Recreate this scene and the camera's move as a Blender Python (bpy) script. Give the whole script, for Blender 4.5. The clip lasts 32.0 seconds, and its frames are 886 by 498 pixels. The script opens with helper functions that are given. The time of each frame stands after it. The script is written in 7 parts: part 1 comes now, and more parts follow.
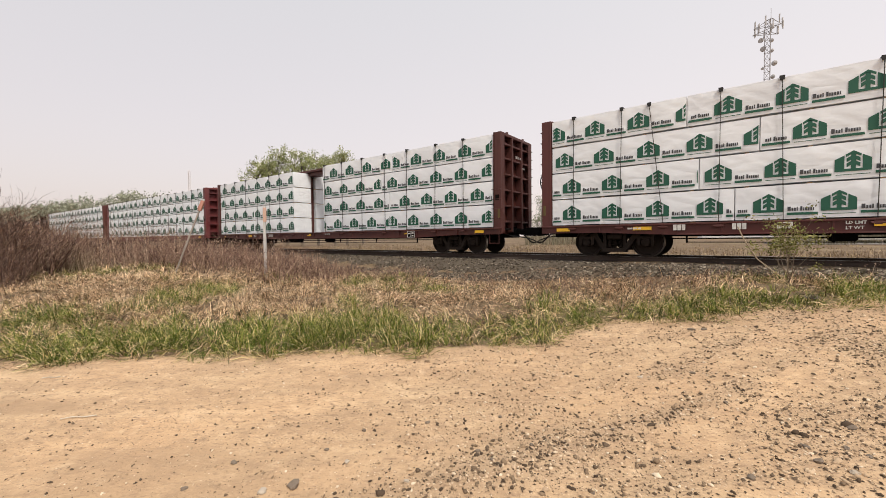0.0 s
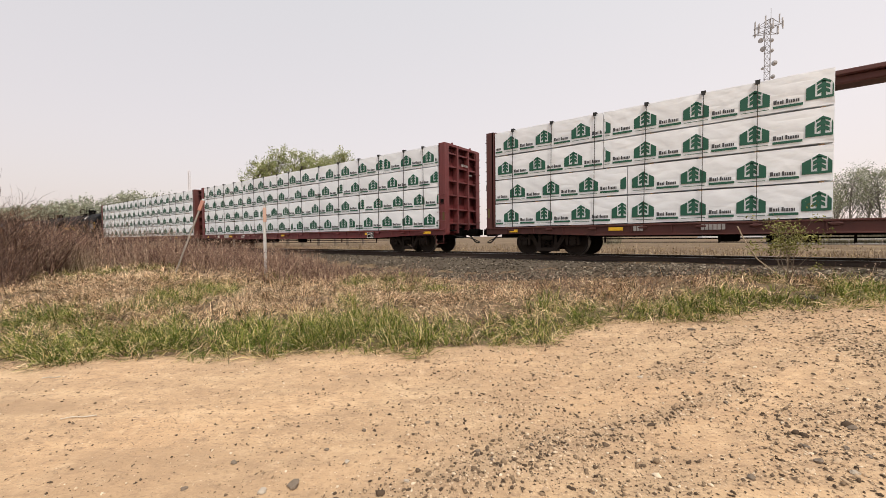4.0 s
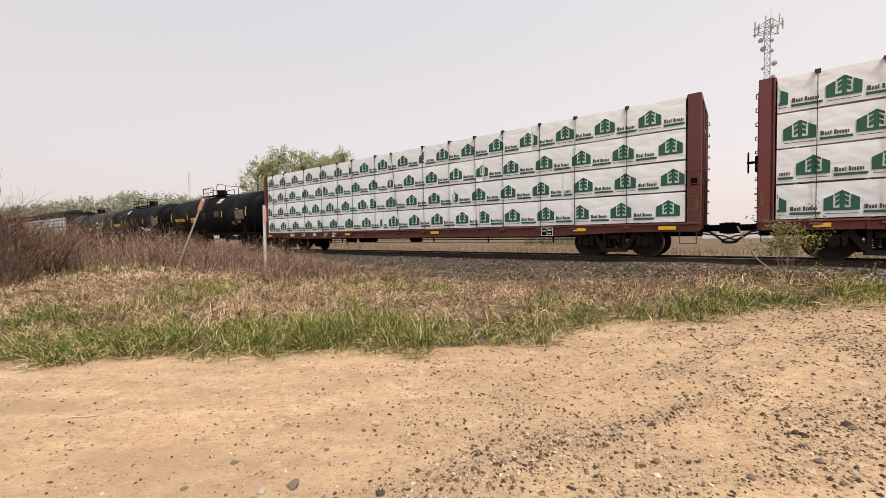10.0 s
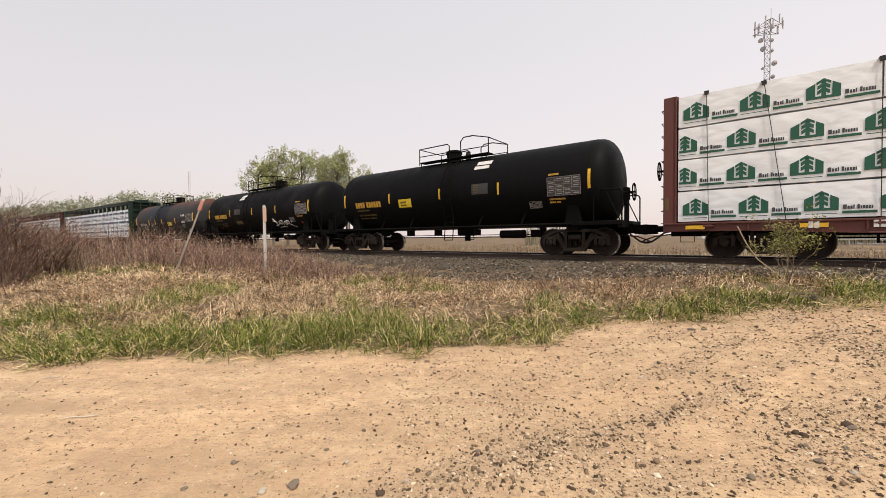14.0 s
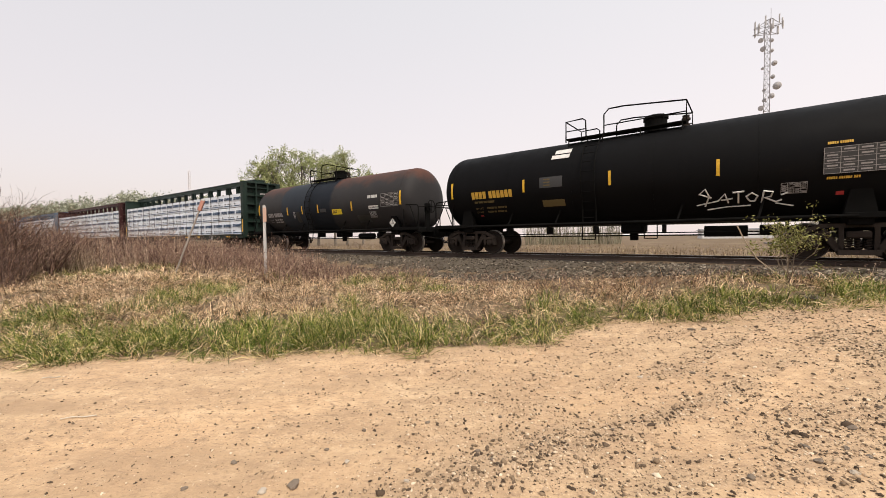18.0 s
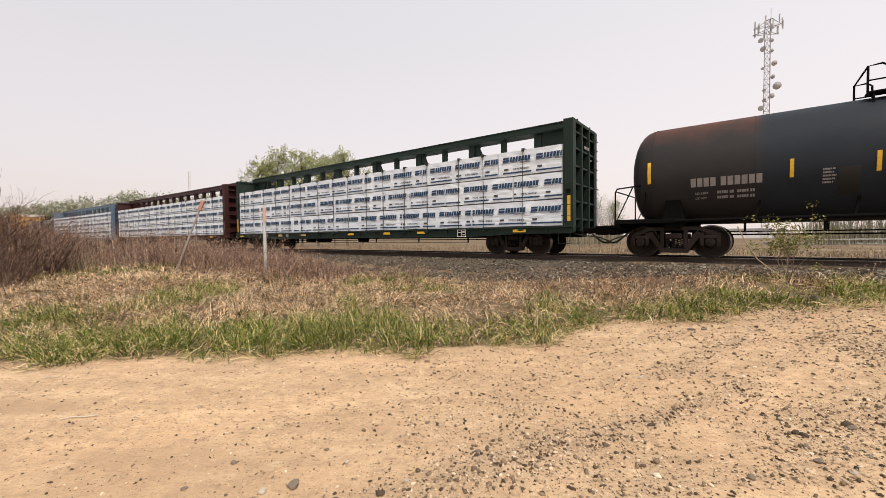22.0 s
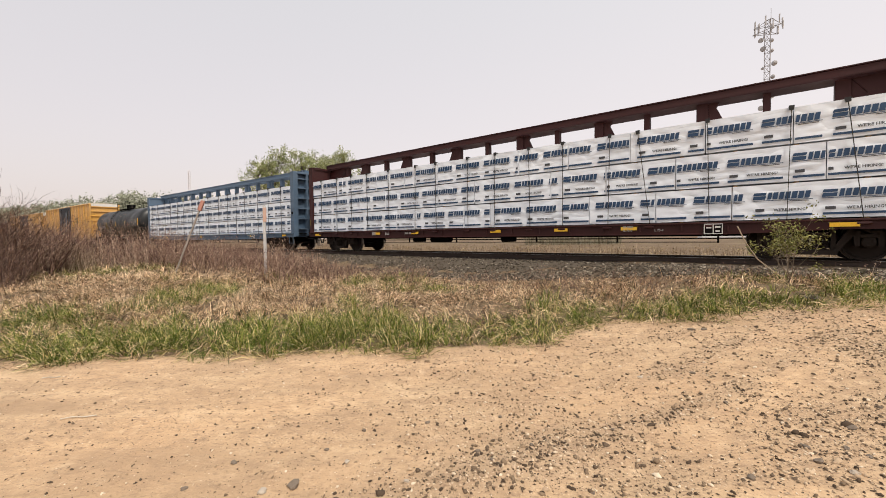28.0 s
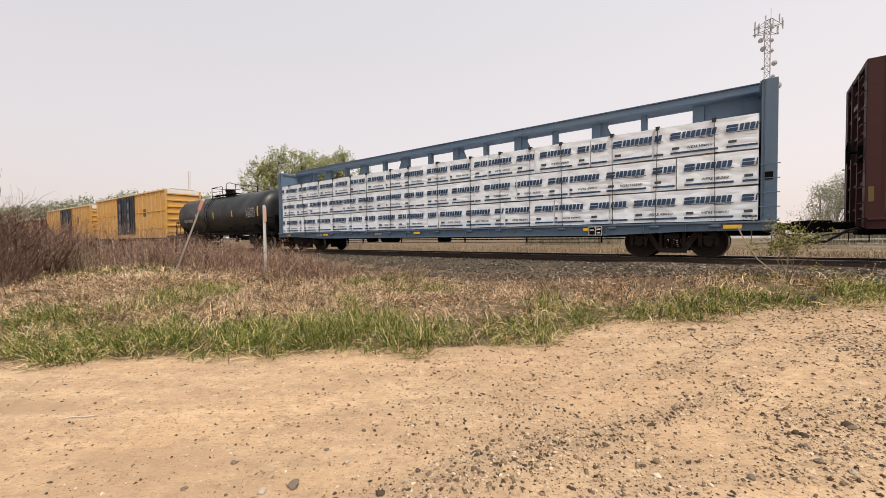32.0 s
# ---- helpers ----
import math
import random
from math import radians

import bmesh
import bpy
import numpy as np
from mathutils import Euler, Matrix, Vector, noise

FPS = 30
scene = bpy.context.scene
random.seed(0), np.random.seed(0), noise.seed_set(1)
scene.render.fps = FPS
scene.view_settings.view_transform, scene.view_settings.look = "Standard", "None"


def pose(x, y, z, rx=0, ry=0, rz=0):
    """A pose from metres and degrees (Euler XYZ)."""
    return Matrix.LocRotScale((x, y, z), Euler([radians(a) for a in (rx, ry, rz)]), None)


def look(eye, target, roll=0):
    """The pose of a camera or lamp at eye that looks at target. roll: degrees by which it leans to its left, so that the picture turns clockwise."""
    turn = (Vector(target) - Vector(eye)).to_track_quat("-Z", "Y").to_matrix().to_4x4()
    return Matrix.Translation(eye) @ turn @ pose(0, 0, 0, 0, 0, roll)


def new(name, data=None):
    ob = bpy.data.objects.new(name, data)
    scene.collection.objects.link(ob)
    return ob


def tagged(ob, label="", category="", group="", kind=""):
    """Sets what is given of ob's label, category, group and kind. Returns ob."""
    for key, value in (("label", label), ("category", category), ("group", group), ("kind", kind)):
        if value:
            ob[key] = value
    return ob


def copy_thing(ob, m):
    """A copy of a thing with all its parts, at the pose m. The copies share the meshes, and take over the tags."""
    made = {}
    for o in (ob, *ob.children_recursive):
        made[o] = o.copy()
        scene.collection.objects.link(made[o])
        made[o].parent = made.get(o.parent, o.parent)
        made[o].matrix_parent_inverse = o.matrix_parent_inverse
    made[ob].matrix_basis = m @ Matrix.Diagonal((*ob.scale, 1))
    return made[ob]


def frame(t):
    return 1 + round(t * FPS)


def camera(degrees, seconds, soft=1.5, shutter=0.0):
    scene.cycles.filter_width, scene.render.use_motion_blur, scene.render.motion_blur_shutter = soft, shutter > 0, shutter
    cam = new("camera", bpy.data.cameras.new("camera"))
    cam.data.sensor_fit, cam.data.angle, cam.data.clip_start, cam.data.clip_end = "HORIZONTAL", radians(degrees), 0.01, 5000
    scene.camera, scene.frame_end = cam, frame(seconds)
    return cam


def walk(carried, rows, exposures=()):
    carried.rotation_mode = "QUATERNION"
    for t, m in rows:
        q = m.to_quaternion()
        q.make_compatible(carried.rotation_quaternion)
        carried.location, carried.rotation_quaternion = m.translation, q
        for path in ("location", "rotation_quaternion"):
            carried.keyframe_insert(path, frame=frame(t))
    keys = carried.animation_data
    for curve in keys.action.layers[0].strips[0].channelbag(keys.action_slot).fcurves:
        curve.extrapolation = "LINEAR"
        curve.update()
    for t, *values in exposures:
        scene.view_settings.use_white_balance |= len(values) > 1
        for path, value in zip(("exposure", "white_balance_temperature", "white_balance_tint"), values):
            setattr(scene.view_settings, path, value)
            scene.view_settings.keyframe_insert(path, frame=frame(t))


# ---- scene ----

# camera: on a tripod by the level crossing, it never moves
EYE_Z = 1.45
cam = camera(96.84, 32.0, soft=0.5)
EYE = pose(0, 0, EYE_Z, 90 - 1.762, 0, 0) @ pose(0, 0, 0, 0, 0, -0.6245)
walk(cam, [(0.0, EYE), (32.0, EYE)], [(0.0, 0.0), (12.0, 0.0), (14.5, 0.04), (17.0, 0.11), (20.5, 0.11), (23.0, 0.03), (32.0, 0.0)])

# ---- light: thin bright overcast with smoke haze ----
SUN_AZ, SUN_EL = radians(153), radians(56)      # azimuth clockwise from +y
world = bpy.data.worlds.new("hazy_sky")
scene.world = world
world.use_nodes = True
wn, wl = world.node_tree.nodes, world.node_tree.links
wn.clear()
w_out = wn.new("ShaderNodeOutputWorld")
w_sky = wn.new("ShaderNodeTexSky")
w_sky.sky_type = "NISHITA"
w_sky.sun_disc = False
w_sky.sun_elevation, w_sky.sun_rotation = SUN_EL, SUN_AZ
w_sky.dust_density, w_sky.air_density = 6.0, 1.0
w_b1 = wn.new("ShaderNodeBackground")
w_b1.inputs["Strength"].default_value = 0.05
w_b2 = wn.new("ShaderNodeBackground")
w_co = wn.new("ShaderNodeTexCoord")
w_sep = wn.new("ShaderNodeSeparateXYZ")
w_rmp = wn.new("ShaderNodeValToRGB")            # pinkish smoke low down, greyer overhead
w_rmp.color_ramp.elements[0].position, w_rmp.color_ramp.elements[0].color = 0.0, (0.865, 0.742, 0.702, 1)
w_rmp.color_ramp.elements[1].position, w_rmp.color_ramp.elements[1].color = 0.75, (0.700, 0.700, 0.692, 1)
wl.new(w_co.outputs["Generated"], w_sep.inputs[0])
wl.new(w_sep.outputs["Z"], w_rmp.inputs[0])
wl.new(w_rmp.outputs[0], w_b2.inputs["Color"])
w_thick = wn.new("ShaderNodeMapRange")          # the smoke is thinner and brighter towards +x
w_thick.inputs["From Min"].default_value, w_thick.inputs["From Max"].default_value = -0.8, 0.8
w_thick.inputs["To Min"].default_value, w_thick.inputs["To Max"].default_value = 0.845, 0.985
wl.new(w_sep.outputs["X"], w_thick.inputs["Value"])
wl.new(w_thick.outputs[0], w_b2.inputs["Strength"])
w_add = wn.new("ShaderNodeAddShader")
wl.new(w_sky.outputs["Color"], w_b1.inputs["Color"])
wl.new(w_b1.outputs[0], w_add.inputs[0])
wl.new(w_b2.outputs[0], w_add.inputs[1])
wl.new(w_add.outputs[0], w_out.inputs["Surface"])

sun = new("sun", bpy.data.lights.new("sun", "SUN"))
sun.data.energy, sun.data.angle, sun.data.color = 2.9, radians(8), (1.0, 0.91, 0.80)
sun.matrix_basis = look((math.sin(SUN_AZ) * math.cos(SUN_EL) * 80, math.cos(SUN_AZ) * math.cos(SUN_EL) * 80, math.sin(SUN_EL) * 80), (0, 0, 0))

# ---- the plan: track, ground ----
RAIL = EYE_Z - 0.683            # top of rail
TRACK_Y, TRACK_TH, TRACK_K = 18.06, 0.6501, 0.00101   # a wide curve


def track_at(s):
    """Centre line of the track at s metres: x, y, heading."""
    th = TRACK_TH + TRACK_K * s
    return (math.sin(th) - math.sin(TRACK_TH)) / TRACK_K, TRACK_Y + (math.cos(th) - math.cos(TRACK_TH)) / TRACK_K, th


def beside(s, p, z=0.0):
    """The point p metres from the centre line, towards the gravel road."""
    x, y, th = track_at(s)
    return Vector((x - math.sin(th) * p, y - math.cos(th) * p, z))


def to_track(x, y):
    cx, cy = -math.sin(TRACK_TH) / TRACK_K, TRACK_Y - math.cos(TRACK_TH) / TRACK_K
    dx, dy = x - cx, y - cy
    return (np.arctan2(dx, dy) - TRACK_TH) / TRACK_K, 1 / TRACK_K - np.hypot(dx, dy)


def sstep(a, b, x):
    t = np.clip((x - a) / (b - a), 0, 1)
    return t * t * (3 - 2 * t)


def ground_z(x, y):
    x, y = np.asarray(x, float), np.asarray(y, float)
    s, p = to_track(x, y)
    z = 0.52 * sstep(0.5, 6.5, x) * sstep(0.5, 6.5, y) + 0.10 * sstep(4.5, 7, y) + 0.25 * sstep(-3, -10, x) * sstep(5, 11, y)
    z = z + 0.02 * np.sin(x * 1.3 + y * 0.7) * np.sin(y * 1.1 - x * 0.4)
    far = sstep(-2, -4, p)
    z = z * (1 - far) - 0.05 * far
    bed = RAIL - 0.20 - np.maximum(np.abs(p) - 1.75, 0) * 0.5
    z = np.maximum(z, bed - 0.05)
    return np.where(np.hypot(x, y) > 400, np.minimum(z, 0.0), z)


ROAD_X = (-60.0, -12.0, -5.2, -4.4, -2.5, -1.0, 0.1, 1.19, 1.47, 1.84, 2.6, 3.3, 4.37, 5.17, 6.19, 9.51, 13.66, 63.04)
ROAD_Y = (3.2, 4.1, 4.5, 4.65, 4.75, 4.9, 4.88, 5.0, 5.25, 5.62, 5.64, 5.48, 5.31, 5.22, 5.37, 5.18, 5.25, 5.25)


def road_edge(x):
    return np.interp(x, ROAD_X, ROAD_Y)


# ---- mesh helpers ----
class Shape:
    """Collects simple solids, which become one mesh."""

    def __init__(self):
        self.v, self.f = [], []

    def add(self, verts, faces, m=None):
        k = len(self.v)
        if m is not None:
            verts = [m @ Vector(p) for p in verts]
        self.v.extend(tuple(p) for p in verts)
        self.f.extend(tuple(i + k for i in f) for f in faces)
        return self

    def box(self, c, size, b=0.0, m=None):
        """A box, its edges chamfered by b."""
        cx, cy, cz = c
        hx, hy, hz = size[0] / 2, size[1] / 2, size[2] / 2
        b = min(b, hx * 0.45, hy * 0.45, hz * 0.45)
        if b <= 0:
            vs = [(cx + i * hx, cy + j * hy, cz + k * hz) for i in (-1, 1) for j in (-1, 1) for k in (-1, 1)]
            return self.add(vs, [(0, 1, 3, 2), (4, 6, 7, 5), (0, 4, 5, 1), (2, 3, 7, 6), (0, 2, 6, 4), (1, 5, 7, 3)], m)
        vs, idx = [], {}
        for i in (-1, 1):
            for j in (-1, 1):
                for k in (-1, 1):
                    for ax in range(3):
                        h = [hx - b, hy - b, hz - b]
                        h[ax] += b
                        idx[(i, j, k, ax)] = len(vs)
                        vs.append((cx + i * h[0], cy + j * h[1], cz + k * h[2]))
        fs = []
        for ax in range(3):
            o = [a for a in range(3) if a != ax]
            for sg in (-1, 1):
                q = []
                for a, c2 in ((-1, -1), (1, -1), (1, 1), (-1, 1)):
                    key = [0, 0, 0]
                    key[ax], key[o[0]], key[o[1]] = sg, a, c2
                    q.append(idx[(*key, ax)])
                fs.append(tuple(q) if (sg > 0) ^ (ax == 1) else tuple(reversed(q)))
            for a in (-1, 1):
                for c2 in (-1, 1):
                    k0, k1 = [0, 0, 0], [0, 0, 0]
                    k0[ax], k1[ax] = -1, 1
                    k0[o[0]] = k1[o[0]] = a
                    k0[o[1]] = k1[o[1]] = c2
                    q = (idx[(*k0, o[0])], idx[(*k1, o[0])], idx[(*k1, o[1])], idx[(*k0, o[1])])
                    fs.append(q)
        for i in (-1, 1):
            for j in (-1, 1):
                for k in (-1, 1):
                    fs.append(tuple(idx[(i, j, k, a)] for a in range(3)))
        return self.add(vs, fs, m)

    def rod(self, a, b, r, n=8, r2=None):
        """A round bar from a to b."""
        a, b = Vector(a), Vector(b)
        d = (b - a).normalized()
        u = d.orthogonal().normalized()
        w = d.cross(u)
        r2 = r if r2 is None else r2
        vs = []
        for p, rr in ((a, r), (b, r2)):
            for i in range(n):
                t = 2 * math.pi * i / n
                vs.append(p + u * math.cos(t) * rr + w * math.sin(t) * rr)
        fs = [(i, (i + 1) % n, n + (i + 1) % n, n + i) for i in range(n)]
        fs += [tuple(reversed(range(n))), tuple(range(n, 2 * n))]
        return self.add(vs, fs)

    def pipe(self, pts, r, n=6):
        """A bent bar through the points."""
        pts = [Vector(p) for p in pts]
        vs, fs, u = [], [], None
        for i, p in enumerate(pts):
            d = (pts[min(i + 1, len(pts) - 1)] - pts[max(i - 1, 0)]).normalized()
            u = d.orthogonal().normalized() if u is None else (u - d * u.dot(d)).normalized()
            w = d.cross(u)
            for k in range(n):
                t = 2 * math.pi * k / n
                vs.append(p + u * math.cos(t) * r + w * math.sin(t) * r)
        for i in range(len(pts) - 1):
            for k in range(n):
                fs.append((i * n + k, i * n + (k + 1) % n, (i + 1) * n + (k + 1) % n, (i + 1) * n + k))
        fs += [tuple(reversed(range(n))), tuple(range((len(pts) - 1) * n, len(pts) * n))]
        return self.add(vs, fs)

    def lathe(self, profile, n=24, m=None, axis="x"):
        """Turns (along, radius) pairs about the x or the y axis."""
        vs, fs = [], []
        for a, r in profile:
            for k in range(n):
                t = 2 * math.pi * k / n
                c, s = math.cos(t) * r, math.sin(t) * r
                vs.append((a, c, s) if axis == "x" else (s, a, c))
        for i in range(len(profile) - 1):
            for k in range(n):
                fs.append((i * n + k, (i + 1) * n + k, (i + 1) * n + (k + 1) % n, i * n + (k + 1) % n))
        fs += [tuple(range(n)), tuple(reversed(range((len(profile) - 1) * n, len(profile) * n)))]
        return self.add(vs, fs, m)

    def plate(self, outline, y0, y1):
        """An outline of (x, z) pairs, drawn out from y0 to y1."""
        n = len(outline)
        vs = [(x, y0, z) for x, z in outline] + [(x, y1, z) for x, z in outline]
        fs = [tuple(range(n)), tuple(reversed(range(n, 2 * n)))]
        fs += [(i, n + i, n + (i + 1) % n, (i + 1) % n) for i in range(n)]
        return self.add(vs, fs)

    def mesh(self, name, material, smooth=False):
        me = bpy.data.meshes.new(name)
        me.from_pydata(self.v, [], self.f)
        bm = bmesh.new()
        bm.from_mesh(me)
        bmesh.ops.recalc_face_normals(bm, faces=bm.faces)
        bm.to_mesh(me)
        bm.free()
        me.materials.append(material)
        if smooth:
            me.shade_smooth()
            me.set_sharp_from_angle(angle=radians(38))
        return me


def part(name, shape, material, parent, label="", at=None, smooth=False):
    """Links a shape (or a ready mesh) as one mesh object under a thing or a part."""
    me = shape.mesh(name, material, smooth) if isinstance(shape, Shape) else shape
    ob = new(name, me)
    ob.parent = parent
    if at is not None:
        ob.matrix_basis = at
    if label:
        tagged(ob, label)
    if name in ("name_print", "small_print", "green_print", "blue_print", "slogan", "stencil", "bulkhead_stencil", "data_grid", "spray_paint", "foliage", "crown", "clump"):
        tagged(ob, kind="stuff")
    return ob


def sheet_mesh(name, verts, faces, material, smooth=False):
    """A mesh from numpy arrays: verts (n, 3), faces (m, 3 or 4)."""
    me = bpy.data.meshes.new(name)
    k = faces.shape[1]
    me.vertices.add(len(verts))
    me.vertices.foreach_set("co", np.ascontiguousarray(verts, dtype=np.float32).ravel())
    me.loops.add(faces.size)
    me.loops.foreach_set("vertex_index", np.ascontiguousarray(faces, dtype=np.int32).ravel())
    me.polygons.add(len(faces))
    me.polygons.foreach_set("loop_start", np.arange(0, faces.size, k, dtype=np.int32))
    me.update(calc_edges=True)
    me.validate()
    me.materials.append(material)
    if smooth:
        me.shade_smooth()
    return me


LETTERS = {}


def lettering(words, size, material):
    """A flat mesh of the words in the built-in font, standing in x and z, reading along x, facing -y."""
    key = (words, size, material.name)
    if key not in LETTERS:
        cu = bpy.data.curves.new("lettering", "FONT")
        cu.body, cu.size, cu.extrude, cu.offset = words, size, 0.0008, size * 0.022
        cu.resolution_u = 1
        ob = bpy.data.objects.new("lettering", cu)
        scene.collection.objects.link(ob)
        me = bpy.data.meshes.new_from_object(ob.evaluated_get(bpy.context.evaluated_depsgraph_get()))
        bpy.data.objects.remove(ob)
        bpy.data.curves.remove(cu)
        me.transform(Matrix.Rotation(radians(90), 4, "X"))
        me.materials.clear()
        me.materials.append(material)
        LETTERS[key] = me
    return LETTERS[key]


# ---- materials ----
def mat(name, color, rough=0.7, metal=0.0):
    m = bpy.data.materials.new(name)
    m.use_nodes = True
    b = m.node_tree.nodes["Principled BSDF"]
    b.inputs["Base Color"].default_value = (*color, 1)
    b.inputs["Roughness"].default_value = rough
    b.inputs["Metallic"].default_value = metal
    return m


def noise_tex(m, scale, detail=6.0, rough=0.6, space="Object", stretch=None):
    n, l = m.node_tree.nodes, m.node_tree.links
    co = n.new("ShaderNodeTexCoord")
    t = n.new("ShaderNodeTexNoise")
    t.inputs["Scale"].default_value, t.inputs["Detail"].default_value, t.inputs["Roughness"].default_value = scale, detail, rough
    if stretch:
        mp = n.new("ShaderNodeMapping")
        mp.inputs["Scale"].default_value = stretch
        l.new(co.outputs[space], mp.inputs["Vector"])
        l.new(mp.outputs[0], t.inputs["Vector"])
    else:
        l.new(co.outputs[space], t.inputs["Vector"])
    return t.outputs["Fac"]


def ramp(m, fac, stops):
    r = m.node_tree.nodes.new("ShaderNodeValToRGB")
    while len(r.color_ramp.elements) < len(stops):
        r.color_ramp.elements.new(0.5)
    for e, (p, c) in zip(r.color_ramp.elements, stops):
        e.position, e.color = p, (*c, 1)
    m.node_tree.links.new(fac, r.inputs[0])
    return r.outputs[0]


def mix(m, fac, a, b, kind="MIX"):
    """Mixes two colours; each of the inputs is a socket or a value."""
    x = m.node_tree.nodes.new("ShaderNodeMix")
    x.data_type, x.blend_type = "RGBA", kind
    for i, v in ((0, fac), (6, a), (7, b)):
        if isinstance(v, bpy.types.NodeSocket):
            m.node_tree.links.new(v, x.inputs[i])
        elif i == 0:
            x.inputs[i].default_value = v
        else:
            x.inputs[i].default_value = (*v, 1)
    return x.outputs[2]


def wire(m, socket, to):
    m.node_tree.links.new(socket, m.node_tree.nodes["Principled BSDF"].inputs[to])


def bump(m, height, strength=0.4, dist=0.01):
    b = m.node_tree.nodes.new("ShaderNodeBump")
    b.inputs["Strength"].default_value, b.inputs["Distance"].default_value = strength, dist
    m.node_tree.links.new(height, b.inputs["Height"])
    m.node_tree.links.new(b.outputs[0], m.node_tree.nodes["Principled BSDF"].inputs["Normal"])


def paint(name, color, rust=(0.09, 0.04, 0.022), wear=0.45, rough=0.55, gloss=0.4):
    """Weathered paint on steel: fading, vertical dirt streaks and rust spots."""
    m = mat(name, color, rough)
    fade = tuple(c * 0.75 + 0.33 * sum(color) / 3 for c in color)
    big = noise_tex(m, 0.8, 5)
    c1 = mix(m, ramp(m, big, [(0.35, (0, 0, 0)), (0.7, (1, 1, 1))]), color, fade)
    st = noise_tex(m, 2.2, 6, 0.65, stretch=(2.5, 2.5, 0.22))
    c2 = mix(m, ramp(m, st, [(0.5, (0, 0, 0)), (0.78, (wear, wear, wear))]), c1, tuple(0.55 * c for c in color))
    sp = noise_tex(m, 9.0, 8, 0.7)
    c3 = mix(m, ramp(m, sp, [(0.60, (0, 0, 0)), (0.70, (wear, wear, wear))]), c2, rust)
    wire(m, c3, "Base Color")
    wire(m, ramp(m, big, [(0.3, (rough - 0.12,) * 3), (0.7, (rough + 0.2,) * 3)]), "Roughness")
    bump(m, sp, 0.25, 0.004)
    m.node_tree.nodes["Principled BSDF"].inputs["Specular IOR Level"].default_value = gloss
    return m


P_BROWN = paint("oxide_brown_paint", (0.085, 0.020, 0.017))
P_RED = paint("faded_red_paint", (0.138, 0.026, 0.027))
P_RUST = paint("rusty_red_paint", (0.075, 0.019, 0.015))
P_CN = paint("brown_red_paint", (0.105, 0.026, 0.020))
P_GREEN = paint("dark_green_paint", (0.009, 0.022, 0.0155), wear=0.25, gloss=0.25)
P_MAROON = paint("maroon_paint", (0.040, 0.0095, 0.009), wear=0.3, gloss=0.25)
P_BLUE = paint("slate_blue_paint", (0.070, 0.120, 0.185), wear=0.3)
P_YELLOW = paint("ochre_yellow_paint", (0.56, 0.30, 0.055), wear=0.35)
P_DARKDOOR = paint("black_door_paint", (0.018, 0.022, 0.030), wear=0.2)
P_TANK = paint("black_tank_paint", (0.0045, 0.0045, 0.005), rust=(0.012, 0.009, 0.007), wear=0.4, rough=0.55, gloss=0.07)
P_TANKGREY = paint("grey_black_tank_paint", (0.012, 0.0135, 0.0135), rust=(0.03, 0.025, 0.02), wear=0.4, rough=0.42, gloss=0.4)
P_FRAME = paint("grimy_black_steel", (0.005, 0.0048, 0.0045), rust=(0.016, 0.011, 0.008), wear=0.6, rough=0.85, gloss=0.08)
P_TRUCK = paint("grimy_brown_cast_steel", (0.027, 0.020, 0.016), rust=(0.068, 0.044, 0.031), wear=0.7, rough=0.85, gloss=0.15)
P_POSTPALE = paint("chalky_white_paint", (0.62, 0.60, 0.56), wear=0.3)
P_DOORGREY = paint("grey_door_panel_paint", (0.10, 0.12, 0.15), wear=0.3)
P_STENCIL = mat("white_stencil_paint", (0.62, 0.60, 0.57), 0.7)
P_DIMWHITE = mat("dirty_white_stencil", (0.30, 0.28, 0.27), 0.75)
P_MARKYELLOW = mat("yellow_stencil_paint", (0.60, 0.36, 0.045), 0.6)
P_STRIP = mat("yellow_reflective_tape", (0.72, 0.42, 0.02), 0.4)
P_PLACARD = mat("yellow_placard", (0.75, 0.55, 0.02), 0.5)
P_PALEYEL = mat("dulled_yellow_panel", (0.10, 0.07, 0.02), 0.7)
P_GREYPANEL = mat("grey_data_panel", (0.035, 0.035, 0.036), 0.7)
P_RAIL = mat("polished_wheel_steel", (0.42, 0.40, 0.38), 0.28, 1.0)
P_RIM = mat("worn_wheel_rim_steel", (0.30, 0.27, 0.24), 0.38, 0.9)
P_STRAP = mat("dark_steel_cable", (0.03, 0.028, 0.026), 0.6, 0.4)
P_LOGOGREEN = mat("green_print", (0.006, 0.080, 0.047), 0.6)
P_PRINTGREY = mat("dark_grey_print", (0.045, 0.048, 0.055), 0.6)
P_PRINTBLUE = mat("navy_blue_print", (0.012, 0.045, 0.105), 0.55)
P_LUMBER = mat("pale_sawn_lumber", (0.58, 0.40, 0.22), 0.8)
P_CARDBOARD = mat("black_corner_guard", (0.012, 0.012, 0.012), 0.7)
P_RED_STENCIL = mat("red_stencil", (0.35, 0.03, 0.03), 0.6)
for _m in (P_STENCIL, P_DIMWHITE, P_MARKYELLOW, P_STRIP, P_PLACARD):
    _c = tuple(_m.node_tree.nodes["Principled BSDF"].inputs["Base Color"].default_value)[:3]
    _n = noise_tex(_m, 7, 6, 0.7)
    wire(_m, mix(_m, ramp(_m, _n, [(0.45, (0, 0, 0)), (0.75, (0.6, 0.6, 0.6))]), _c, tuple(0.45 * c for c in _c)), "Base Color")


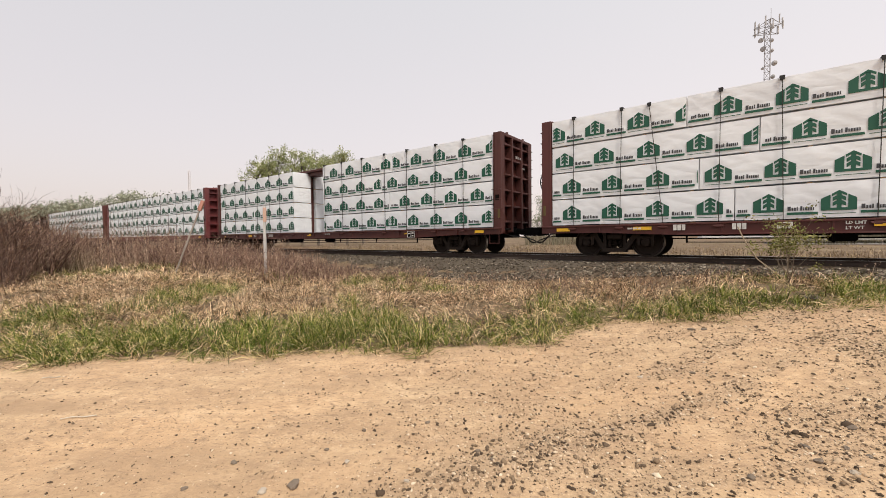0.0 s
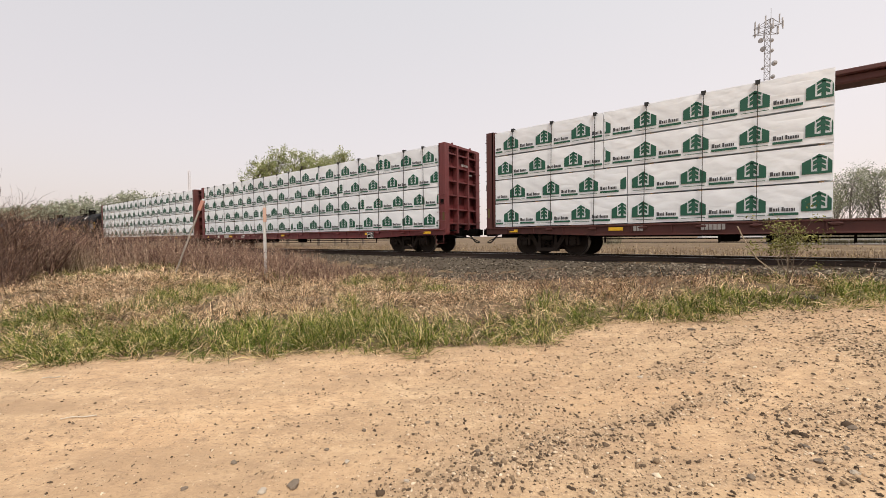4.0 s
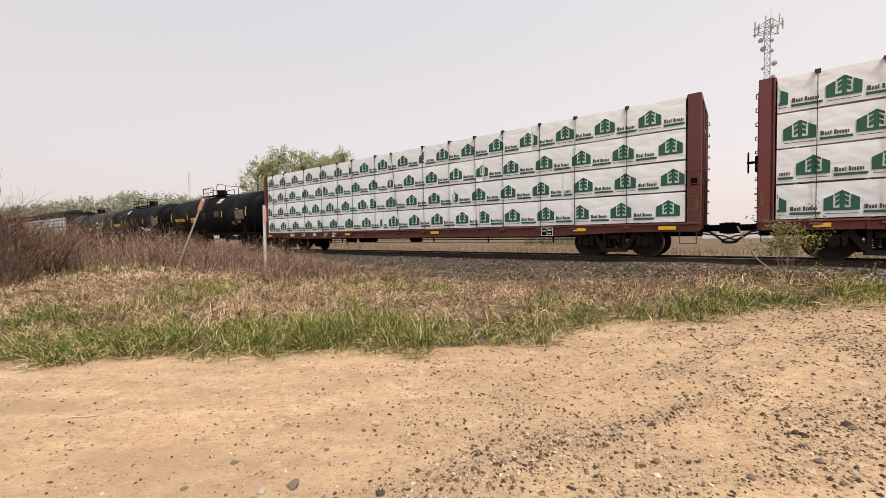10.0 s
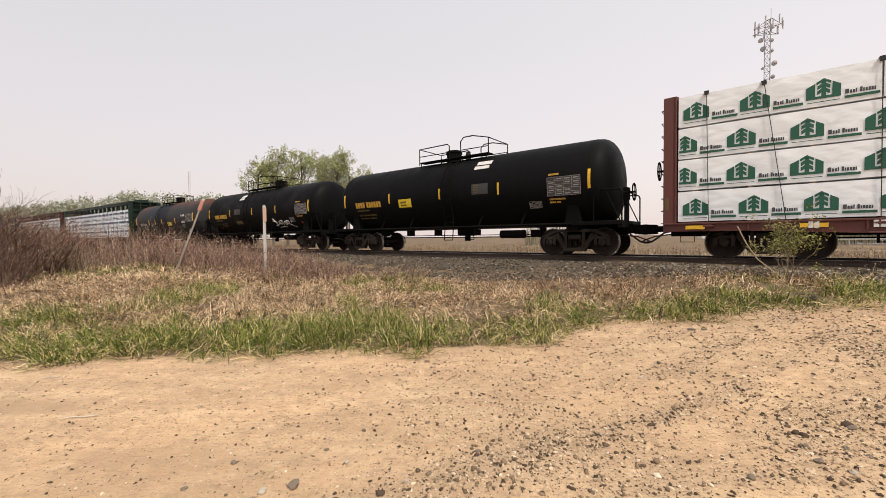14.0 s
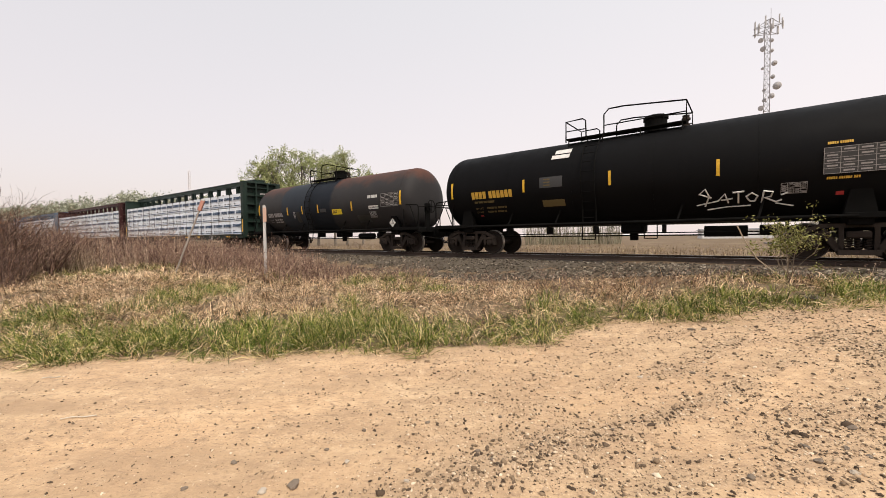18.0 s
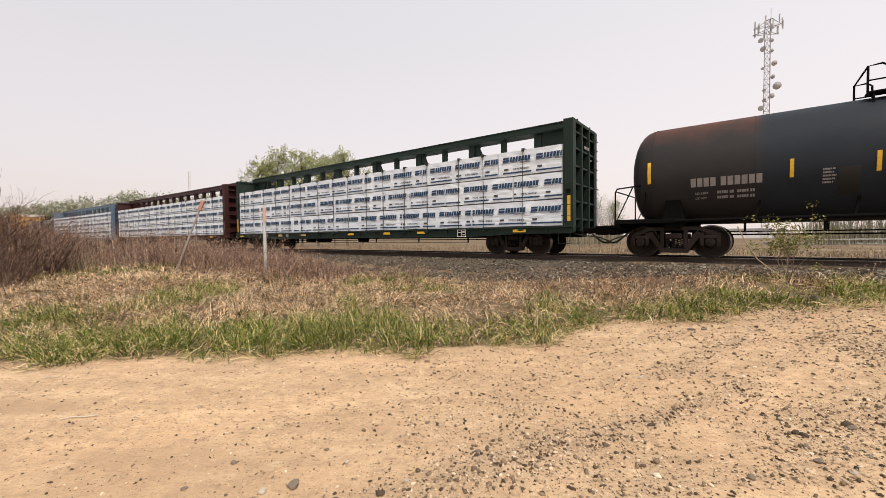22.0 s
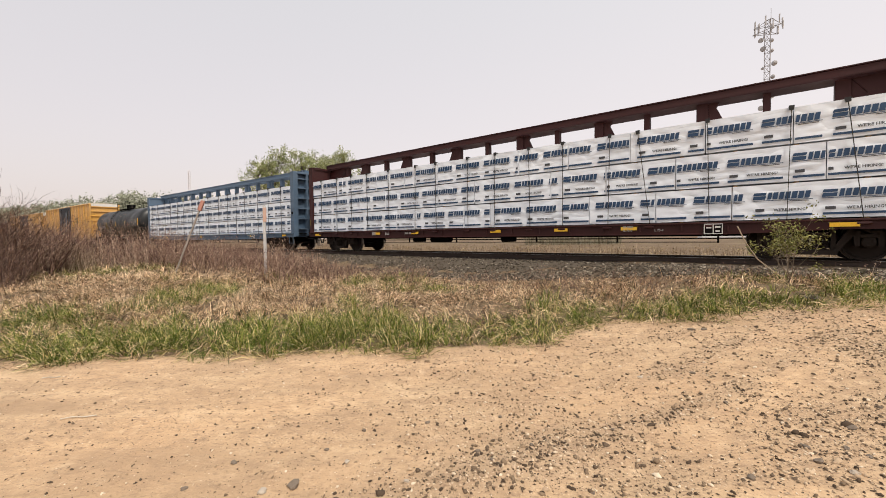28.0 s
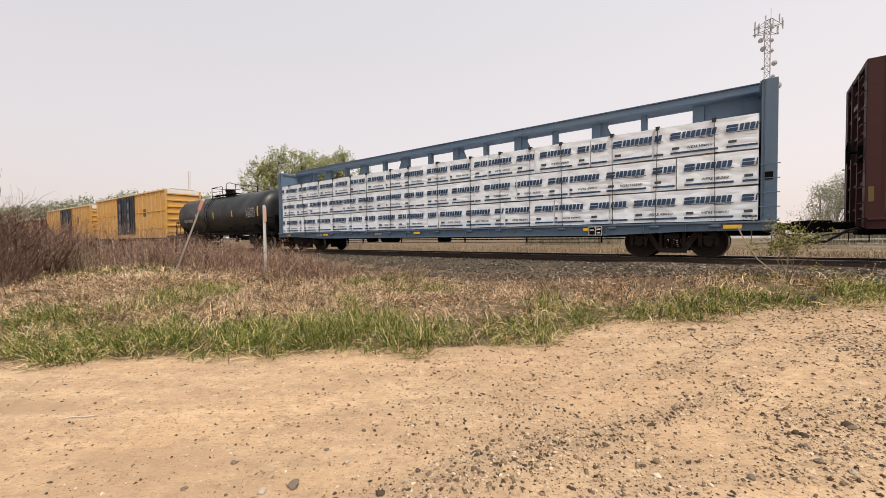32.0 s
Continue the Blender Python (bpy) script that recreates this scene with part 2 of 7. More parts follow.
def _calc(m, op, a, b=None, c=None):
    x = m.node_tree.nodes.new("ShaderNodeMath")
    x.operation = op
    for i, v in enumerate((a, b, c)):
        if v is None:
            continue
        if isinstance(v, bpy.types.NodeSocket):
            m.node_tree.links.new(v, x.inputs[i])
        else:
            x.inputs[i].default_value = v
    return x.outputs[0]


def wrap_material(name, color, crease, folds):
    """Woven plastic lumber wrap: nearly white, crumpled in long diagonal folds."""
    m = mat(name, color, 0.48)
    n1 = noise_tex(m, 1.1, 4, 0.5)
    n2 = noise_tex(m, 3.2, 5, 0.52, stretch=(0.8, 1.0, 1.15))
    c = mix(m, ramp(m, n1, [(0.3, (0, 0, 0)), (0.7, (1, 1, 1))]), color, tuple(0.90 * k for k in color))
    # crumple shading put into the colour: a darker white on the bump's noise
    c = mix(m, ramp(m, n2, [(0.55, (0, 0, 0)), (0.72, (0.5, 0.5, 0.5))]), c, tuple(0.84 * k for k in color))
    info = m.node_tree.nodes.new("ShaderNodeObjectInfo")
    c = mix(m, info.outputs["Random"], c, mix(m, 1.0, c, (0.93, 0.93, 0.945), "MULTIPLY"))
    wire(m, c, "Base Color")
    ms = m.node_tree.nodes.new("ShaderNodeTexWave")
    ms.inputs["Scale"].default_value, ms.inputs["Distortion"].default_value = 0.9, 9.0
    ms.inputs["Detail"].default_value, ms.inputs["Detail Scale"].default_value = 3.0, 1.4
    mp = m.node_tree.nodes.new("ShaderNodeMapping")
    mp.inputs["Rotation"].default_value = (0, radians(52), 0)
    co = m.node_tree.nodes.new("ShaderNodeTexCoord")
    m.node_tree.links.new(co.outputs["Object"], mp.inputs["Vector"])
    m.node_tree.links.new(mp.outputs[0], ms.inputs["Vector"])
    add = m.node_tree.nodes.new("ShaderNodeMath")
    add.operation = "MULTIPLY_ADD"
    add.inputs[1].default_value = 0.22
    m.node_tree.links.new(ms.outputs["Fac"], add.inputs[0])
    m.node_tree.links.new(_calc(m, "MULTIPLY", n2, 0.6), add.inputs[2])
    height = add.outputs[0]
    for turn, size, weight in ((40, 1.5, 0.30 * folds), (-55, 1.1, 0.28 * folds)):      # sharp folds, dragged out by the straps
        fold = m.node_tree.nodes.new("ShaderNodeTexNoise")
        fold.inputs["Scale"].default_value, fold.inputs["Detail"].default_value = size, 1.5
        mq = m.node_tree.nodes.new("ShaderNodeMapping")
        mq.inputs["Rotation"].default_value, mq.inputs["Scale"].default_value = (0, radians(turn), 0), (0.5, 1.0, 1.5)
        m.node_tree.links.new(co.outputs["Object"], mq.inputs["Vector"])
        m.node_tree.links.new(mq.outputs[0], fold.inputs["Vector"])
        line = _calc(m, "MINIMUM", _calc(m, "MULTIPLY", _calc(m, "ABSOLUTE", _calc(m, "SUBTRACT", fold.outputs["Fac"], 0.5)), 9.0), 1.0)
        height = _calc(m, "MULTIPLY_ADD", line, weight, height)
    bump(m, height, crease, 0.022)
    return m


P_WRAP = wrap_material("white_lumber_wrap", (0.80, 0.832, 0.855), 0.6, 1.4)
P_WRAP_B = wrap_material("bluish_white_lumber_wrap", (0.785, 0.835, 0.885), 0.85, 2.3)

# tank shell with a band of fresh dark paint and rust along its top
P_RUSTTANK = mat("patchy_rusted_tank_paint", (0.05, 0.05, 0.055), 0.6)
_geo = P_RUSTTANK.node_tree.nodes.new("ShaderNodeTexCoord")
_sep = P_RUSTTANK.node_tree.nodes.new("ShaderNodeSeparateXYZ")
P_RUSTTANK.node_tree.links.new(_geo.outputs["Object"], _sep.inputs[0])
_n1 = noise_tex(P_RUSTTANK, 1.3, 6, 0.65)
_n2 = noise_tex(P_RUSTTANK, 6, 7, 0.7)


_grey = mix(P_RUSTTANK, _n1, (0.022, 0.021, 0.022), (0.038, 0.036, 0.036))
_rustc = mix(P_RUSTTANK, _n2, (0.060, 0.027, 0.019), (0.105, 0.046, 0.032))
_up = _calc(P_RUSTTANK, "MULTIPLY_ADD", _n1, 1.3, _sep.outputs["Z"])
_rm = ramp(P_RUSTTANK, _calc(P_RUSTTANK, "MULTIPLY_ADD", _up, 0.5, -0.35), [(0.36, (0, 0, 0)), (0.70, (1, 1, 1))])
_c = mix(P_RUSTTANK, _rm, _grey, _rustc)
_ax = _calc(P_RUSTTANK, "ABSOLUTE", _calc(P_RUSTTANK, "ADD", _sep.outputs["X"], _calc(P_RUSTTANK, "MULTIPLY_ADD", _n1, 0.5, 0.95)))
_band = ramp(P_RUSTTANK, _calc(P_RUSTTANK, "MULTIPLY", _ax, 0.25), [(0.55, (1, 1, 1)), (0.60, (0, 0, 0))])
_fresh = ramp(P_RUSTTANK, _calc(P_RUSTTANK, "MULTIPLY_ADD", _sep.outputs["X"], 0.25, 0.5), [(0.20, (0, 0, 0)), (0.235, (1, 1, 1))])
_c = mix(P_RUSTTANK, _band, _c, mix(P_RUSTTANK, _fresh, mix(P_RUSTTANK, _n1, (0.013, 0.017, 0.023), (0.030, 0.036, 0.045)), mix(P_RUSTTANK, _n1, (0.005, 0.007, 0.010), (0.015, 0.019, 0.027))))
wire(P_RUSTTANK, _c, "Base Color")
P_RUSTTANK.node_tree.nodes["Principled BSDF"].inputs["Specular IOR Level"].default_value = 0.12
bump(P_RUSTTANK, _n2, 0.2, 0.004)

# ---- rolling stock ----
DECK = 1.00             # deck above the rail
ROLLING = []            # (thing, local pose on its car, car's place in the train, half the truck spacing)
TURNING = []            # wheelsets, with their poses on the truck
WHEEL_R = 0.457


def wheelset_mesh():
    sh = Shape()
    for sg in (-1, 1):
        prof = [(0.685, 0.09), (0.685, 0.484), (0.712, 0.486), (0.730, 0.462), (0.822, 0.452), (0.822, 0.405), (0.780, 0.385), (0.772, 0.16), (0.835, 0.13), (0.835, 0.09)]
        sh.lathe([(sg * a, r) for a, r in prof], 28, axis="y")
        sh.lathe([(sg * 1.00, 0.125), (sg * 1.10, 0.125), (sg * 1.115, 0.10)], 14, axis="y")
        for k in range(3):
            t = 2 * math.pi * k / 3
            sh.rod((math.sin(t) * 0.07, sg * 1.115, math.cos(t) * 0.07), (math.sin(t) * 0.07, sg * 1.14, math.cos(t) * 0.07), 0.022, 6)
    sh.rod((0, -1.05, 0), (0, 1.05, 0), 0.085, 12)
    me = sh.mesh("wheelset", P_TRUCK, True)
    me.materials.append(P_RIM)                  # worn bright tread and rim edge
    for f in me.polygons:
        c = f.center
        if math.hypot(c.x, c.z) > 0.436 and abs(c.y) > 0.70:
            f.material_index = 1
    return me


def side_frame_mesh():
    sh = Shape()
    y0, y1 = -0.085, 0.085
    sh.plate([(-1.13, 0.57), (-0.62, 0.80), (0.62, 0.80), (1.13, 0.57), (1.13, 0.68), (0.66, 0.90), (-0.66, 0.90), (-1.13, 0.68)], y0, y1)
    for sg in (-1, 1):
        sh.plate([(sg * a, z) for a, z in ((1.13, 0.36), (1.13, 0.62), (1.03, 0.66), (1.04, 0.36))], y0, y1)
        sh.plate([(sg * a, z) for a, z in ((0.66, 0.36), (0.74, 0.36), (0.75, 0.72), (0.62, 0.72))], y0, y1)
        sh.plate([(sg * a, z) for a, z in ((0.70, 0.70), (0.34, 0.16), (0.22, 0.18), (0.56, 0.78))], y0, y1)
        sh.plate([(sg * a, z) for a, z in ((0.25, 0.28), (0.34, 0.28), (0.34, 0.80), (0.25, 0.80))], y0, y1)
        sh.box((sg * 0.889, 0, 0.60), (0.30, 0.20, 0.10), 0.02)
    sh.plate([(-0.36, 0.15), (0.36, 0.15), (0.36, 0.27), (-0.36, 0.27)], y0 - 0.06, y1 + 0.06)
    return sh.mesh("side_frame", P_TRUCK)


def spring_mesh():
    sh = Shape()
    for dx in (-0.17, 0.0, 0.17):
        pts = []
        for i in range(31):
            t = i / 30 * 5 * 2 * math.pi
            pts.append((dx + math.cos(t) * 0.062, math.sin(t) * 0.062, 0.27 + 0.30 * i / 30))
        sh.pipe(pts, 0.016, 4)
    return sh.mesh("spring", P_TRUCK)


def bolster_mesh():
    sh = Shape()
    sh.box((0, 0, 0.63), (0.42, 2.30, 0.16), 0.03)
    sh.lathe([(-0.12, 0.24), (0.12, 0.24)], 16, Matrix.Translation((0, 0, 0.76)) @ Matrix.Rotation(radians(90), 4, "Y"))
    for sg in (-1, 1):
        sh.box((sg * 0.42, 0, 0.42), (0.09, 1.5, 0.16), 0.02)
        for s2 in (-1, 1):
            sh.box((sg * 0.40, s2 * 0.75, 0.44), (0.07, 0.10, 0.34), 0.01)
    return sh.mesh("truck", P_TRUCK)


ME_WHEEL, ME_FRAME, ME_SPRING, ME_BOLSTER = wheelset_mesh(), side_frame_mesh(), spring_mesh(), bolster_mesh()


def truck(parent, x):
    t = part("truck", ME_BOLSTER, None, parent, "grimy cast steel two-axle truck", pose(x, 0, 0))
    for sg in (-1, 1):
        part("side_frame", ME_FRAME, None, t, at=pose(0, sg * 1.02, 0))
        part("spring", ME_SPRING, None, t, at=pose(0, sg * 1.02, 0))
        w = part("wheelset", ME_WHEEL, None, t, at=pose(sg * 0.889, 0, WHEEL_R))
        TURNING.append((w, sg * 0.889))
    return t


def coupler_mesh():
    sh = Shape()
    sh.box((0.22, 0, 0.86), (0.75, 0.15, 0.19), 0.03)
    sh.plate([(0.50, 0.70), (0.86, 0.68), (0.90, 0.74), (0.90, 0.98), (0.86, 1.02), (0.50, 1.00)], -0.16, 0.13)
    sh.plate([(0.74, 0.72), (0.98, 0.74), (0.98, 0.98), (0.74, 1.0)], 0.05, 0.20)
    sh.box((-0.10, 0, 0.86), (0.10, 0.62, 0.40), 0.02)
    return sh.mesh("coupler", P_FRAME)


def hose_mesh():
    sh = Shape()
    sh.pipe([(0.0, 0.30, 0.80), (0.25, 0.30, 0.74), (0.45, 0.24, 0.58), (0.62, 0.14, 0.46), (0.78, 0.04, 0.42), (0.92, 0.0, 0.44)], 0.032, 6)
    sh.pipe([(-0.2, -0.42, 0.78), (0.05, -0.42, 0.70), (0.35, -0.36, 0.66), (0.62, -0.22, 0.62), (0.85, -0.1, 0.52), (0.95, -0.05, 0.46)], 0.022, 6)
    return sh.mesh("air_hose", P_CARDBOARD, True)


ME_COUPLER, ME_HOSE = coupler_mesh(), hose_mesh()


def couplers(parent, half):
    for rz in (0, 180):
        m = pose(0, 0, 0, 0, 0, rz) @ pose(half, 0, 0)
        part("coupler", ME_COUPLER, None, parent, at=m)
        part("air_hose", ME_HOSE, None, parent, "black rubber air hose", m)


def bars_mesh(words, h, material, face=None, y=-0.002):
    """Writing shown as plain bars, one a character: widths in characters, a blank for a gap."""
    key = ("bars", words, h, material.name, face)
    if key in LETTERS:
        return LETTERS[key]
    sh, x, w = Shape(), 0.0, h * 0.62
    for ch in words:
        if ch != " ":
            sh.box((x + w * 0.42, 0, h / 2), (w * 0.80, 0.003, h))
        x += w * (1.0 if ch != " " else 0.55)
    LETTERS[key] = sh.mesh("lettering_bars", material)
    return LETTERS[key]


SHARED = {}


def shared(key, make):
    if key not in SHARED:
        SHARED[key] = make()
    return SHARED[key]


def rect(w, h, material, t=0.004):
    return shared(("rect", w, h, material.name, t), lambda: Shape().box((0, 0, 0), (w, t, h)).mesh("plate", material))


BULK_L = 11.5            # half the length over the bulkheads
TOP = 4.59


def end_frame(car, material, at):
    """A bulkhead with its posts, ribs and grab irons; x points out of the car, its outer face at 0."""
    z0, mid, n = 0.78, (0.78 + TOP) / 2, material.name
    sh = lambda key, make: shared((key, n), lambda: make().mesh(key, material))
    b = part("bulkhead", sh("bulkhead", lambda: Shape().plate([(-0.30, z0), (-0.25, z0), (-0.25, TOP - 0.02), (-0.30, TOP - 0.02)], -1.36, 1.36)), None, car, at=at)
    for sg in (-1, 1):
        part("corner_post", sh("corner_post", lambda: Shape().box((-0.165, 0, mid), (0.33, 0.13, TOP - z0), 0.012)), None, b, at=pose(0, sg * 1.295, 0))
        part("flange", sh("flange", lambda: Shape().box((-0.02, 0, mid), (0.035, 0.20, TOP - z0 - 0.06), 0.008)), None, b, at=pose(0, sg * 1.16, 0))
        part("cap_gusset", sh("cap_gusset", lambda: Shape().plate([(-0.30, TOP), (-0.05, TOP), (-0.05, TOP - 0.32), (-0.30, TOP - 0.02)], -0.02, 0.02)), None, b, at=pose(0, sg * 1.03, 0))
        part("lug", sh("lug", lambda: Shape().box((-0.1, 0, TOP + 0.05), (0.1, 0.05, 0.10), 0.01)), None, b, at=pose(0, sg * 0.7, 0))
        part("stiffener", sh("stiffener", lambda: Shape().box((-0.12, 0, mid), (0.26, 0.10, TOP - z0 - 0.1), 0.01)), None, b, at=pose(0, sg * 0.42, 0))
    for z in (1.25, 1.85, 2.45, 3.05, 3.65, 4.2):
        part("rib", sh("rib", lambda: Shape().box((-0.15, 0, 0), (0.22, 2.3, 0.07), 0.01)), None, b, at=pose(0, 0, z))
    part("cap", sh("cap", lambda: Shape().box((-0.18, 0, TOP - 0.05), (0.36, 2.52, 0.12), 0.015)), None, b)
    rung = sh("grab_iron", lambda: Shape().pipe([(0.0, -0.21, 0), (0.07, -0.21, 0), (0.07, 0.21, 0), (0.0, 0.21, 0)], 0.012, 5))
    for i in range(10):
        part("grab_iron", rung, None, b, at=pose(-0.02, 1.12, 1.0 + 0.36 * i))
    for i in range(5):
        part("grab_iron", rung, None, b, at=pose(-0.165, -1.36, 1.0 + 0.36 * i, 0, 0, -90))
    return b


def ladder_mesh(material, z0, z1, w=0.42, step=0.36):
    sh = Shape()
    z = z0
    while z <= z1:
        sh.pipe([(0.0, -w / 2, z), (0.07, -w / 2, z), (0.07, w / 2, z), (0.0, w / 2, z)], 0.012, 5)
        z += step
    return sh.mesh("ladder", material)


def brake_wheel_mesh():
    sh = Shape()
    pts = [(0.0, math.cos(k * math.pi / 8) * 0.27, math.sin(k * math.pi / 8) * 0.27) for k in range(17)]
    sh.pipe(pts, 0.02, 6)
    for k in range(4):
        sh.rod((0, 0, 0), (0, math.cos(k * math.pi / 2) * 0.27, math.sin(k * math.pi / 2) * 0.27), 0.013, 5)
    sh.rod((-0.22, 0, 0), (0.03, 0, 0), 0.035, 8)
    sh.box((-0.22, 0, -0.05), (0.16, 0.3, 0.42), 0.03)
    return sh.mesh("brake_wheel", P_FRAME)


def sill_mesh(material):
    sh = Shape()
    L = BULK_L - 0.03
    sh.plate([(-L, 0.76), (-9.6, 0.76), (-7.4, 0.67), (7.4, 0.67), (9.6, 0.76), (L, 0.76), (L, DECK), (-L, DECK)], -0.03, 0.03)
    sh.box((0, -0.03, DECK - 0.02), (2 * L, 0.12, 0.05), 0.008)
    sh.box((0, -0.03, 0.685), (14.8, 0.10, 0.035), 0.006)
    k = -10.6
    while k < 10.7:
        sh.box((k, -0.045, 0.86), (0.035, 0.05, 0.20), 0.004)
        k += 1.06
    return sh.mesh("side_sill", material)


def underframe_mesh(material):
    sh = Shape()
    L = BULK_L - 0.05
    sh.box((0, 0, 0.80), (2 * L, 0.62, 0.36), 0.02)
    sh.box((0, 0, DECK - 0.035), (2 * L, 2.66, 0.05), 0.0)
    for k in range(-7, 8):
        sh.box((k * 1.45, 0, 0.84), (0.12, 2.66, 0.24), 0.0)
    sh.rod((-3.2, -0.75, 0.62), (-2.2, -0.75, 0.62), 0.17, 12)
    sh.box((-4.0, -0.7, 0.62), (0.5, 0.4, 0.30), 0.04)
    sh.box((0.6, -0.8, 0.60), (0.55, 0.34, 0.26), 0.05)
    sh.rod((-7.2, -1.15, 0.46), (7.2, -1.15, 0.46), 0.013, 5)
    for x in (-7.2, -4.2, -1.6, 1.9, 4.6, 7.2):
        sh.box((x, -1.15, 0.56), (0.05, 0.03, 0.24))
    sh.rod((-8.0, -0.4, 0.56), (8.0, -0.4, 0.56), 0.02, 5)
    return sh.mesh("underframe", P_FRAME)


def center_beam(car, material, style):
    """The centre beam: top chord, posts, and gussets or crossed braces."""
    L, k, n = BULK_L - 0.28, 15, material.name
    sh = lambda key, make: shared((key, n), lambda: make().mesh(key, material))
    if style == "gusset":
        make = lambda: Shape().box((0, 0, TOP + 0.075), (2 * L, 0.78, 0.23), 0.03).box((0, 0, TOP + 0.195), (2 * L, 0.84, 0.03), 0.008)
    else:
        make = lambda: Shape().box((0, 0, TOP + 0.05), (2 * L, 0.92, 0.12), 0.02).box((0, 0, TOP - 0.10), (2 * L, 0.62, 0.20), 0.03)
    beam = part("center_beam", sh("center_beam", make), None, car)
    h = TOP - (0.03 if style == "gusset" else 0.25) - DECK
    for i in range(1, k):
        x = -L + 2 * L * i / k
        wide = style == "gusset" and i % 2 == 0
        w = 0.30 if wide else 0.17
        part("post", sh("post%s" % ("_wide" if wide else ""), lambda: Shape().box((0, 0, DECK + h / 2), (w, 0.24, h), 0.01)), None, beam, at=pose(x, 0, 0))
        if wide:
            part("gusset", sh("gusset", lambda: Shape().plate([(0.10, TOP - 0.03), (0.42, TOP - 0.03), (0.34, TOP - 0.18), (0.55, TOP - 0.64), (0.10, TOP - 0.88)], -0.06, 0.06)), None, beam, at=pose(x, 0, 0, 0, 0, 0 if x > 0 else 180))
        if i % 3 == 1:
            part("eye_bolt", sh("eye_bolt", lambda: Shape().box((0, 0, TOP + (0.23 if style == "gusset" else 0.13)), (0.06, 0.5, 0.06), 0.005)), None, beam, at=pose(x, 0, 0))
    a = 2 * L / k
    if style == "cross":
        for i in range(k):
            if i % 2 == 1 or i == 0:
                part("brace", sh("brace", lambda: Shape().plate([(0.02, DECK), (0.16, DECK), (a - 0.02, TOP - 0.3), (a - 0.16, TOP - 0.3)], -0.09, -0.01)), None, beam, at=pose(-L + a * i, 0, 0))
                part("brace", sh("brace_back", lambda: Shape().plate([(a - 0.02, DECK), (a - 0.16, DECK), (0.02, TOP - 0.3), (0.16, TOP - 0.3)], 0.01, 0.09)), None, beam, at=pose(-L + a * i, 0, 0))
    else:
        for rz in (0, 180):
            part("web_plate", sh("web_plate", lambda: Shape().plate([(L, DECK), (L - 1.2, DECK), (L - 0.6, TOP - 0.80), (L, TOP - 0.80)], -0.05, 0.05)), None, beam, at=pose(0, 0, 0, 0, 0, rz))
            part("end_gusset", sh("end_gusset", lambda: Shape().plate([(L, TOP - 0.79), (L - 1.25, TOP - 0.79), (L - 1.05, TOP - 0.45), (L - 1.35, TOP - 0.03), (L, TOP - 0.03)], -0.10, 0.10)), None, beam, at=pose(0, 0, 0, 0, 0, rz))
    return beam


def winch_mesh(material):
    sh = Shape()
    sh.box((0, 0, 0), (0.16, 0.10, 0.10), 0.02)
    sh.rod((-0.12, -0.02, 0.0), (0.12, -0.02, 0.0), 0.035, 8)
    return sh.mesh("winch", material)


def cable_mesh(h):
    sh = Shape()
    sh.rod((0, 0, 0), (0, 0, h), 0.011, 4)
    return sh.mesh("tie_cable", P_STRAP)


def guard_mesh():
    sh = Shape()
    sh.plate([(-0.045, -0.075), (0.045, -0.075), (0.055, 0.035), (-0.055, 0.035)], -0.025, 0.0)
    sh.box((0, 0.08, 0.025), (0.105, 0.18, 0.022), 0.006)
    return sh.mesh("corner_guard", P_CARDBOARD)


# ---- packs of lumber ----
def pack_mesh(length, h, depth, material, seed, amp):
    """A wrapped pack: a box with a crumpled outer skin, its outer face at y = 0, from x = 0, z = 0."""
    rnd = np.random.RandomState(seed)
    nx, nz = max(6, int(length / 0.16)), 7
    vs, fs = [], []
    ph = rnd.rand(8) * 6.28
    for j in range(nz + 1):
        for i in range(nx + 1):
            u, w = i / nx, j / nz
            x, z = u * length, w * h
            edge = min(u * length, (1 - u) * length, w * h * 2, (1 - w) * h * 2)
            k = min(1.0, edge / 0.12)
            d = amp * k * (math.sin(x * 3.1 + z * 4.0 + ph[0]) * 0.5 + math.sin(x * 7.7 - z * 9.0 + ph[1]) * 0.35 + math.sin(x * 15 + z * 17 + ph[2]) * 0.25 + 1.1)
            d += 0.012 * (1 - k)
            sag = 0.012 * math.sin(x * 2.3 + ph[3]) * (1 - w) * 0.5
            vs.append((x, d, z + (sag if j == 0 else 0)))
    for j in range(nz):
        for i in range(nx):
            a = j * (nx + 1) + i
            fs.append((a, a + 1, a + nx + 2, a + nx + 1))
    k = len(vs)
    for z in (0, h):
        for x in (0, length):
            vs.append((x, depth, z))
    tl, tr = nz * (nx + 1), nz * (nx + 1) + nx
    fs.append(tuple([tl + i for i in range(nx + 1)] + [k + 3, k + 2]))
    fs.append(tuple([i for i in reversed(range(nx + 1))] + [k, k + 1]))
    fs.append(tuple([j * (nx + 1) for j in range(nz + 1)] + [k + 2, k]))
    fs.append(tuple([j * (nx + 1) + nx for j in reversed(range(nz + 1))] + [k + 1, k + 3]))
    fs.append((k, k + 2, k + 3, k + 1))
    return Shape().add(vs, fs).mesh("wrap", material, True)


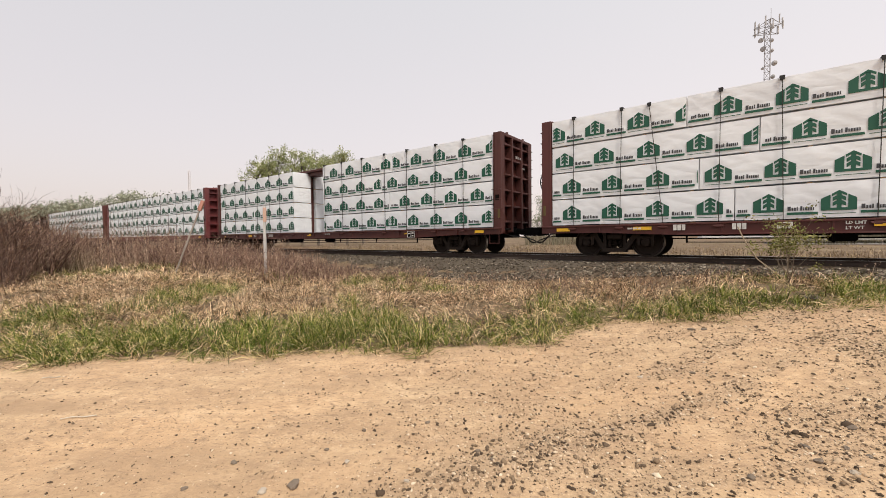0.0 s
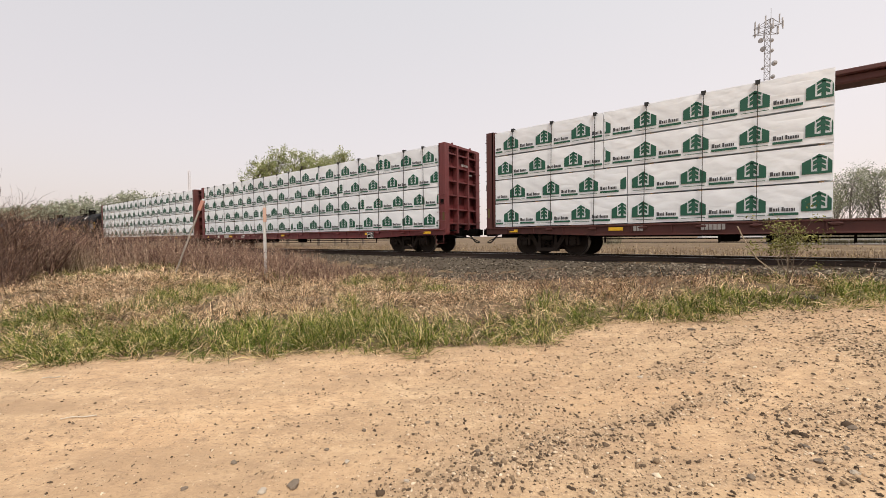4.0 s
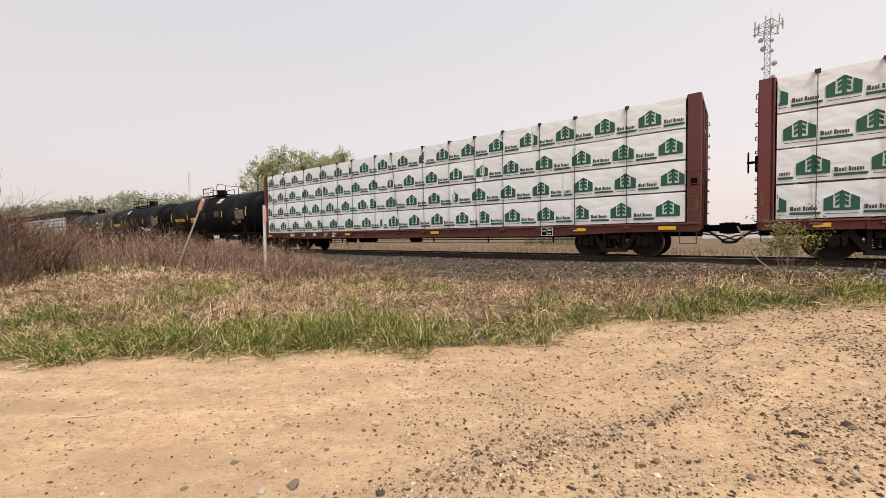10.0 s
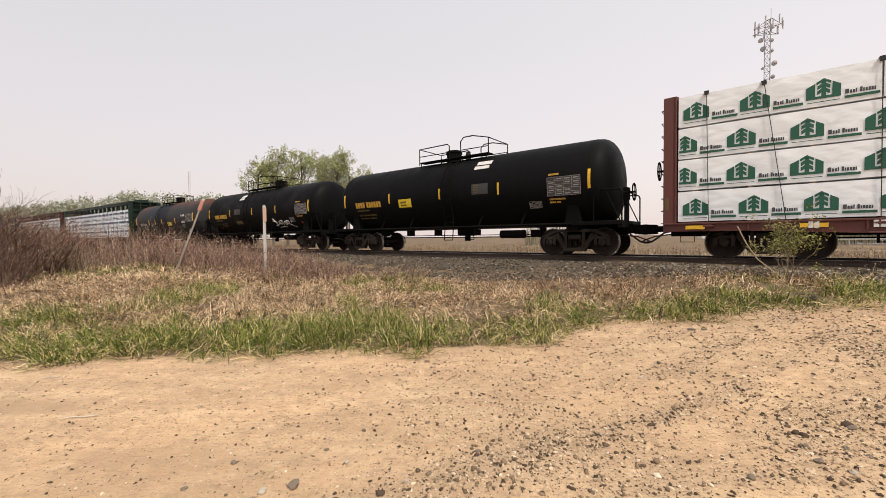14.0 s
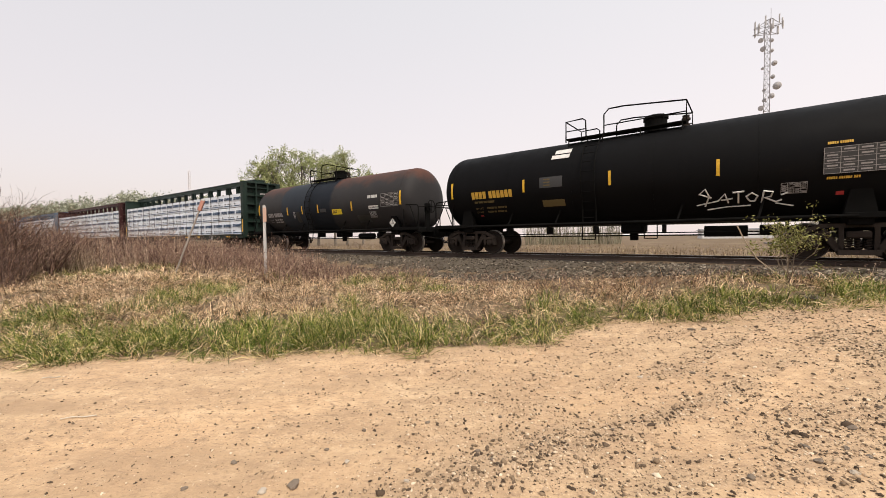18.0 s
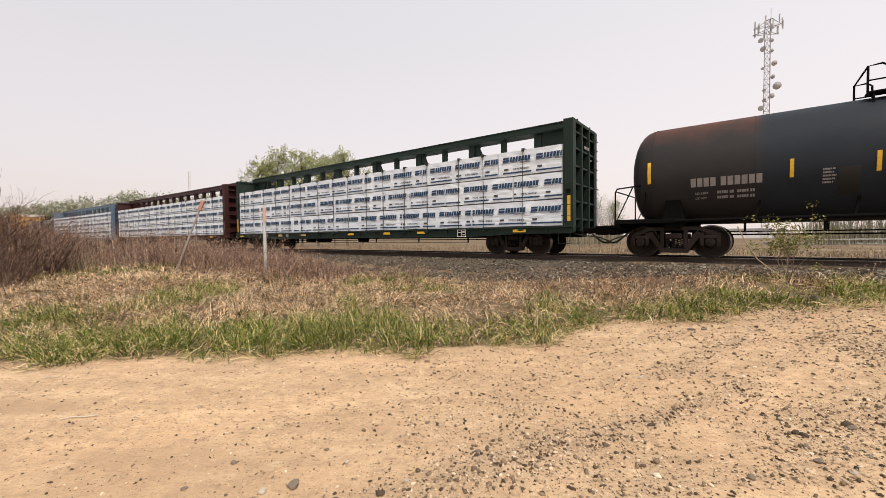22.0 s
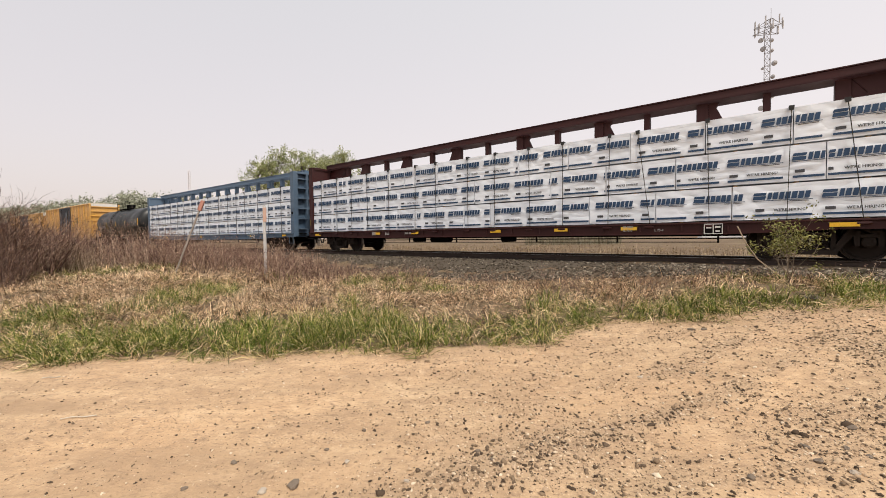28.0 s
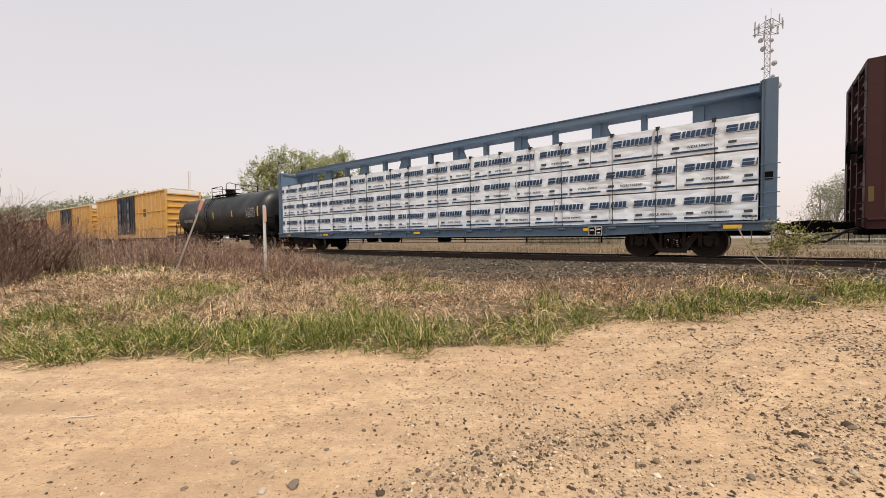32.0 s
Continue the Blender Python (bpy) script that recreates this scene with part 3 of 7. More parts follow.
def house_logo(sh, x, z, w, h, lo, hi):
    """A gabled block with a fir in it, left out in white; cut off at lo and hi."""
    g = 0.085 * w

    def put(pts):
        xs = [max(lo, min(hi, x + a * w)) for a, b in pts]
        if max(xs) - min(xs) > 0.012:
            n = len(pts)
            sh.plate([(xx, z + b * h) for xx, (a, b) in zip(xs, pts)], -0.0075, -0.0045)
    put([(0.0, 0.0), (0.27, 0.0), (0.27, 0.79), (0.0, 0.60)])
    put([(0.76, 0.0), (1.0, 0.0), (1.0, 0.60), (0.76, 0.79)])
    put([(0.27, 0.0), (0.76, 0.0), (0.76, 0.13), (0.27, 0.13)])
    put([(0.45, 0.13), (0.58, 0.13), (0.58, 0.88), (0.45, 0.88)])
    for z0 in (0.20, 0.45):
        put([(0.33, z0), (0.45, z0 + 0.11), (0.45, z0 + 0.29), (0.33, z0 + 0.19)])
        put([(0.70, z0), (0.58, z0 + 0.11), (0.58, z0 + 0.29), (0.70, z0 + 0.19)])
    put([(0.31, 0.70), (0.45, 0.82), (0.58, 0.82), (0.72, 0.70), (0.73, 0.82), (0.515, 1.0), (0.30, 0.82)])


def print_green(length, phase):
    """The green marks along a pack's face, and grey bars for the maker's name."""
    a, b = Shape(), Shape()
    x = -phase
    while x < length:
        house_logo(a, x, 0.17, 0.60, 0.47, 0.02, length - 0.02)
        lo, hi = max(0.03, x + 0.66), min(length - 0.03, x + 1.22)
        if hi - lo > 0.05:
            a.plate([(lo, 0.09), (hi, 0.09), (hi, 0.15), (lo, 0.15)], -0.0075, -0.0045)
            a.plate([(max(0.02, x + 0.02), 0.09), (max(0.03, min(length - 0.02, x + 0.58)), 0.09), (max(0.03, min(length - 0.02, x + 0.58)), 0.105), (max(0.02, x + 0.02), 0.105)], -0.0075, -0.0045)
            for c, wd, ht in ((0.67, 0.062, 0.105), (0.745, 0.034, 0.075), (0.792, 0.034, 0.075), (0.838, 0.024, 0.095), (0.905, 0.040, 0.105), (0.955, 0.024, 0.075), (0.992, 0.034, 0.075), (1.038, 0.034, 0.075), (1.084, 0.034, 0.075), (1.130, 0.024, 0.075)):
                if x + c > 0.03 and x + c + wd < length - 0.03:
                    b.plate([(x + c, 0.19), (x + c + wd, 0.19), (x + c + wd, 0.19 + ht), (x + c, 0.19 + ht)], -0.0075, -0.0045)
        x += 1.27
    return a.mesh("green_print", P_LOGOGREEN), b.mesh("name_print", P_PRINTGREY)


def print_blue(length, h, phase):
    """Blue bars for the maker's name, and small grey print with a plain line below."""
    a, b = Shape(), Shape()
    x = -phase

    def put(sh, x0, x1, z0, z1, slant=0.0):
        x0, x1 = max(0.02, x0), min(length - 0.02, x1)
        if x1 - x0 > 0.012:
            sh.plate([(x0, z0), (x1, z0), (min(length - 0.01, x1 + slant), z1), (min(length - 0.012, x0 + slant), z1)], -0.0075, -0.0045)
    while x < length:
        put(a, x + 0.02, x + 0.27, 0.50, 0.59, 0.02)
        put(a, x + 0.03, x + 0.28, 0.605, 0.675, 0.02)
        c = x + 0.31
        for wd in (0.10, 0.12, 0.115, 0.12, 0.125, 0.12, 0.115):
            put(a, c, c + wd - 0.024, 0.50, 0.675, 0.028)
            c += wd
        put(a, x + 0.02, x + 1.16, 0.468, 0.482)
        put(b, x + 0.72, x + 1.10, 0.435, 0.45)
        put(a, x + 0.04, x + 1.16, 0.075, 0.13)
        put(b, x + 0.08, x + 0.26, 0.20, 0.27)
        x += 1.30
    return a.mesh("blue_print", P_PRINTBLUE), b.mesh("small_print", P_PRINTGREY)




def pack(kind, length, h, phase, seed):
    """A wrapped lumber pack as a thing of its own, its face at y = 0."""
    key = (kind, round(length, 2), round(phase, 2), seed)
    root = new("lumber_pack")
    if kind == "green":
        me = shared(("packg", round(length, 2), seed), lambda: pack_mesh(length, h, 1.16, P_WRAP, seed, 0.006))
        pr = shared(("printg", round(length, 2), round(phase, 2)), lambda: print_green(length, phase))
        names = ("green_print", "name_print")
        tagged(root, "white plastic-wrapped lumber pack with green printed marks", "lumber pack", "wrapped lumber packs on the cars")
    else:
        me = shared(("packb", round(length, 2), seed), lambda: pack_mesh(length, h, 1.16, P_WRAP_B, seed, 0.013))
        pr = shared(("printb", round(length, 2), round(phase, 2)), lambda: print_blue(length, h, phase))
        names = ("blue_print", "small_print")
        tagged(root, "crumpled white plastic-wrapped lumber pack with navy blue print", "lumber pack", "wrapped lumber packs on the cars")
    part("wrap", me, None, root)
    for n, p in zip(names, pr):
        part(n, p, None, root)
    if kind != "green":
        x, words = -phase + 0.44, lettering("WE'RE HIRING!", 0.092, P_PRINTGREY)
        while x + 0.75 < length:
            if x > 0.05:
                part("slogan", words, None, root, at=pose(x, -0.006, 0.20))
            x += 1.30
    return root


def load(place, half, kind, rows, tier, z0, rnd):
    """Stacks packs on both sides of a car. rows: for each tier, spans (start, end) along the car."""
    for side in (0, 180):
        for j, spans in enumerate(rows):
            for a, b in spans:
                length = round(b - a - 0.016, 2)
                ph = round(rnd.choice((0.15, 0.4, 0.65, 0.9, 1.15)), 2)
                t = pack(kind, length, tier - 0.045, ph, rnd.choice((11, 12, 13)))
                jit = rnd.uniform(-0.012, 0.012)
                m = pose(0, 0, 0, 0, 0, side) @ pose(a + 0.008 if side == 0 else -b + 0.008, -1.33 + jit, z0 + j * tier + 0.04)
                ROLLING.append((t, m, place, half))


def dunnage(place, half, rows, tier, z0):
    """Loose sawn battens between the tiers of packs, belonging to the load."""
    for j, spans in enumerate(rows):
        a, b = spans[0][0], spans[-1][1]
        sh = Shape()
        x = a + 0.4
        gaps = [(spans[i][1], spans[i + 1][0]) for i in range(len(spans) - 1) if spans[i + 1][0] - spans[i][1] > 0.5]
        while x < b:
            if not any(g0 - 0.1 < x < g1 + 0.1 for g0, g1 in gaps):
                for sg in (-1, 1):
                    sh.box((x, sg * 0.70, z0 + j * tier + 0.018), (0.09, 1.02, 0.036))
            x += 1.22
        t = tagged(new("dunnage", sh.mesh("dunnage", P_LUMBER)), "sawn softwood battens between wrapped lumber packs", "dunnage", kind="stuff")
        ROLLING.append((t, Matrix(), place, half))


def centerbeam(place, material, name_color, style, kind, rows, tier, load_top, marks, rnd, reflectors, label):
    car = tagged(new("centerbeam_flatcar"), label, "rail car", "cars of the freight train")
    ROLLING.append((car, Matrix(), place, 9.17))
    for x in (-9.17, 9.17):
        truck(car, x)
    couplers(car, BULK_L - 0.12)
    part("underframe", shared(("under",), lambda: underframe_mesh(P_FRAME)), None, car, "black underframe with brake gear")
    sill = shared(("sill", material.name), lambda: sill_mesh(material))
    for rz in (0, 180):
        s = part("side_sill", sill, None, car, at=pose(0, 0, 0, 0, 0, rz) @ pose(0, -1.385, 0))
        b = end_frame(car, material, pose(0, 0, 0, 0, 0, rz) @ pose(BULK_L, 0, 0))
        part("step", shared(("step", material.name), lambda: Shape().pipe([(-0.2, 0, 0.8), (-0.2, 0, 0.42), (0.2, 0, 0.42), (0.2, 0, 0.8)], 0.017, 5).mesh("step", material)), None, b, at=pose(-0.3, -1.36, 0))
        part("pocket", shared(("pocket",), lambda: Shape().box((0, 0, 0), (0.16, 0.012, 0.20)).mesh("pocket", P_FRAME)), None, b, "dark square jacking hole", pose(-0.165, -1.362, 2.15))
        part("bulkhead_stencil", bars_mesh("xxxx xxx", 0.06, P_DIMWHITE), None, b, at=pose(-0.03 + 0.03, 0.4, 3.4, 0, 0, 90))
        part("bulkhead_stencil", bars_mesh("xxx xx xx", 0.10, P_DIMWHITE), None, b, at=pose(0.0, -0.15, 3.75, 0, 0, 90))
    part("brake_wheel", shared(("bw",), brake_wheel_mesh), None, car, "black hand-brake wheel", pose(-BULK_L - 0.20, -0.75, 2.6, 0, 0, 180))
    center_beam(car, material, style)
    part("sign_frame", shared(("sign",), lambda: sign_mesh()), None, car, "white-framed consolidated stencil board", pose(7.1, -1.475, 0.82))
    part("board", shared(("board",), board_mesh), None, car, "black stencil board", pose(7.1, -1.475, 0.82))
    # tie-down cables, winches and corner guards
    wm, gm = shared(("winch", material.name), lambda: winch_mesh(material)), shared(("guard",), guard_mesh)
    hgt = load_top - DECK
    cm = shared(("cable", round(hgt, 2)), lambda: cable_mesh(hgt))
    for rz in (0, 180):
        x = -10.4
        while x < 10.5:
            covered = all(any(a <= (x if rz == 0 else -x) <= b for a, b in r) for r in rows)
            m = pose(0, 0, 0, 0, 0, rz) @ pose(x, -1.365, DECK)
            part("winch", wm, None, car, at=m @ pose(0, -0.06, -0.10))
            if covered:
                lean = rnd.uniform(-1.2, 1.2) - (7.0 if int(x * 10) % 11 == 0 else 0.0)
                c = part("tie_cable", cm, None, car, at=m @ pose(0, 0, 0, 0, lean, 0))
                part("corner_guard", gm, None, c, at=pose(0, 0.0, hgt))
            x += rnd.choice((1.18, 1.32, 1.45, 1.6))
    for x, w in reflectors:
        part("reflector", rect(w, 0.10, P_STRIP), None, car, "yellow reflective strip", pose(x, -1.468, 0.87))
        part("reflector", rect(w, 0.10, P_STRIP), None, car, "yellow reflective strip", pose(-x, 1.468, 0.87))
    for sg in (-1, 1):
        if material is P_GREEN:
            part("reflector", rect(0.11, 0.85, P_STRIP), None, car, "upright yellow reflective strip", pose(sg * 11.36, -1.366, 1.60))
        elif material is not P_BLUE:
            part("reflector", rect(0.09, 0.34, P_PALEYEL), None, car, "dull yellow strip", pose(sg * 11.40, -1.366, 1.55))
    for x, words, h, z in marks:
        me = lettering(words[1:], h, name_color) if words[0] == "=" else bars_mesh(words, h, name_color)
        part("stencil", me, None, car, "painted stencil marks", pose(x, -1.4705, z))
    load(place, 9.17, kind, rows, tier, DECK, rnd)
    dunnage(place, 9.17, rows, tier, DECK)
    return car


def sign_mesh():
    sh = Shape()
    for c, s in (((0, 0, 0.13), (0.42, 0.008, 0.02)), ((0, 0, -0.13), (0.42, 0.008, 0.02)), ((-0.2, 0, 0), (0.02, 0.008, 0.26)), ((0.2, 0, 0), (0.02, 0.008, 0.26)), ((0, 0, 0), (0.02, 0.008, 0.24)), ((-0.1, 0, 0.03), (0.12, 0.008, 0.03)), ((0.1, 0, 0.05), (0.12, 0.008, 0.05)), ((0.1, 0, -0.06), (0.1, 0.008, 0.04))):
        sh.box(c, s)
    return sh.mesh("sign_frame", P_STENCIL)


def board_mesh():
    return Shape().box((0, 0.008, 0), (0.44, 0.012, 0.30), 0.004).mesh("board", P_FRAME)


def spans(cuts, lo=-11.14, hi=11.14, gap=None):
    """Spans between the cuts, leaving out the gap."""
    e = [lo, *cuts, hi]
    r = [(e[i], e[i + 1]) for i in range(len(e) - 1)]
    if gap:
        r = [(a, b) for a, b in r if not (a < (gap[0] + gap[1]) / 2 < b)]
    return r


rng = random.Random(5)
G_TIER, B_TIER = 0.885, 0.925
REFL = [(-10.7, 0.45), (-8.3, 0.5), (-3.4, 0.4), (2.2, 0.45), (8.2, 0.4), (10.7, 0.45)]
REFL_C = [(-10.3, 0.32), (-6.8, 0.42), (-0.4, 0.36), (6.9, 0.36), (10.6, 0.4)]
W4 = [spans((-6.1, -1.0, 4.3, 8.0)), spans((-6.9, -1.9, 3.1, 7.6)), spans((-5.6, -0.5, 4.5)), spans((-7.2, -3.4, 1.6, 6.5))]
W4B = [spans((-8.1, -4.4, 0.5, 5.4)), spans((-8.1, -3.2, 1.7, 6.6)), spans((-4.9, 0.1, 5.0)), spans((-4.9, -1.9, 3.0, 7.9))]
HOLE = (-2.0, 0.75)
W4H = [spans((-6.5, -2.0, 0.75, 5.7), gap=HOLE), spans((-6.5, -2.0, 0.75, 5.7), gap=HOLE), spans((-7.2, -2.0, 0.75, 5.2), gap=HOLE), spans((-7.2, -2.0, 0.75, 5.9), gap=HOLE)]
LT = DECK + 4 * G_TIER
centerbeam(16.9, P_BROWN, P_STENCIL, "cross", "green", W4, G_TIER, LT, [(-7.5, "xxx", 0.17, 0.80), (-6.15, "xxx", 0.17, 0.80), (-5.25, "xxx", 0.17, 0.80), (-4.05, "=LD LMT", 0.10, 0.88), (-3.35, "xxxxxx", 0.09, 0.88), (-4.05, "=LT WT", 0.10, 0.76), (-3.35, "xxxxx", 0.09, 0.76), (-8.7, "xxxx xxxx xxx", 0.05, 0.85)], rng, REFL, "dark brown centerbeam flatcar loaded with green-printed white lumber packs")
centerbeam(-7.74, P_RUST, P_DIMWHITE, "cross", "green", W4H, G_TIER, LT, [(0.9, "xxx xx xxx xxx", 0.07, 0.86), (-6.3, "xxx", 0.15, 0.80), (-4.6, "xxxxxx", 0.15, 0.80)], rng, REFL_C, "red-brown centerbeam flatcar with an empty bay in its lumber load")
centerbeam(-32.75, P_RED, P_STENCIL, "cross", "green", W4B, G_TIER, LT, [(-8.75, "xxx", 0.17, 0.80), (-7.73, "xxxxxx", 0.17, 0.80), (-5.34, "xxxx xxxxxx", 0.07, 0.88), (-5.34, "xxxx xxxxx", 0.07, 0.78)], rng, REFL_C, "faded red centerbeam flatcar loaded with green-printed white lumber packs")
centerbeam(-57.0, P_CN, P_STENCIL, "cross", "green", W4, G_TIER, LT, [(-8.4, "xx", 0.17, 0.80), (-7.33, "xxx", 0.17, 0.80), (-6.31, "xxx", 0.17, 0.80), (-5.35, "=LD LMT", 0.10, 0.88), (-4.65, "xxxxxx", 0.09, 0.88), (-5.35, "=LT WT", 0.10, 0.76), (-4.65, "xxxxx", 0.09, 0.76)], rng, REFL, "brown-red centerbeam flatcar, its last car of green-printed lumber packs")
B3 = [spans((-9.2, -7.3, -4.8, -3.6, -1.1, 0.1, 3.8, 5.7, 7.5)), spans((-7.3, -5.5, -2.4, -0.6, 2.5, 4.3, 6.2, 9.3)), spans((-8.6, -6.1, -4.3, -2.4, 1.3, 3.1, 5.0, 6.9, 8.7))]
LB = DECK + 3 * B_TIER
REFL_E = [(-10.6, 0.5), (-6.0, 0.45), (-3.6, 0.4), (0.4, 0.45), (2.9, 0.45), (5.0, 0.45), (9.6, 0.5)]
centerbeam(-126.75, P_GREEN, P_DIMWHITE, "gusset", "blue", B3, B_TIER, LB, [(-7.68, "xxxx", 0.15, 0.80), (-6.1, "xxx", 0.15, 0.80), (-5.35, "xxx", 0.15, 0.80), (-4.0, "xxxx xxxxxx", 0.08, 0.85)], rng, REFL_E, "dark green centerbeam flatcar loaded with blue-printed lumber packs")
centerbeam(-151.45, P_MAROON, P_DIMWHITE, "gusset", "blue", B3, B_TIER, LB, [(-6.32, "xxx", 0.14, 0.80), (-5.42, "xxx", 0.14, 0.80), (4.84, "=IL 73-0", 0.09, 0.78), (5.69, "=L 75-0", 0.09, 0.78), (-4.19, "xxxx xxx", 0.08, 0.82), (4.84, "xx xx-x", 0.07, 0.88)], rng, REFL_E, "maroon centerbeam flatcar loaded with blue-printed lumber packs")
centerbeam(-176.0, P_BLUE, P_DIMWHITE, "gusset", "blue", B3, B_TIER, LB, [(-7.6, "xxx xxx", 0.12, 0.80), (-3.0, "xxxx xxxx", 0.08, 0.82)], rng, REFL_C, "slate blue centerbeam flatcar loaded with blue-printed lumber packs")

# ---- tank cars ----
TANK_R, TANK_Z, TANK_L = 1.50, 2.50, 6.74


def shell_mesh(material):
    prof, n = [], 9
    for i in range(n + 1):
        a = math.pi / 2 * i / n
        prof.append((-TANK_L + 0.76 * (1 - math.cos(a) ** 0.76), max(0.02, TANK_R * math.sin(a) ** 0.76)))
    body = [(x, TANK_R) for x in np.linspace(-TANK_L + 0.76, TANK_L - 0.76, 12)][1:-1]
    prof = prof + body + [(-x, r) for x, r in reversed(prof)]
    sh = Shape().lathe(prof, 48)
    return sh.mesh("tank_shell", material, True)


def seam_mesh(material):
    sh = Shape()
    for x in (-6.0, -3.6, -1.2, 1.2, 3.6, 6.0):
        sh.lathe([(x - 0.012, TANK_R - 0.01), (x - 0.006, TANK_R + 0.004), (x + 0.006, TANK_R + 0.004), (x + 0.012, TANK_R - 0.01)], 48)
    return sh.mesh("weld_seams", material, True)


def on_shell(x, z, out=0.004):
    """A pose on the tank's side towards the road, z metres above the rail, lying along the shell."""
    a = math.asin(max(-1, min(1, (z - TANK_Z) / TANK_R)))
    return pose(x, -math.cos(a) * (TANK_R + out), TANK_Z + math.sin(a) * (TANK_R + out), -math.degrees(a), 0, 0)


def curved_panel(w, h, z, material, out=0.004):
    """A decal bent to the shell, centred at x = 0 and height z."""
    def make():
        a0 = math.asin(max(-0.99, min(0.99, (z - h / 2 - TANK_Z) / TANK_R)))
        a1 = math.asin(max(-0.99, min(0.99, (z + h / 2 - TANK_Z) / TANK_R)))
        n, vs, fs = 8, [], []
        for i in range(n + 1):
            a = a0 + (a1 - a0) * i / n
            for r in (TANK_R - 0.02, TANK_R + out):
                for x in (-w / 2, w / 2):
                    vs.append((x, -math.cos(a) * r, TANK_Z + math.sin(a) * r))
        for i in range(n):
            k = 4 * i
            fs += [(k + 2, k + 3, k + 7, k + 6), (k, k + 2, k + 6, k + 4), (k + 1, k + 5, k + 7, k + 3)]
        fs += [(0, 1, 3, 2), (4 * n, 4 * n + 2, 4 * n + 3, 4 * n + 1)]
        return Shape().add(vs, fs).mesh("decal", material)
    return shared((TANK_R, "curved", w, h, z, material.name, out), make)


def frame_mesh_tank(material):
    sh = Shape()
    for sg in (-1, 1):
        sh.box((sg * 6.0, 0, 0.90), (2.2, 0.60, 0.34), 0.02)
        sh.box((sg * 6.95, 0, 1.02), (0.16, 2.7, 0.22), 0.02)
        sh.box((sg * 6.55, 0, 1.135), (0.9, 2.72, 0.03), 0.0)
        sh.box((sg * 5.45, 0, 0.98), (0.45, 2.5, 0.26), 0.03)
        for s2 in (-1, 1):
            sh.plate([(sg * 5.15, 1.0), (sg * 5.75, 1.0), (sg * 5.62, 1.75), (sg * 5.28, 1.75)], s2 * 1.14 - 0.12, s2 * 1.14 + 0.12)
            sh.box((sg * 6.1, s2 * 1.33, 1.08), (1.85, 0.09, 0.13), 0.01)
    for s2 in (-1, 1):
        sh.rod((-5.4, s2 * 1.36, 1.07), (5.4, s2 * 1.36, 1.07), 0.045, 8)
        for x in (-3.6, -1.8, 1.8, 3.6):
            sh.rod((x, s2 * 1.36, 1.07), (x + 0.12, s2 * 1.12, 1.6), 0.03, 6)
    sh.box((0.4, 0, 0.93), (0.7, 0.7, 0.42), 0.08)
    sh.rod((0.4, 0, 0.5), (0.4, 0, 0.8), 0.13, 12)
    sh.rod((2.4, -0.6, 0.76), (3.4, -0.6, 0.76), 0.16, 12)
    sh.box((3.9, -0.5, 0.78), (0.5, 0.3, 0.28), 0.03)
    sh.rod((-4.4, -0.5, 0.66), (4.4, -0.5, 0.66), 0.022, 6)
    sh.rod((-4.4, -1.0, 0.74), (4.4, -1.0, 0.74), 0.016, 6)
    for x in (-3.8, -2.2, -0.6, 1.4, 4.2):
        sh.box((x, -0.8, 0.86), (0.05, 0.5, 0.24))
    return sh.mesh("underframe", material)


def platform_mesh(x0, x1, gap):
    """The walkway on top with its safety rails, from x0 to x1, open at the gap."""
    sh = Shape()
    zt = TANK_Z + TANK_R
    for s2 in (-1, 1):
        sh.box(((x0 + x1) / 2, s2 * 0.62, zt + 0.0), (x1 - x0, 0.40, 0.04), 0.006)
        for k in range(4):
            x = x0 + 0.1 + (x1 - x0 - 0.2) * k / 3
            sh.rod((x, s2 * 0.78, zt), (x, s2 * 0.86, zt - 0.42), 0.022, 6)
        zr = zt + 0.62
        sh.pipe([(x0, s2 * 0.80, zt - 0.1), (x0, s2 * 0.80, zr - 0.02), (gap[0] - 0.12, s2 * 0.80, zr), (gap[0] - 0.02, s2 * 0.80, zr - 0.08), (gap[0], s2 * 0.80, zt - 0.1)], 0.024, 6)
        sh.pipe([(gap[1], s2 * 0.80, zt - 0.1), (gap[1], s2 * 0.80, zr), (gap[1] + 0.15, s2 * 0.80, zr + 0.16), (gap[1] + 0.6, s2 * 0.80, zr + 0.16), (x1, s2 * 0.80, zr - 0.02), (x1, s2 * 0.80, zt - 0.1)], 0.024, 6)
        sh.rod((x0, s2 * 0.80, zt + 0.27), (gap[0], s2 * 0.80, zt + 0.27), 0.018, 6)
        sh.rod((gap[1], s2 * 0.80, zt + 0.27), (x1, s2 * 0.80, zt + 0.27), 0.018, 6)
    for x in (x0, x1):
        sh.rod((x, -0.80, zt + 0.60), (x, 0.80, zt + 0.60), 0.02, 6)
    return sh.mesh("walkway", P_FRAME)


def manway_mesh():
    sh = Shape()
    zt = TANK_Z + TANK_R
    up = Matrix.Translation((0, 0, zt)) @ Matrix.Rotation(radians(-90), 4, "Y")
    sh.lathe([(-0.1, 0.33), (0.36, 0.33), (0.37, 0.36), (0.44, 0.36), (0.49, 0.28), (0.51, 0.05)], 20, up)
    for k in range(8):
        t = 2 * math.pi * k / 8
        sh.rod((math.cos(t) * 0.345, math.sin(t) * 0.345, zt + 0.33), (math.cos(t) * 0.345, math.sin(t) * 0.345, zt + 0.47), 0.02, 6)
    return sh.mesh("manway", P_FRAME, True)


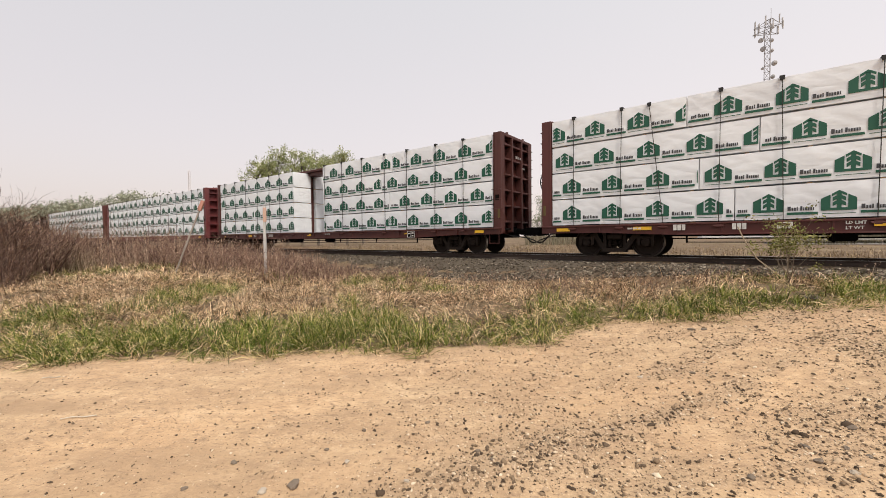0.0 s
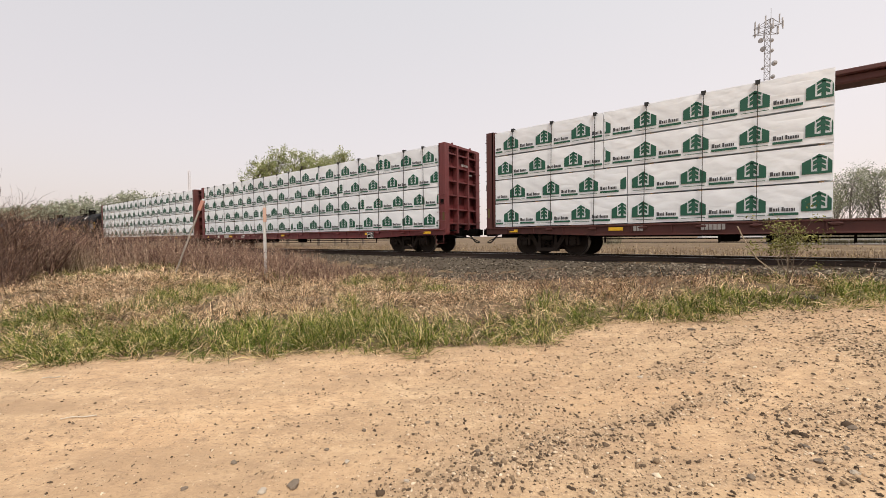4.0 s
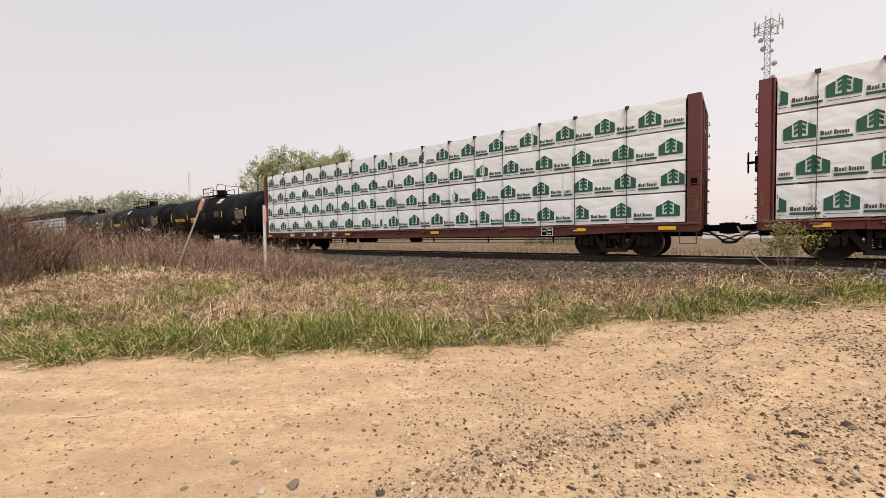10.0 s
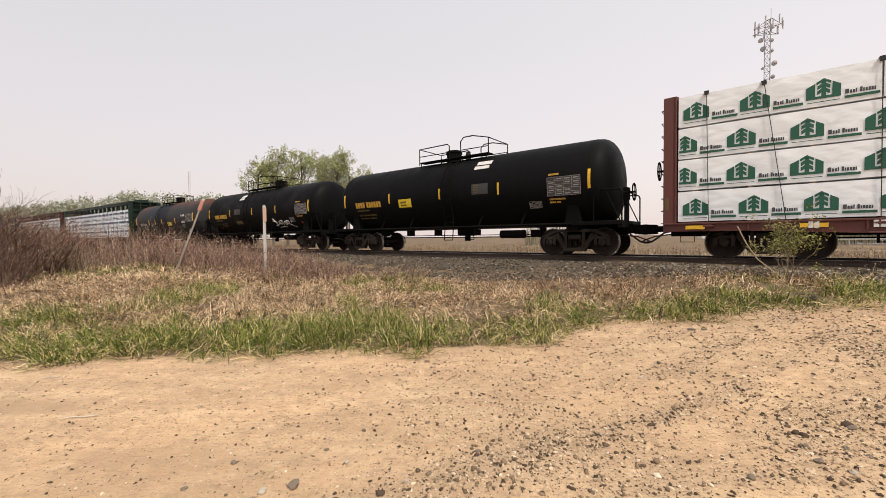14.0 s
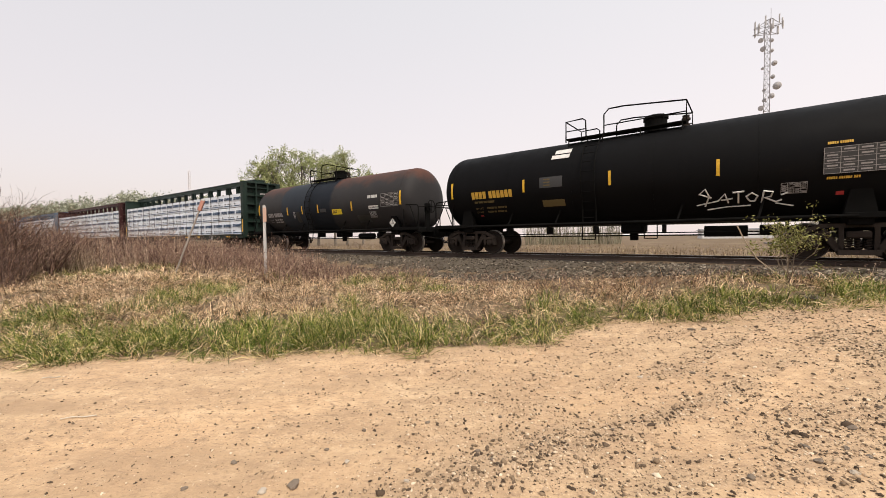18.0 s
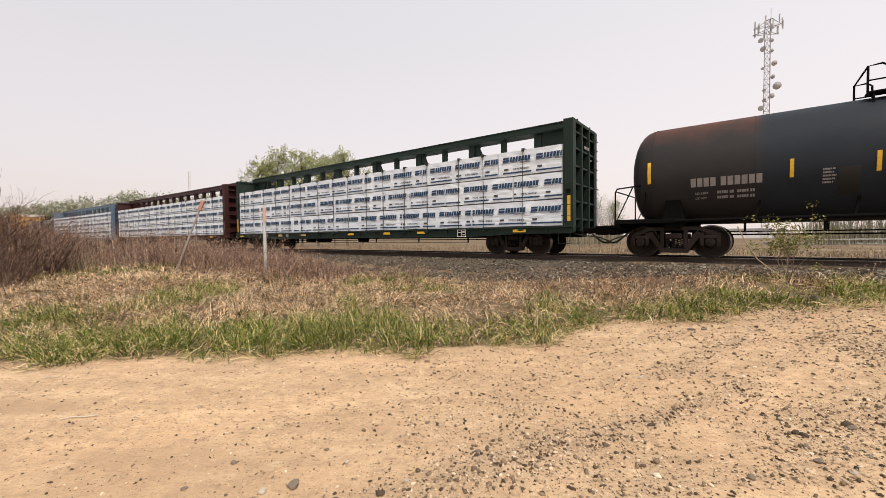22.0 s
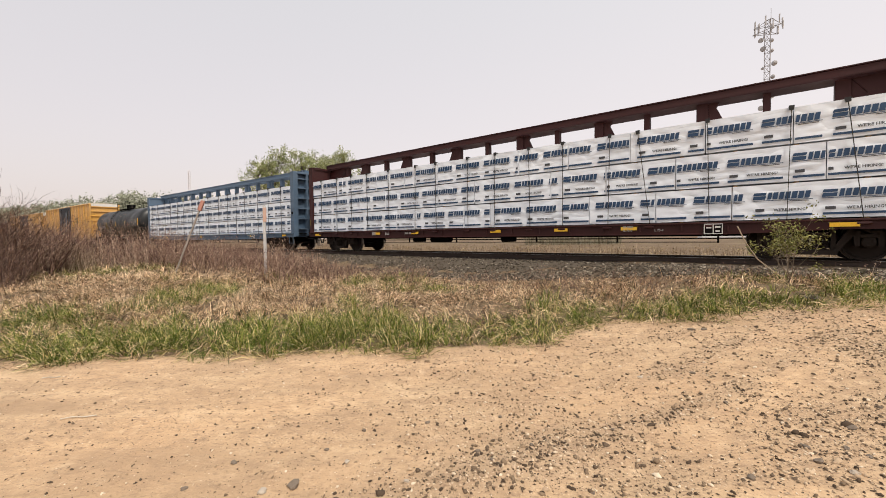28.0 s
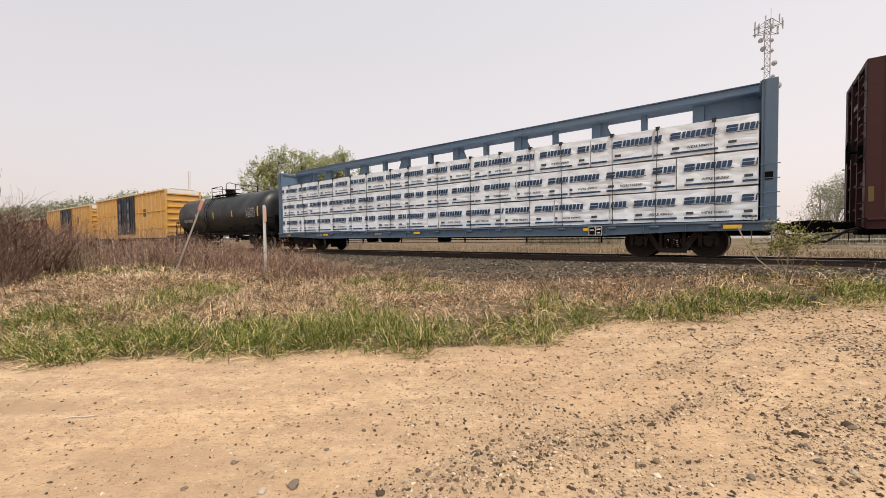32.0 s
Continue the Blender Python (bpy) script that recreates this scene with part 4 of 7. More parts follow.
def valve_mesh():
    up = Matrix.Translation((0, 0, TANK_Z + TANK_R)) @ Matrix.Rotation(radians(-90), 4, "Y")
    return Shape().lathe([(-0.08, 0.11), (0.05, 0.11), (0.06, 0.07), (0.15, 0.07), (0.16, 0.12), (0.22, 0.12), (0.24, 0.09), (0.31, 0.10), (0.33, 0.04)], 12, up).mesh("valve", P_TRUCK, True)


def tank_ladder_mesh(material):
    sh = Shape()
    pts = [[], []]
    for i in range(12):
        a = radians(-62 + 128 * i / 11)
        for k, x in enumerate((-0.21, 0.21)):
            pts[k].append((x, -math.cos(a) * (TANK_R + 0.11) if a > -0.6 else -1.36, TANK_Z + math.sin(a) * (TANK_R + 0.11)))
    for k in range(2):
        pts[k].insert(0, (pts[k][0][0], -1.42, 0.55))
        sh.pipe(pts[k], 0.02, 6)
    for i in range(1, 13):
        sh.rod(pts[0][i], pts[1][i], 0.013, 5)
    sh.rod(pts[0][0], pts[1][0], 0.016, 5)
    return sh.mesh("ladder", material)


def end_rail_mesh(material):
    sh = Shape()
    for s2 in (-1, 1):
        sh.pipe([(6.15, s2 * 1.34, 1.14), (6.15, s2 * 1.34, 2.05), (6.3, s2 * 1.34, 2.15), (6.95, s2 * 1.34, 2.10), (7.0, s2 * 1.34, 2.0), (7.0, s2 * 1.34, 1.0)], 0.024, 6)
        sh.rod((6.5, s2 * 1.34, 2.13), (6.95, s2 * 1.34, 1.14), 0.02, 6)
    sh.pipe([(7.0, -1.34, 2.02), (7.05, -0.9, 2.05), (7.05, 0.9, 2.05), (7.0, 1.34, 2.02)], 0.02, 6)
    return sh.mesh("end_railing", material)


def table_decal(root, x, z, w, h, back):
    """A grid of fine white lines, as on a test data panel."""
    m = on_shell(x, z, 0.006)
    if back:
        part("data_panel", rect(w, h, P_GREYPANEL), None, root, "grey test data panel", m)
    sh = Shape()
    for i in range(6):
        sh.box((0, -0.004, -h / 2 + h * i / 5), (w, 0.004, 0.010))
    for i in range(5):
        sh.box((-w / 2 + w * i / 4, -0.004, 0), (0.010, 0.004, h))
    for i in range(5):
        for j in range(4):
            if (i * 7 + j * 3) % 4:
                sh.box((-w / 2 + w * (j + 0.5) / 4, -0.004, -h / 2 + h * (i + 0.5) / 5), (w / 4 * 0.66, 0.004, h / 5 * 0.3))
    part("data_grid", shared(("table", w, h), lambda: sh.mesh("data_grid", P_DIMWHITE)), None, root, "white lettered data grid", m)


def marks(root, x, z, words, h, material):
    me = lettering(words[1:], h, material) if words[0] == "=" else bars_mesh(words, h, material)
    part("stencil", me, None, root, "painted stencil marks", on_shell(x, z, 0.008))


def tank_car(place, material, frame_paint, label, man_x, lad_x, top=(-1.62, 1.95, (0.05, 0.62)), strip_z=-0.05):
    car = tagged(new("tank_car"), label, "rail car", "cars of the freight train")
    ROLLING.append((car, Matrix(), place, 5.45))
    for x in (-5.45, 5.45):
        truck(car, x)
    couplers(car, 6.62)
    part("tank_shell", shared((TANK_R, "shell", material.name), lambda: shell_mesh(material)), None, car, at=pose(0, 0, TANK_Z))
    part("weld_seams", shared((TANK_R, "seam", material.name), lambda: seam_mesh(material)), None, car, at=pose(0, 0, TANK_Z))
    part("underframe", shared(("tframe", frame_paint.name), lambda: frame_mesh_tank(frame_paint)), None, car, "black stub sills, bolsters and brake gear")
    part("walkway", shared((TANK_R, "walk", top), lambda: platform_mesh(*top)), None, car, "black top walkway with safety rails")
    part("manway", shared((TANK_R, "man",), manway_mesh), None, car, "bolted manway cover", pose(man_x, 0, 0))
    part("valve", shared((TANK_R, "valve"), valve_mesh), None, car, "small relief valve", pose(man_x + 0.85, -0.15, 0))
    for rz in (0, 180):
        part("ladder", shared((TANK_R, "lad",), lambda: tank_ladder_mesh(P_FRAME)), None, car, at=pose(0, 0, 0, 0, 0, rz) @ pose(lad_x, 0, 0))
        part("end_railing", shared(("erail",), lambda: end_rail_mesh(P_FRAME)), None, car, at=pose(0, 0, 0, 0, 0, rz))
    part("brake_wheel", shared(("bw",), brake_wheel_mesh), None, car, "black hand-brake wheel", pose(7.22, -0.7, 2.05))
    part("brake_mast", shared(("mast",), lambda: Shape().box((0, 0, 1.55), (0.10, 0.30, 1.1), 0.02).mesh("brake_mast", P_FRAME)), None, car, at=pose(7.0, -0.7, 0))
    for rz in (0, 180):
        for x, h in ((-6.03, 0.62), (6.05, 0.62)):
            part("reflector", curved_panel(0.085, h, TANK_Z, P_STRIP, 0.007), None, car, "yellow reflective strip", pose(0, 0, 0, 0, 0, rz) @ pose(x, 0, 0))
        for x in (-2.9, 0.0, 2.75):
            part("reflector", curved_panel(0.075, 0.44, TANK_Z + strip_z, P_STRIP, 0.007), None, car, "yellow reflective strip", pose(0, 0, 0, 0, 0, rz) @ pose(x, 0, 0))
    return car


def spray_mesh():
    """Loose white spray-painted strokes."""
    sh = Shape()
    strokes = [[(0.0, 0.0), (0.10, 0.35), (0.02, 0.62), (-0.12, 0.45), (0.15, 0.30)], [(-0.2, 0.05), (0.3, 0.18), (0.45, 0.42), (0.52, 0.10)], [(0.36, 0.20), (0.62, 0.24)],
               [(0.62, 0.44), (0.86, 0.46), (0.74, 0.45), (0.74, 0.08)], [(0.98, 0.12), (0.90, 0.28), (1.02, 0.40), (1.14, 0.28), (1.08, 0.12), (0.98, 0.12)],
               [(1.22, 0.06), (1.26, 0.44), (1.44, 0.40), (1.40, 0.24), (1.28, 0.22), (1.50, 0.06), (1.62, 0.12)], [(1.60, 0.28), (1.72, 0.34)], [(0.05, -0.12), (0.5, -0.04), (1.0, -0.02)], [(1.5, 0.02), (1.85, -0.10)]]
    for st in strokes:
        sh.pipe([(x, 0, z) for x, z in st], 0.022, 5)
    return sh.mesh("spray_paint", P_STENCIL)


t1 = tank_car(-76.65, P_TANK, P_FRAME, "black tank car with yellow reflective strips and stencils", -0.28, 0.40)
marks(t1, -5.2, 2.12, "xxxx xxxxxx", 0.27, P_MARKYELLOW)
marks(t1, -5.15, 1.96, "xxx xxxx xxx xxxxxx", 0.08, P_PALEYEL)
marks(t1, -5.1, 1.74, "xx xxx  xxxxxx xx  xxxxx xx", 0.08, P_PALEYEL)
marks(t1, -5.1, 1.60, "xx xx  xxxxx xx  xxxxx xx", 0.08, P_PALEYEL)
part("placard", curved_panel(0.74, 0.36, 2.19, P_PLACARD, 0.008), None, t1, "yellow notice placard", pose(-1.95, 0, 0))
marks(t1, -2.2, 2.19, "xxxxxx", 0.09, P_PALEYEL)
marks(t1, -2.2, 2.07, "xxxxxxxx", 0.07, P_PALEYEL)
part("notice", curved_panel(0.66, 0.15, 3.55, P_STENCIL), None, t1, "pale notice panel", pose(1.95, 0, 0))
part("notice", curved_panel(0.66, 0.13, 3.36, P_STENCIL), None, t1, "pale notice panel", pose(1.90, 0, 0))
part("notice", curved_panel(0.72, 0.40, 2.50, P_GREYPANEL), None, t1, "dull stencilled panel", pose(1.95, 0, 0))
for k in range(4):
    marks(t1, 1.66, 2.36 + k * 0.09, "xxxxxxxx", 0.045, P_PALEYEL)
table_decal(t1, 5.22, 2.34, 1.12, 0.62, True)
table_decal(t1, 4.17, 1.78, 0.46, 0.26, False)
marks(t1, 4.7, 1.90, "xxxxx xxxxxx xxx", 0.06, P_MARKYELLOW)
marks(t1, 4.7, 1.80, "xxxxxx xxxx", 0.06, P_MARKYELLOW)
marks(t1, 4.7, 2.72, "xxxxx xxxx", 0.06, P_MARKYELLOW)

t2 = tank_car(-91.9, P_TANK, P_FRAME, "black tank car with white spray-painted scrawl on its side", 1.02, -0.65, (-1.62, 1.95, (-0.93, -0.36)))
marks(t2, -5.1, 2.12, "xxxx xxxxxx", 0.27, P_MARKYELLOW)
marks(t2, -5.0, 1.96, "xxx xxxx xxx xxxxxx", 0.08, P_PALEYEL)
marks(t2, -5.0, 1.74, "=LD LMT", 0.10, P_PALEYEL)
marks(t2, -4.5, 1.74, "xxxxxx xx  xxxxx xx", 0.08, P_PALEYEL)
marks(t2, -5.0, 1.60, "=LT WT", 0.10, P_PALEYEL)
marks(t2, -4.5, 1.60, "xxxxx xx  xxxxx xx", 0.08, P_PALEYEL)
marks(t2, -4.9, 1.46, "xxx", 0.08, P_RED_STENCIL)
part("notice", curved_panel(0.56, 0.15, 3.55, P_STENCIL), None, t2, "pale notice panel", pose(-1.6, 0, 0))
part("notice", curved_panel(0.62, 0.14, 3.36, P_STENCIL), None, t2, "pale notice panel", pose(-1.65, 0, 0))
part("notice", curved_panel(0.80, 0.36, 2.50, P_GREYPANEL), None, t2, "dull stencilled panel", pose(-1.9, 0, 0))
for k in range(3):
    marks(t2, -2.15, 2.38 + k * 0.1, "xxxxxxxx", 0.045, P_PALEYEL)
part("notice", curved_panel(0.78, 0.22, 1.80, P_PALEYEL), None, t2, "dulled yellow panel", pose(-1.85, 0, 0))
part("spray_paint", shared(("spray",), spray_mesh), None, t2, "white spray-painted scrawl", on_shell(2.45, 1.45, 0.0))
table_decal(t2, 5.35, 2.36, 1.12, 0.60, True)
table_decal(t2, 4.28, 1.80, 0.48, 0.28, False)
marks(t2, 4.85, 2.74, "xxxxx xxxxxx", 0.06, P_MARKYELLOW)
marks(t2, 4.85, 1.94, "xxxxx xxxxxx xxx", 0.06, P_MARKYELLOW)
part("placard_holder", curved_panel(0.14, 0.08, 1.62, P_RED_STENCIL), None, t2, "small red label", pose(5.1, 0, 0))

TANK_R, TANK_Z, TANK_L = 1.495, 2.47, 6.66
t3 = tank_car(-106.9, P_RUSTTANK, P_FRAME, "grey tank car rusted along its top, with a dark repainted band", 0.16, -0.80, (-1.55, 0.78, (-1.2, -0.55)), -0.20)
marks(t3, -5.0, 1.98, "xxxx xxxxxx", 0.24, P_DIMWHITE)
marks(t3, -4.9, 1.78, "=LD LMT", 0.09, P_DIMWHITE)
marks(t3, -4.4, 1.78, "xxxxx xx  xxxxx xx", 0.08, P_DIMWHITE)
marks(t3, -4.9, 1.65, "=LT WT", 0.09, P_DIMWHITE)
marks(t3, -4.4, 1.65, "xxxxx xx  xxxxx xx", 0.08, P_DIMWHITE)
part("placard", curved_panel(0.76, 0.27, 2.04, P_PLACARD, 0.008), None, t3, "yellow notice placard", pose(1.57, 0, 0))
for k in range(2):
    marks(t3, 1.25, 1.97 + k * 0.09, "xxxxxxxxx", 0.06, P_PALEYEL)
marks(t3, 3.95, 2.57, "xx xxxxx", 0.14, P_STENCIL)
part("notice", curved_panel(0.66, 0.16, 2.13, P_STENCIL), None, t3, "white cargo name label", pose(4.3, 0, 0))
part("stencil", lettering("POLYMERIC MDI", 0.095, P_PRINTGREY), None, t3, "black cargo lettering", on_shell(4.01, 2.10, 0.012))
table_decal(t3, 4.2, 1.80, 0.44, 0.30, False)
table_decal(t3, 5.40, 2.42, 1.10, 0.60, False)
part("patch", curved_panel(0.9, 0.34, 1.62, P_TANKGREY), None, t3, "dark touched-up paint patch", pose(3.45, 0, 0))
dia = Shape().plate([(-0.2, 0.0), (0.0, -0.2), (0.2, 0.0), (0.0, 0.2)], -0.006, 0.0)
pl = part("hazard_placard", dia.mesh("hazard_placard", P_STENCIL), None, t3, "white diamond hazard placard", pose(5.52, -1.42, 1.36))
part("stripes", Shape().box((-0.10, -0.008, 0.09), (0.03, 0.004, 0.12)).box((0.0, -0.008, 0.11), (0.03, 0.004, 0.16)).box((0.10, -0.008, 0.09), (0.03, 0.004, 0.12)).mesh("stripes", P_PRINTGREY), None, pl)
part("number", lettering("3082", 0.11, P_PRINTGREY), None, pl, at=pose(-0.122, -0.009, -0.06))
part("reflector", curved_panel(0.075, 0.44, TANK_Z - 0.20, P_STRIP, 0.007), None, t3, "yellow reflective strip", pose(-1.45, 0, 0))
for k in range(5):
    marks(t3, -2.35, 1.86 + k * 0.075, "xxxxxx xxxx"[: 8 + k % 3], 0.04, P_DIMWHITE)
part("notice", curved_panel(0.5, 0.18, 2.16, P_GREYPANEL), None, t3, "dull stencilled panel", pose(0.42, 0, 0))
part("repair_saddle", curved_panel(0.36, 0.6, 1.9, P_TANKGREY), None, t3, "grey saddle patch", pose(-1.9, 0, 0))

t4 = tank_car(-195.8, P_TANKGREY, P_FRAME, "dull grey-black tank car coupled before the yellow boxcars", -0.4, -1.0)
marks(t4, -5.0, 2.02, "xxxx xxxxxx", 0.24, P_DIMWHITE)
table_decal(t4, 5.2, 2.4, 1.1, 0.6, True)
marks(t4, -3.2, 1.95, "xxx", 0.5, P_PALEYEL)


# ---- boxcars ----
def boxcar(place, material, door_paint, half, top, label, bright_end=None):
    car = tagged(new("boxcar"), label, "rail car", "cars of the freight train")
    ROLLING.append((car, Matrix(), place, half - 2.6))
    for x in (-(half - 2.6), half - 2.6):
        truck(car, x)
    couplers(car, half - 0.2)
    sh = Shape()
    sh.box((0, 0, (1.05 + top) / 2), (2 * half - 0.2, 2.86, top - 1.05), 0.03)
    k = -half + 0.5
    while k < half - 0.3:
        if abs(k) > 2.4:
            for sg in (-1, 1):
                sh.box((k, sg * 1.46, (1.1 + top) / 2), (0.10, 0.07, top - 1.2), 0.012)
        k += 1.02
    for sg in (-1, 1):
        sh.box((0, sg * 1.46, top - 0.06), (2 * half - 0.2, 0.10, 0.12), 0.02)
        sh.box((0, sg * 1.44, 1.0), (2 * half - 0.2, 0.10, 0.26), 0.02)
        for z in (1.4, 1.95, 2.5, 3.05, 3.6, 4.15, 4.7):
            if z < top - 0.2:
                sh.box((sg * (half - 0.06), 0, z), (0.14, 2.6, 0.16), 0.05)
        for s2 in (-1, 1):
            sh.box((sg * (half - 0.06), s2 * 1.36, (1.05 + top) / 2), (0.14, 0.14, top - 1.05), 0.02)
    part("body", sh.mesh("body", material), None, car)
    if door_paint is P_DARKDOOR:
        for sg in (-1, 1):
            part("end_band", shared(("band", top), lambda: Shape().box((0, 0, top - 0.20), (0.07, 2.5, 0.42), 0.02).mesh("end_band", P_POSTPALE)), None, car, "white painted band across the end", pose(sg * (half - 0.03), 0, 0))
            for z in (1.75, 3.25):
                part("side_rail", shared(("srail", half, material.name), lambda: Shape().box((0, 0, 0), (half - 2.6, 0.05, 0.07), 0.01).mesh("side_rail", material)), None, car, at=pose(half / 2 + 1.1, sg * 1.455, z))
                part("side_rail", shared(("srail", half, material.name), lambda: None), None, car, at=pose(-half / 2 - 1.1, sg * 1.455, z))
    rf = Shape().plate([(-half + 0.05, top), (half - 0.05, top), (half - 0.05, top + 0.12), (-half + 0.05, top + 0.12)], -0.9, 0.9)
    x = -half + 0.6
    while x < half:
        rf.box((x, 0, top + 0.07), (0.12, 2.8, 0.10), 0.02)
        x += 1.1
    part("roof", rf.mesh("roof", shared(("roofp",), lambda: paint("galvanised_roof_paint", (0.42, 0.38, 0.28)))), None, car, "pale galvanised ribbed roof")
    for rz in (0, 180):
        for x in (-1.2, 1.15):
            d = Shape().box((0, 0, (1.15 + top) / 2), (2.26, 0.08, top - 1.3), 0.015)
            for xx in (-0.7, 0.0, 0.7):
                d.box((xx, -0.06, (1.15 + top) / 2), (0.08, 0.06, top - 1.5), 0.01)
            dd = part("door", shared(("door", door_paint.name, top), lambda: d.mesh("door", door_paint)), None, car, "dark sliding plug door", pose(0, 0, 0, 0, 0, rz) @ pose(x, -1.49, 0))
            if door_paint is P_DARKDOOR:
                for zz in (2.0, 3.0, 4.0):
                    part("door_panel", shared(("dpan",), lambda: Shape().box((0, 0, 0), (0.52, 0.03, 0.72), 0.012).mesh("door_panel", P_DOORGREY)), None, dd, "grey recessed door panel", pose(-0.36, -0.045, zz))
            part("lock_rod", shared(("lrod", top), lambda: Shape().rod((0, -0.11, 1.3), (0, -0.11, top - 0.3), 0.025, 6).mesh("lock_rod", P_FRAME)), None, dd, at=pose(0.35, 0, 0))
    for rz in (0, 180):
        part("ladder", shared(("bxl", top, material.name), lambda: ladder_mesh(material, 0.9, top - 0.2)), None, car, at=pose(0, 0, 0, 0, 0, rz) @ pose(half - 0.4, -1.47, 0, 0, 0, -90))
    part("underframe", shared(("bxu", half), lambda: Shape().box((0, 0, 0.8), (2 * half - 0.3, 0.6, 0.34), 0.02).box((0, 0, 0.95), (2 * half - 0.4, 2.6, 0.12), 0.02).rod((-2, -0.8, 0.6), (-1, -0.8, 0.6), 0.16, 10).mesh("underframe", P_FRAME)), None, car)
    part("emblem", shared(("emb", half), lambda: Shape().box((0, 0, 0), (0.9, 0.006, 0.7)).mesh("emblem", P_PALEYEL)), None, car, "dull painted emblem patch", pose(4.6, -1.434, 3.2))
    return car


boxcar(-214.1, P_YELLOW, P_DARKDOOR, 9.4, 5.05, "ochre yellow boxcar with dark sliding doors")
boxcar(-235.2, P_YELLOW, P_DARKDOOR, 9.4, 4.85, "second ochre yellow boxcar with dark sliding doors")
boxcar(-256.3, P_CN, P_CN, 9.4, 3.9, "brown-red boxcar at the tail of the visible train")
boxcar(-277.4, P_CN, P_CN, 9.4, 3.9, "brown-red boxcar at the tail of the visible train")

# ---- the train's way along the track ----
# metres run since the start, every half second
RUN = (-0.0, 2.79, 5.6, 8.42, 11.26, 14.08, 16.88, 19.65, 22.4, 25.15, 27.91, 30.67, 33.45, 36.28, 39.1, 41.9, 44.63, 47.31, 50.03, 52.8, 55.52, 58.23, 60.96, 63.69, 66.49, 69.26, 72.05, 74.83, 77.63, 80.38, 83.13, 85.87, 88.61, 91.34, 94.07, 96.72, 99.57, 102.36, 105.13, 107.86, 110.5, 113.42, 116.2, 118.97, 121.71, 124.35, 127.15, 129.86, 132.51, 135.25, 138.02, 140.78, 143.57, 146.36, 149.15, 151.94, 154.67, 157.38, 160.05, 162.62, 165.43, 168.14, 170.82, 173.44, 176.13)


def run(t):
    return float(np.interp(t, np.arange(len(RUN)) * 0.5, RUN))


def car_pose(place, half, t):
    s = place + run(t)
    xa, ya, _ = track_at(s - half)
    xb, yb, _ = track_at(s + half)
    return pose((xa + xb) / 2, (ya + yb) / 2, RAIL, 0, 0, math.degrees(math.atan2(yb - ya, xb - xa)))


def motions():
    times = [i * 0.5 for i in range(65)]
    poses = {}
    for thing, local, place, half in ROLLING:
        if (place, half) not in poses:
            poses[(place, half)] = [(t, car_pose(place, half, t)) for t in times]
        walk(thing, [(t, m @ local) for t, m in poses[(place, half)]])
    turns = [(i * 32 / 300, math.degrees(run(i * 32 / 300) / WHEEL_R)) for i in range(301)]
    for w, x in TURNING:
        walk(w, [(t, pose(x, 0, WHEEL_R, 0, a, 0)) for t, a in turns])

# ---- ground ----
def patch(x, y, k, seed=0.0):
    """A soft random field from 0 to 1."""
    return 0.5 + 0.25 * (np.sin(x * k + 1.7 * np.sin(y * k * 0.7 + seed) + seed) + np.sin(y * k * 1.3 + 1.3 * np.sin(x * k * 0.8 - seed)))


LUMPS = np.random.RandomState(77).rand(256, 256)


def lumps(x, y, size, seed=0.0):
    """Uneven random field from 0 to 1 with patches of about the given size."""
    u, v = np.asarray(x) / size + 17.3 * seed + 900, np.asarray(y) / size + 31.7 * seed + 900
    i, j = np.floor(u).astype(int), np.floor(v).astype(int)
    a, b = u - i, v - j
    a, b = a * a * (3 - 2 * a), b * b * (3 - 2 * b)
    g = lambda p, q: LUMPS[p % 256, q % 256]
    return (g(i, j) * (1 - a) + g(i + 1, j) * a) * (1 - b) + (g(i, j + 1) * (1 - a) + g(i + 1, j + 1) * a) * b


def rough_field(x, y, size, seed=0.0):
    return 0.55 * lumps(x, y, size, seed) + 0.30 * lumps(x, y, size * 0.47, seed + 3) + 0.15 * lumps(x, y, size * 0.21, seed + 7)


def lane_axes(x, y):
    """Along and across the wheel tracks that swing over to the crossing."""
    v = 0.894 * y - 0.447 * x
    return 0.894 * x + 0.447 * y, v + 0.10 * (rough_field(x, y, 1.6, 5) - 0.5)


def road_density(x, y):
    """How thick the loose stones lie: thrown up in ridges between the wheel tracks."""
    u, v = lane_axes(x, y)
    worn = sstep(0.25, 0.75, rough_field(x * 0.8 + y * 0.4, 0.9 * y - 0.45 * x, 0.55, 9))
    ridge = lambda c, w: np.exp(-((v - c) / w) ** 2)
    d = 0.10 + 0.75 * ridge(1.93, 0.10) * sstep(0.6, 1.8, u) * sstep(5.6, 4.4, u) + 0.50 * ridge(2.55, 0.16) * sstep(1.6, 3.6, u)
    d = d + 0.30 * ridge(2.05, 0.38) * sstep(4.2, 6.2, u) + 0.62 * ridge(1.62, 0.26) * sstep(4.2, 5.2, u) + 0.45 * ridge(1.10, 0.42) * sstep(1.2, 2.6, u)
    d = d + 0.66 * ridge(1.95, 0.46) * sstep(-1.5, 0.3, u) * sstep(3.4, 1.6, u) + 0.12 * ridge(3.15, 0.10) * sstep(1.0, 3.0, u)
    return d * (0.30 + 0.70 * sstep(-2.6, 0.9, x + 0.2 * y)) * (0.12 + 1.25 * worn)


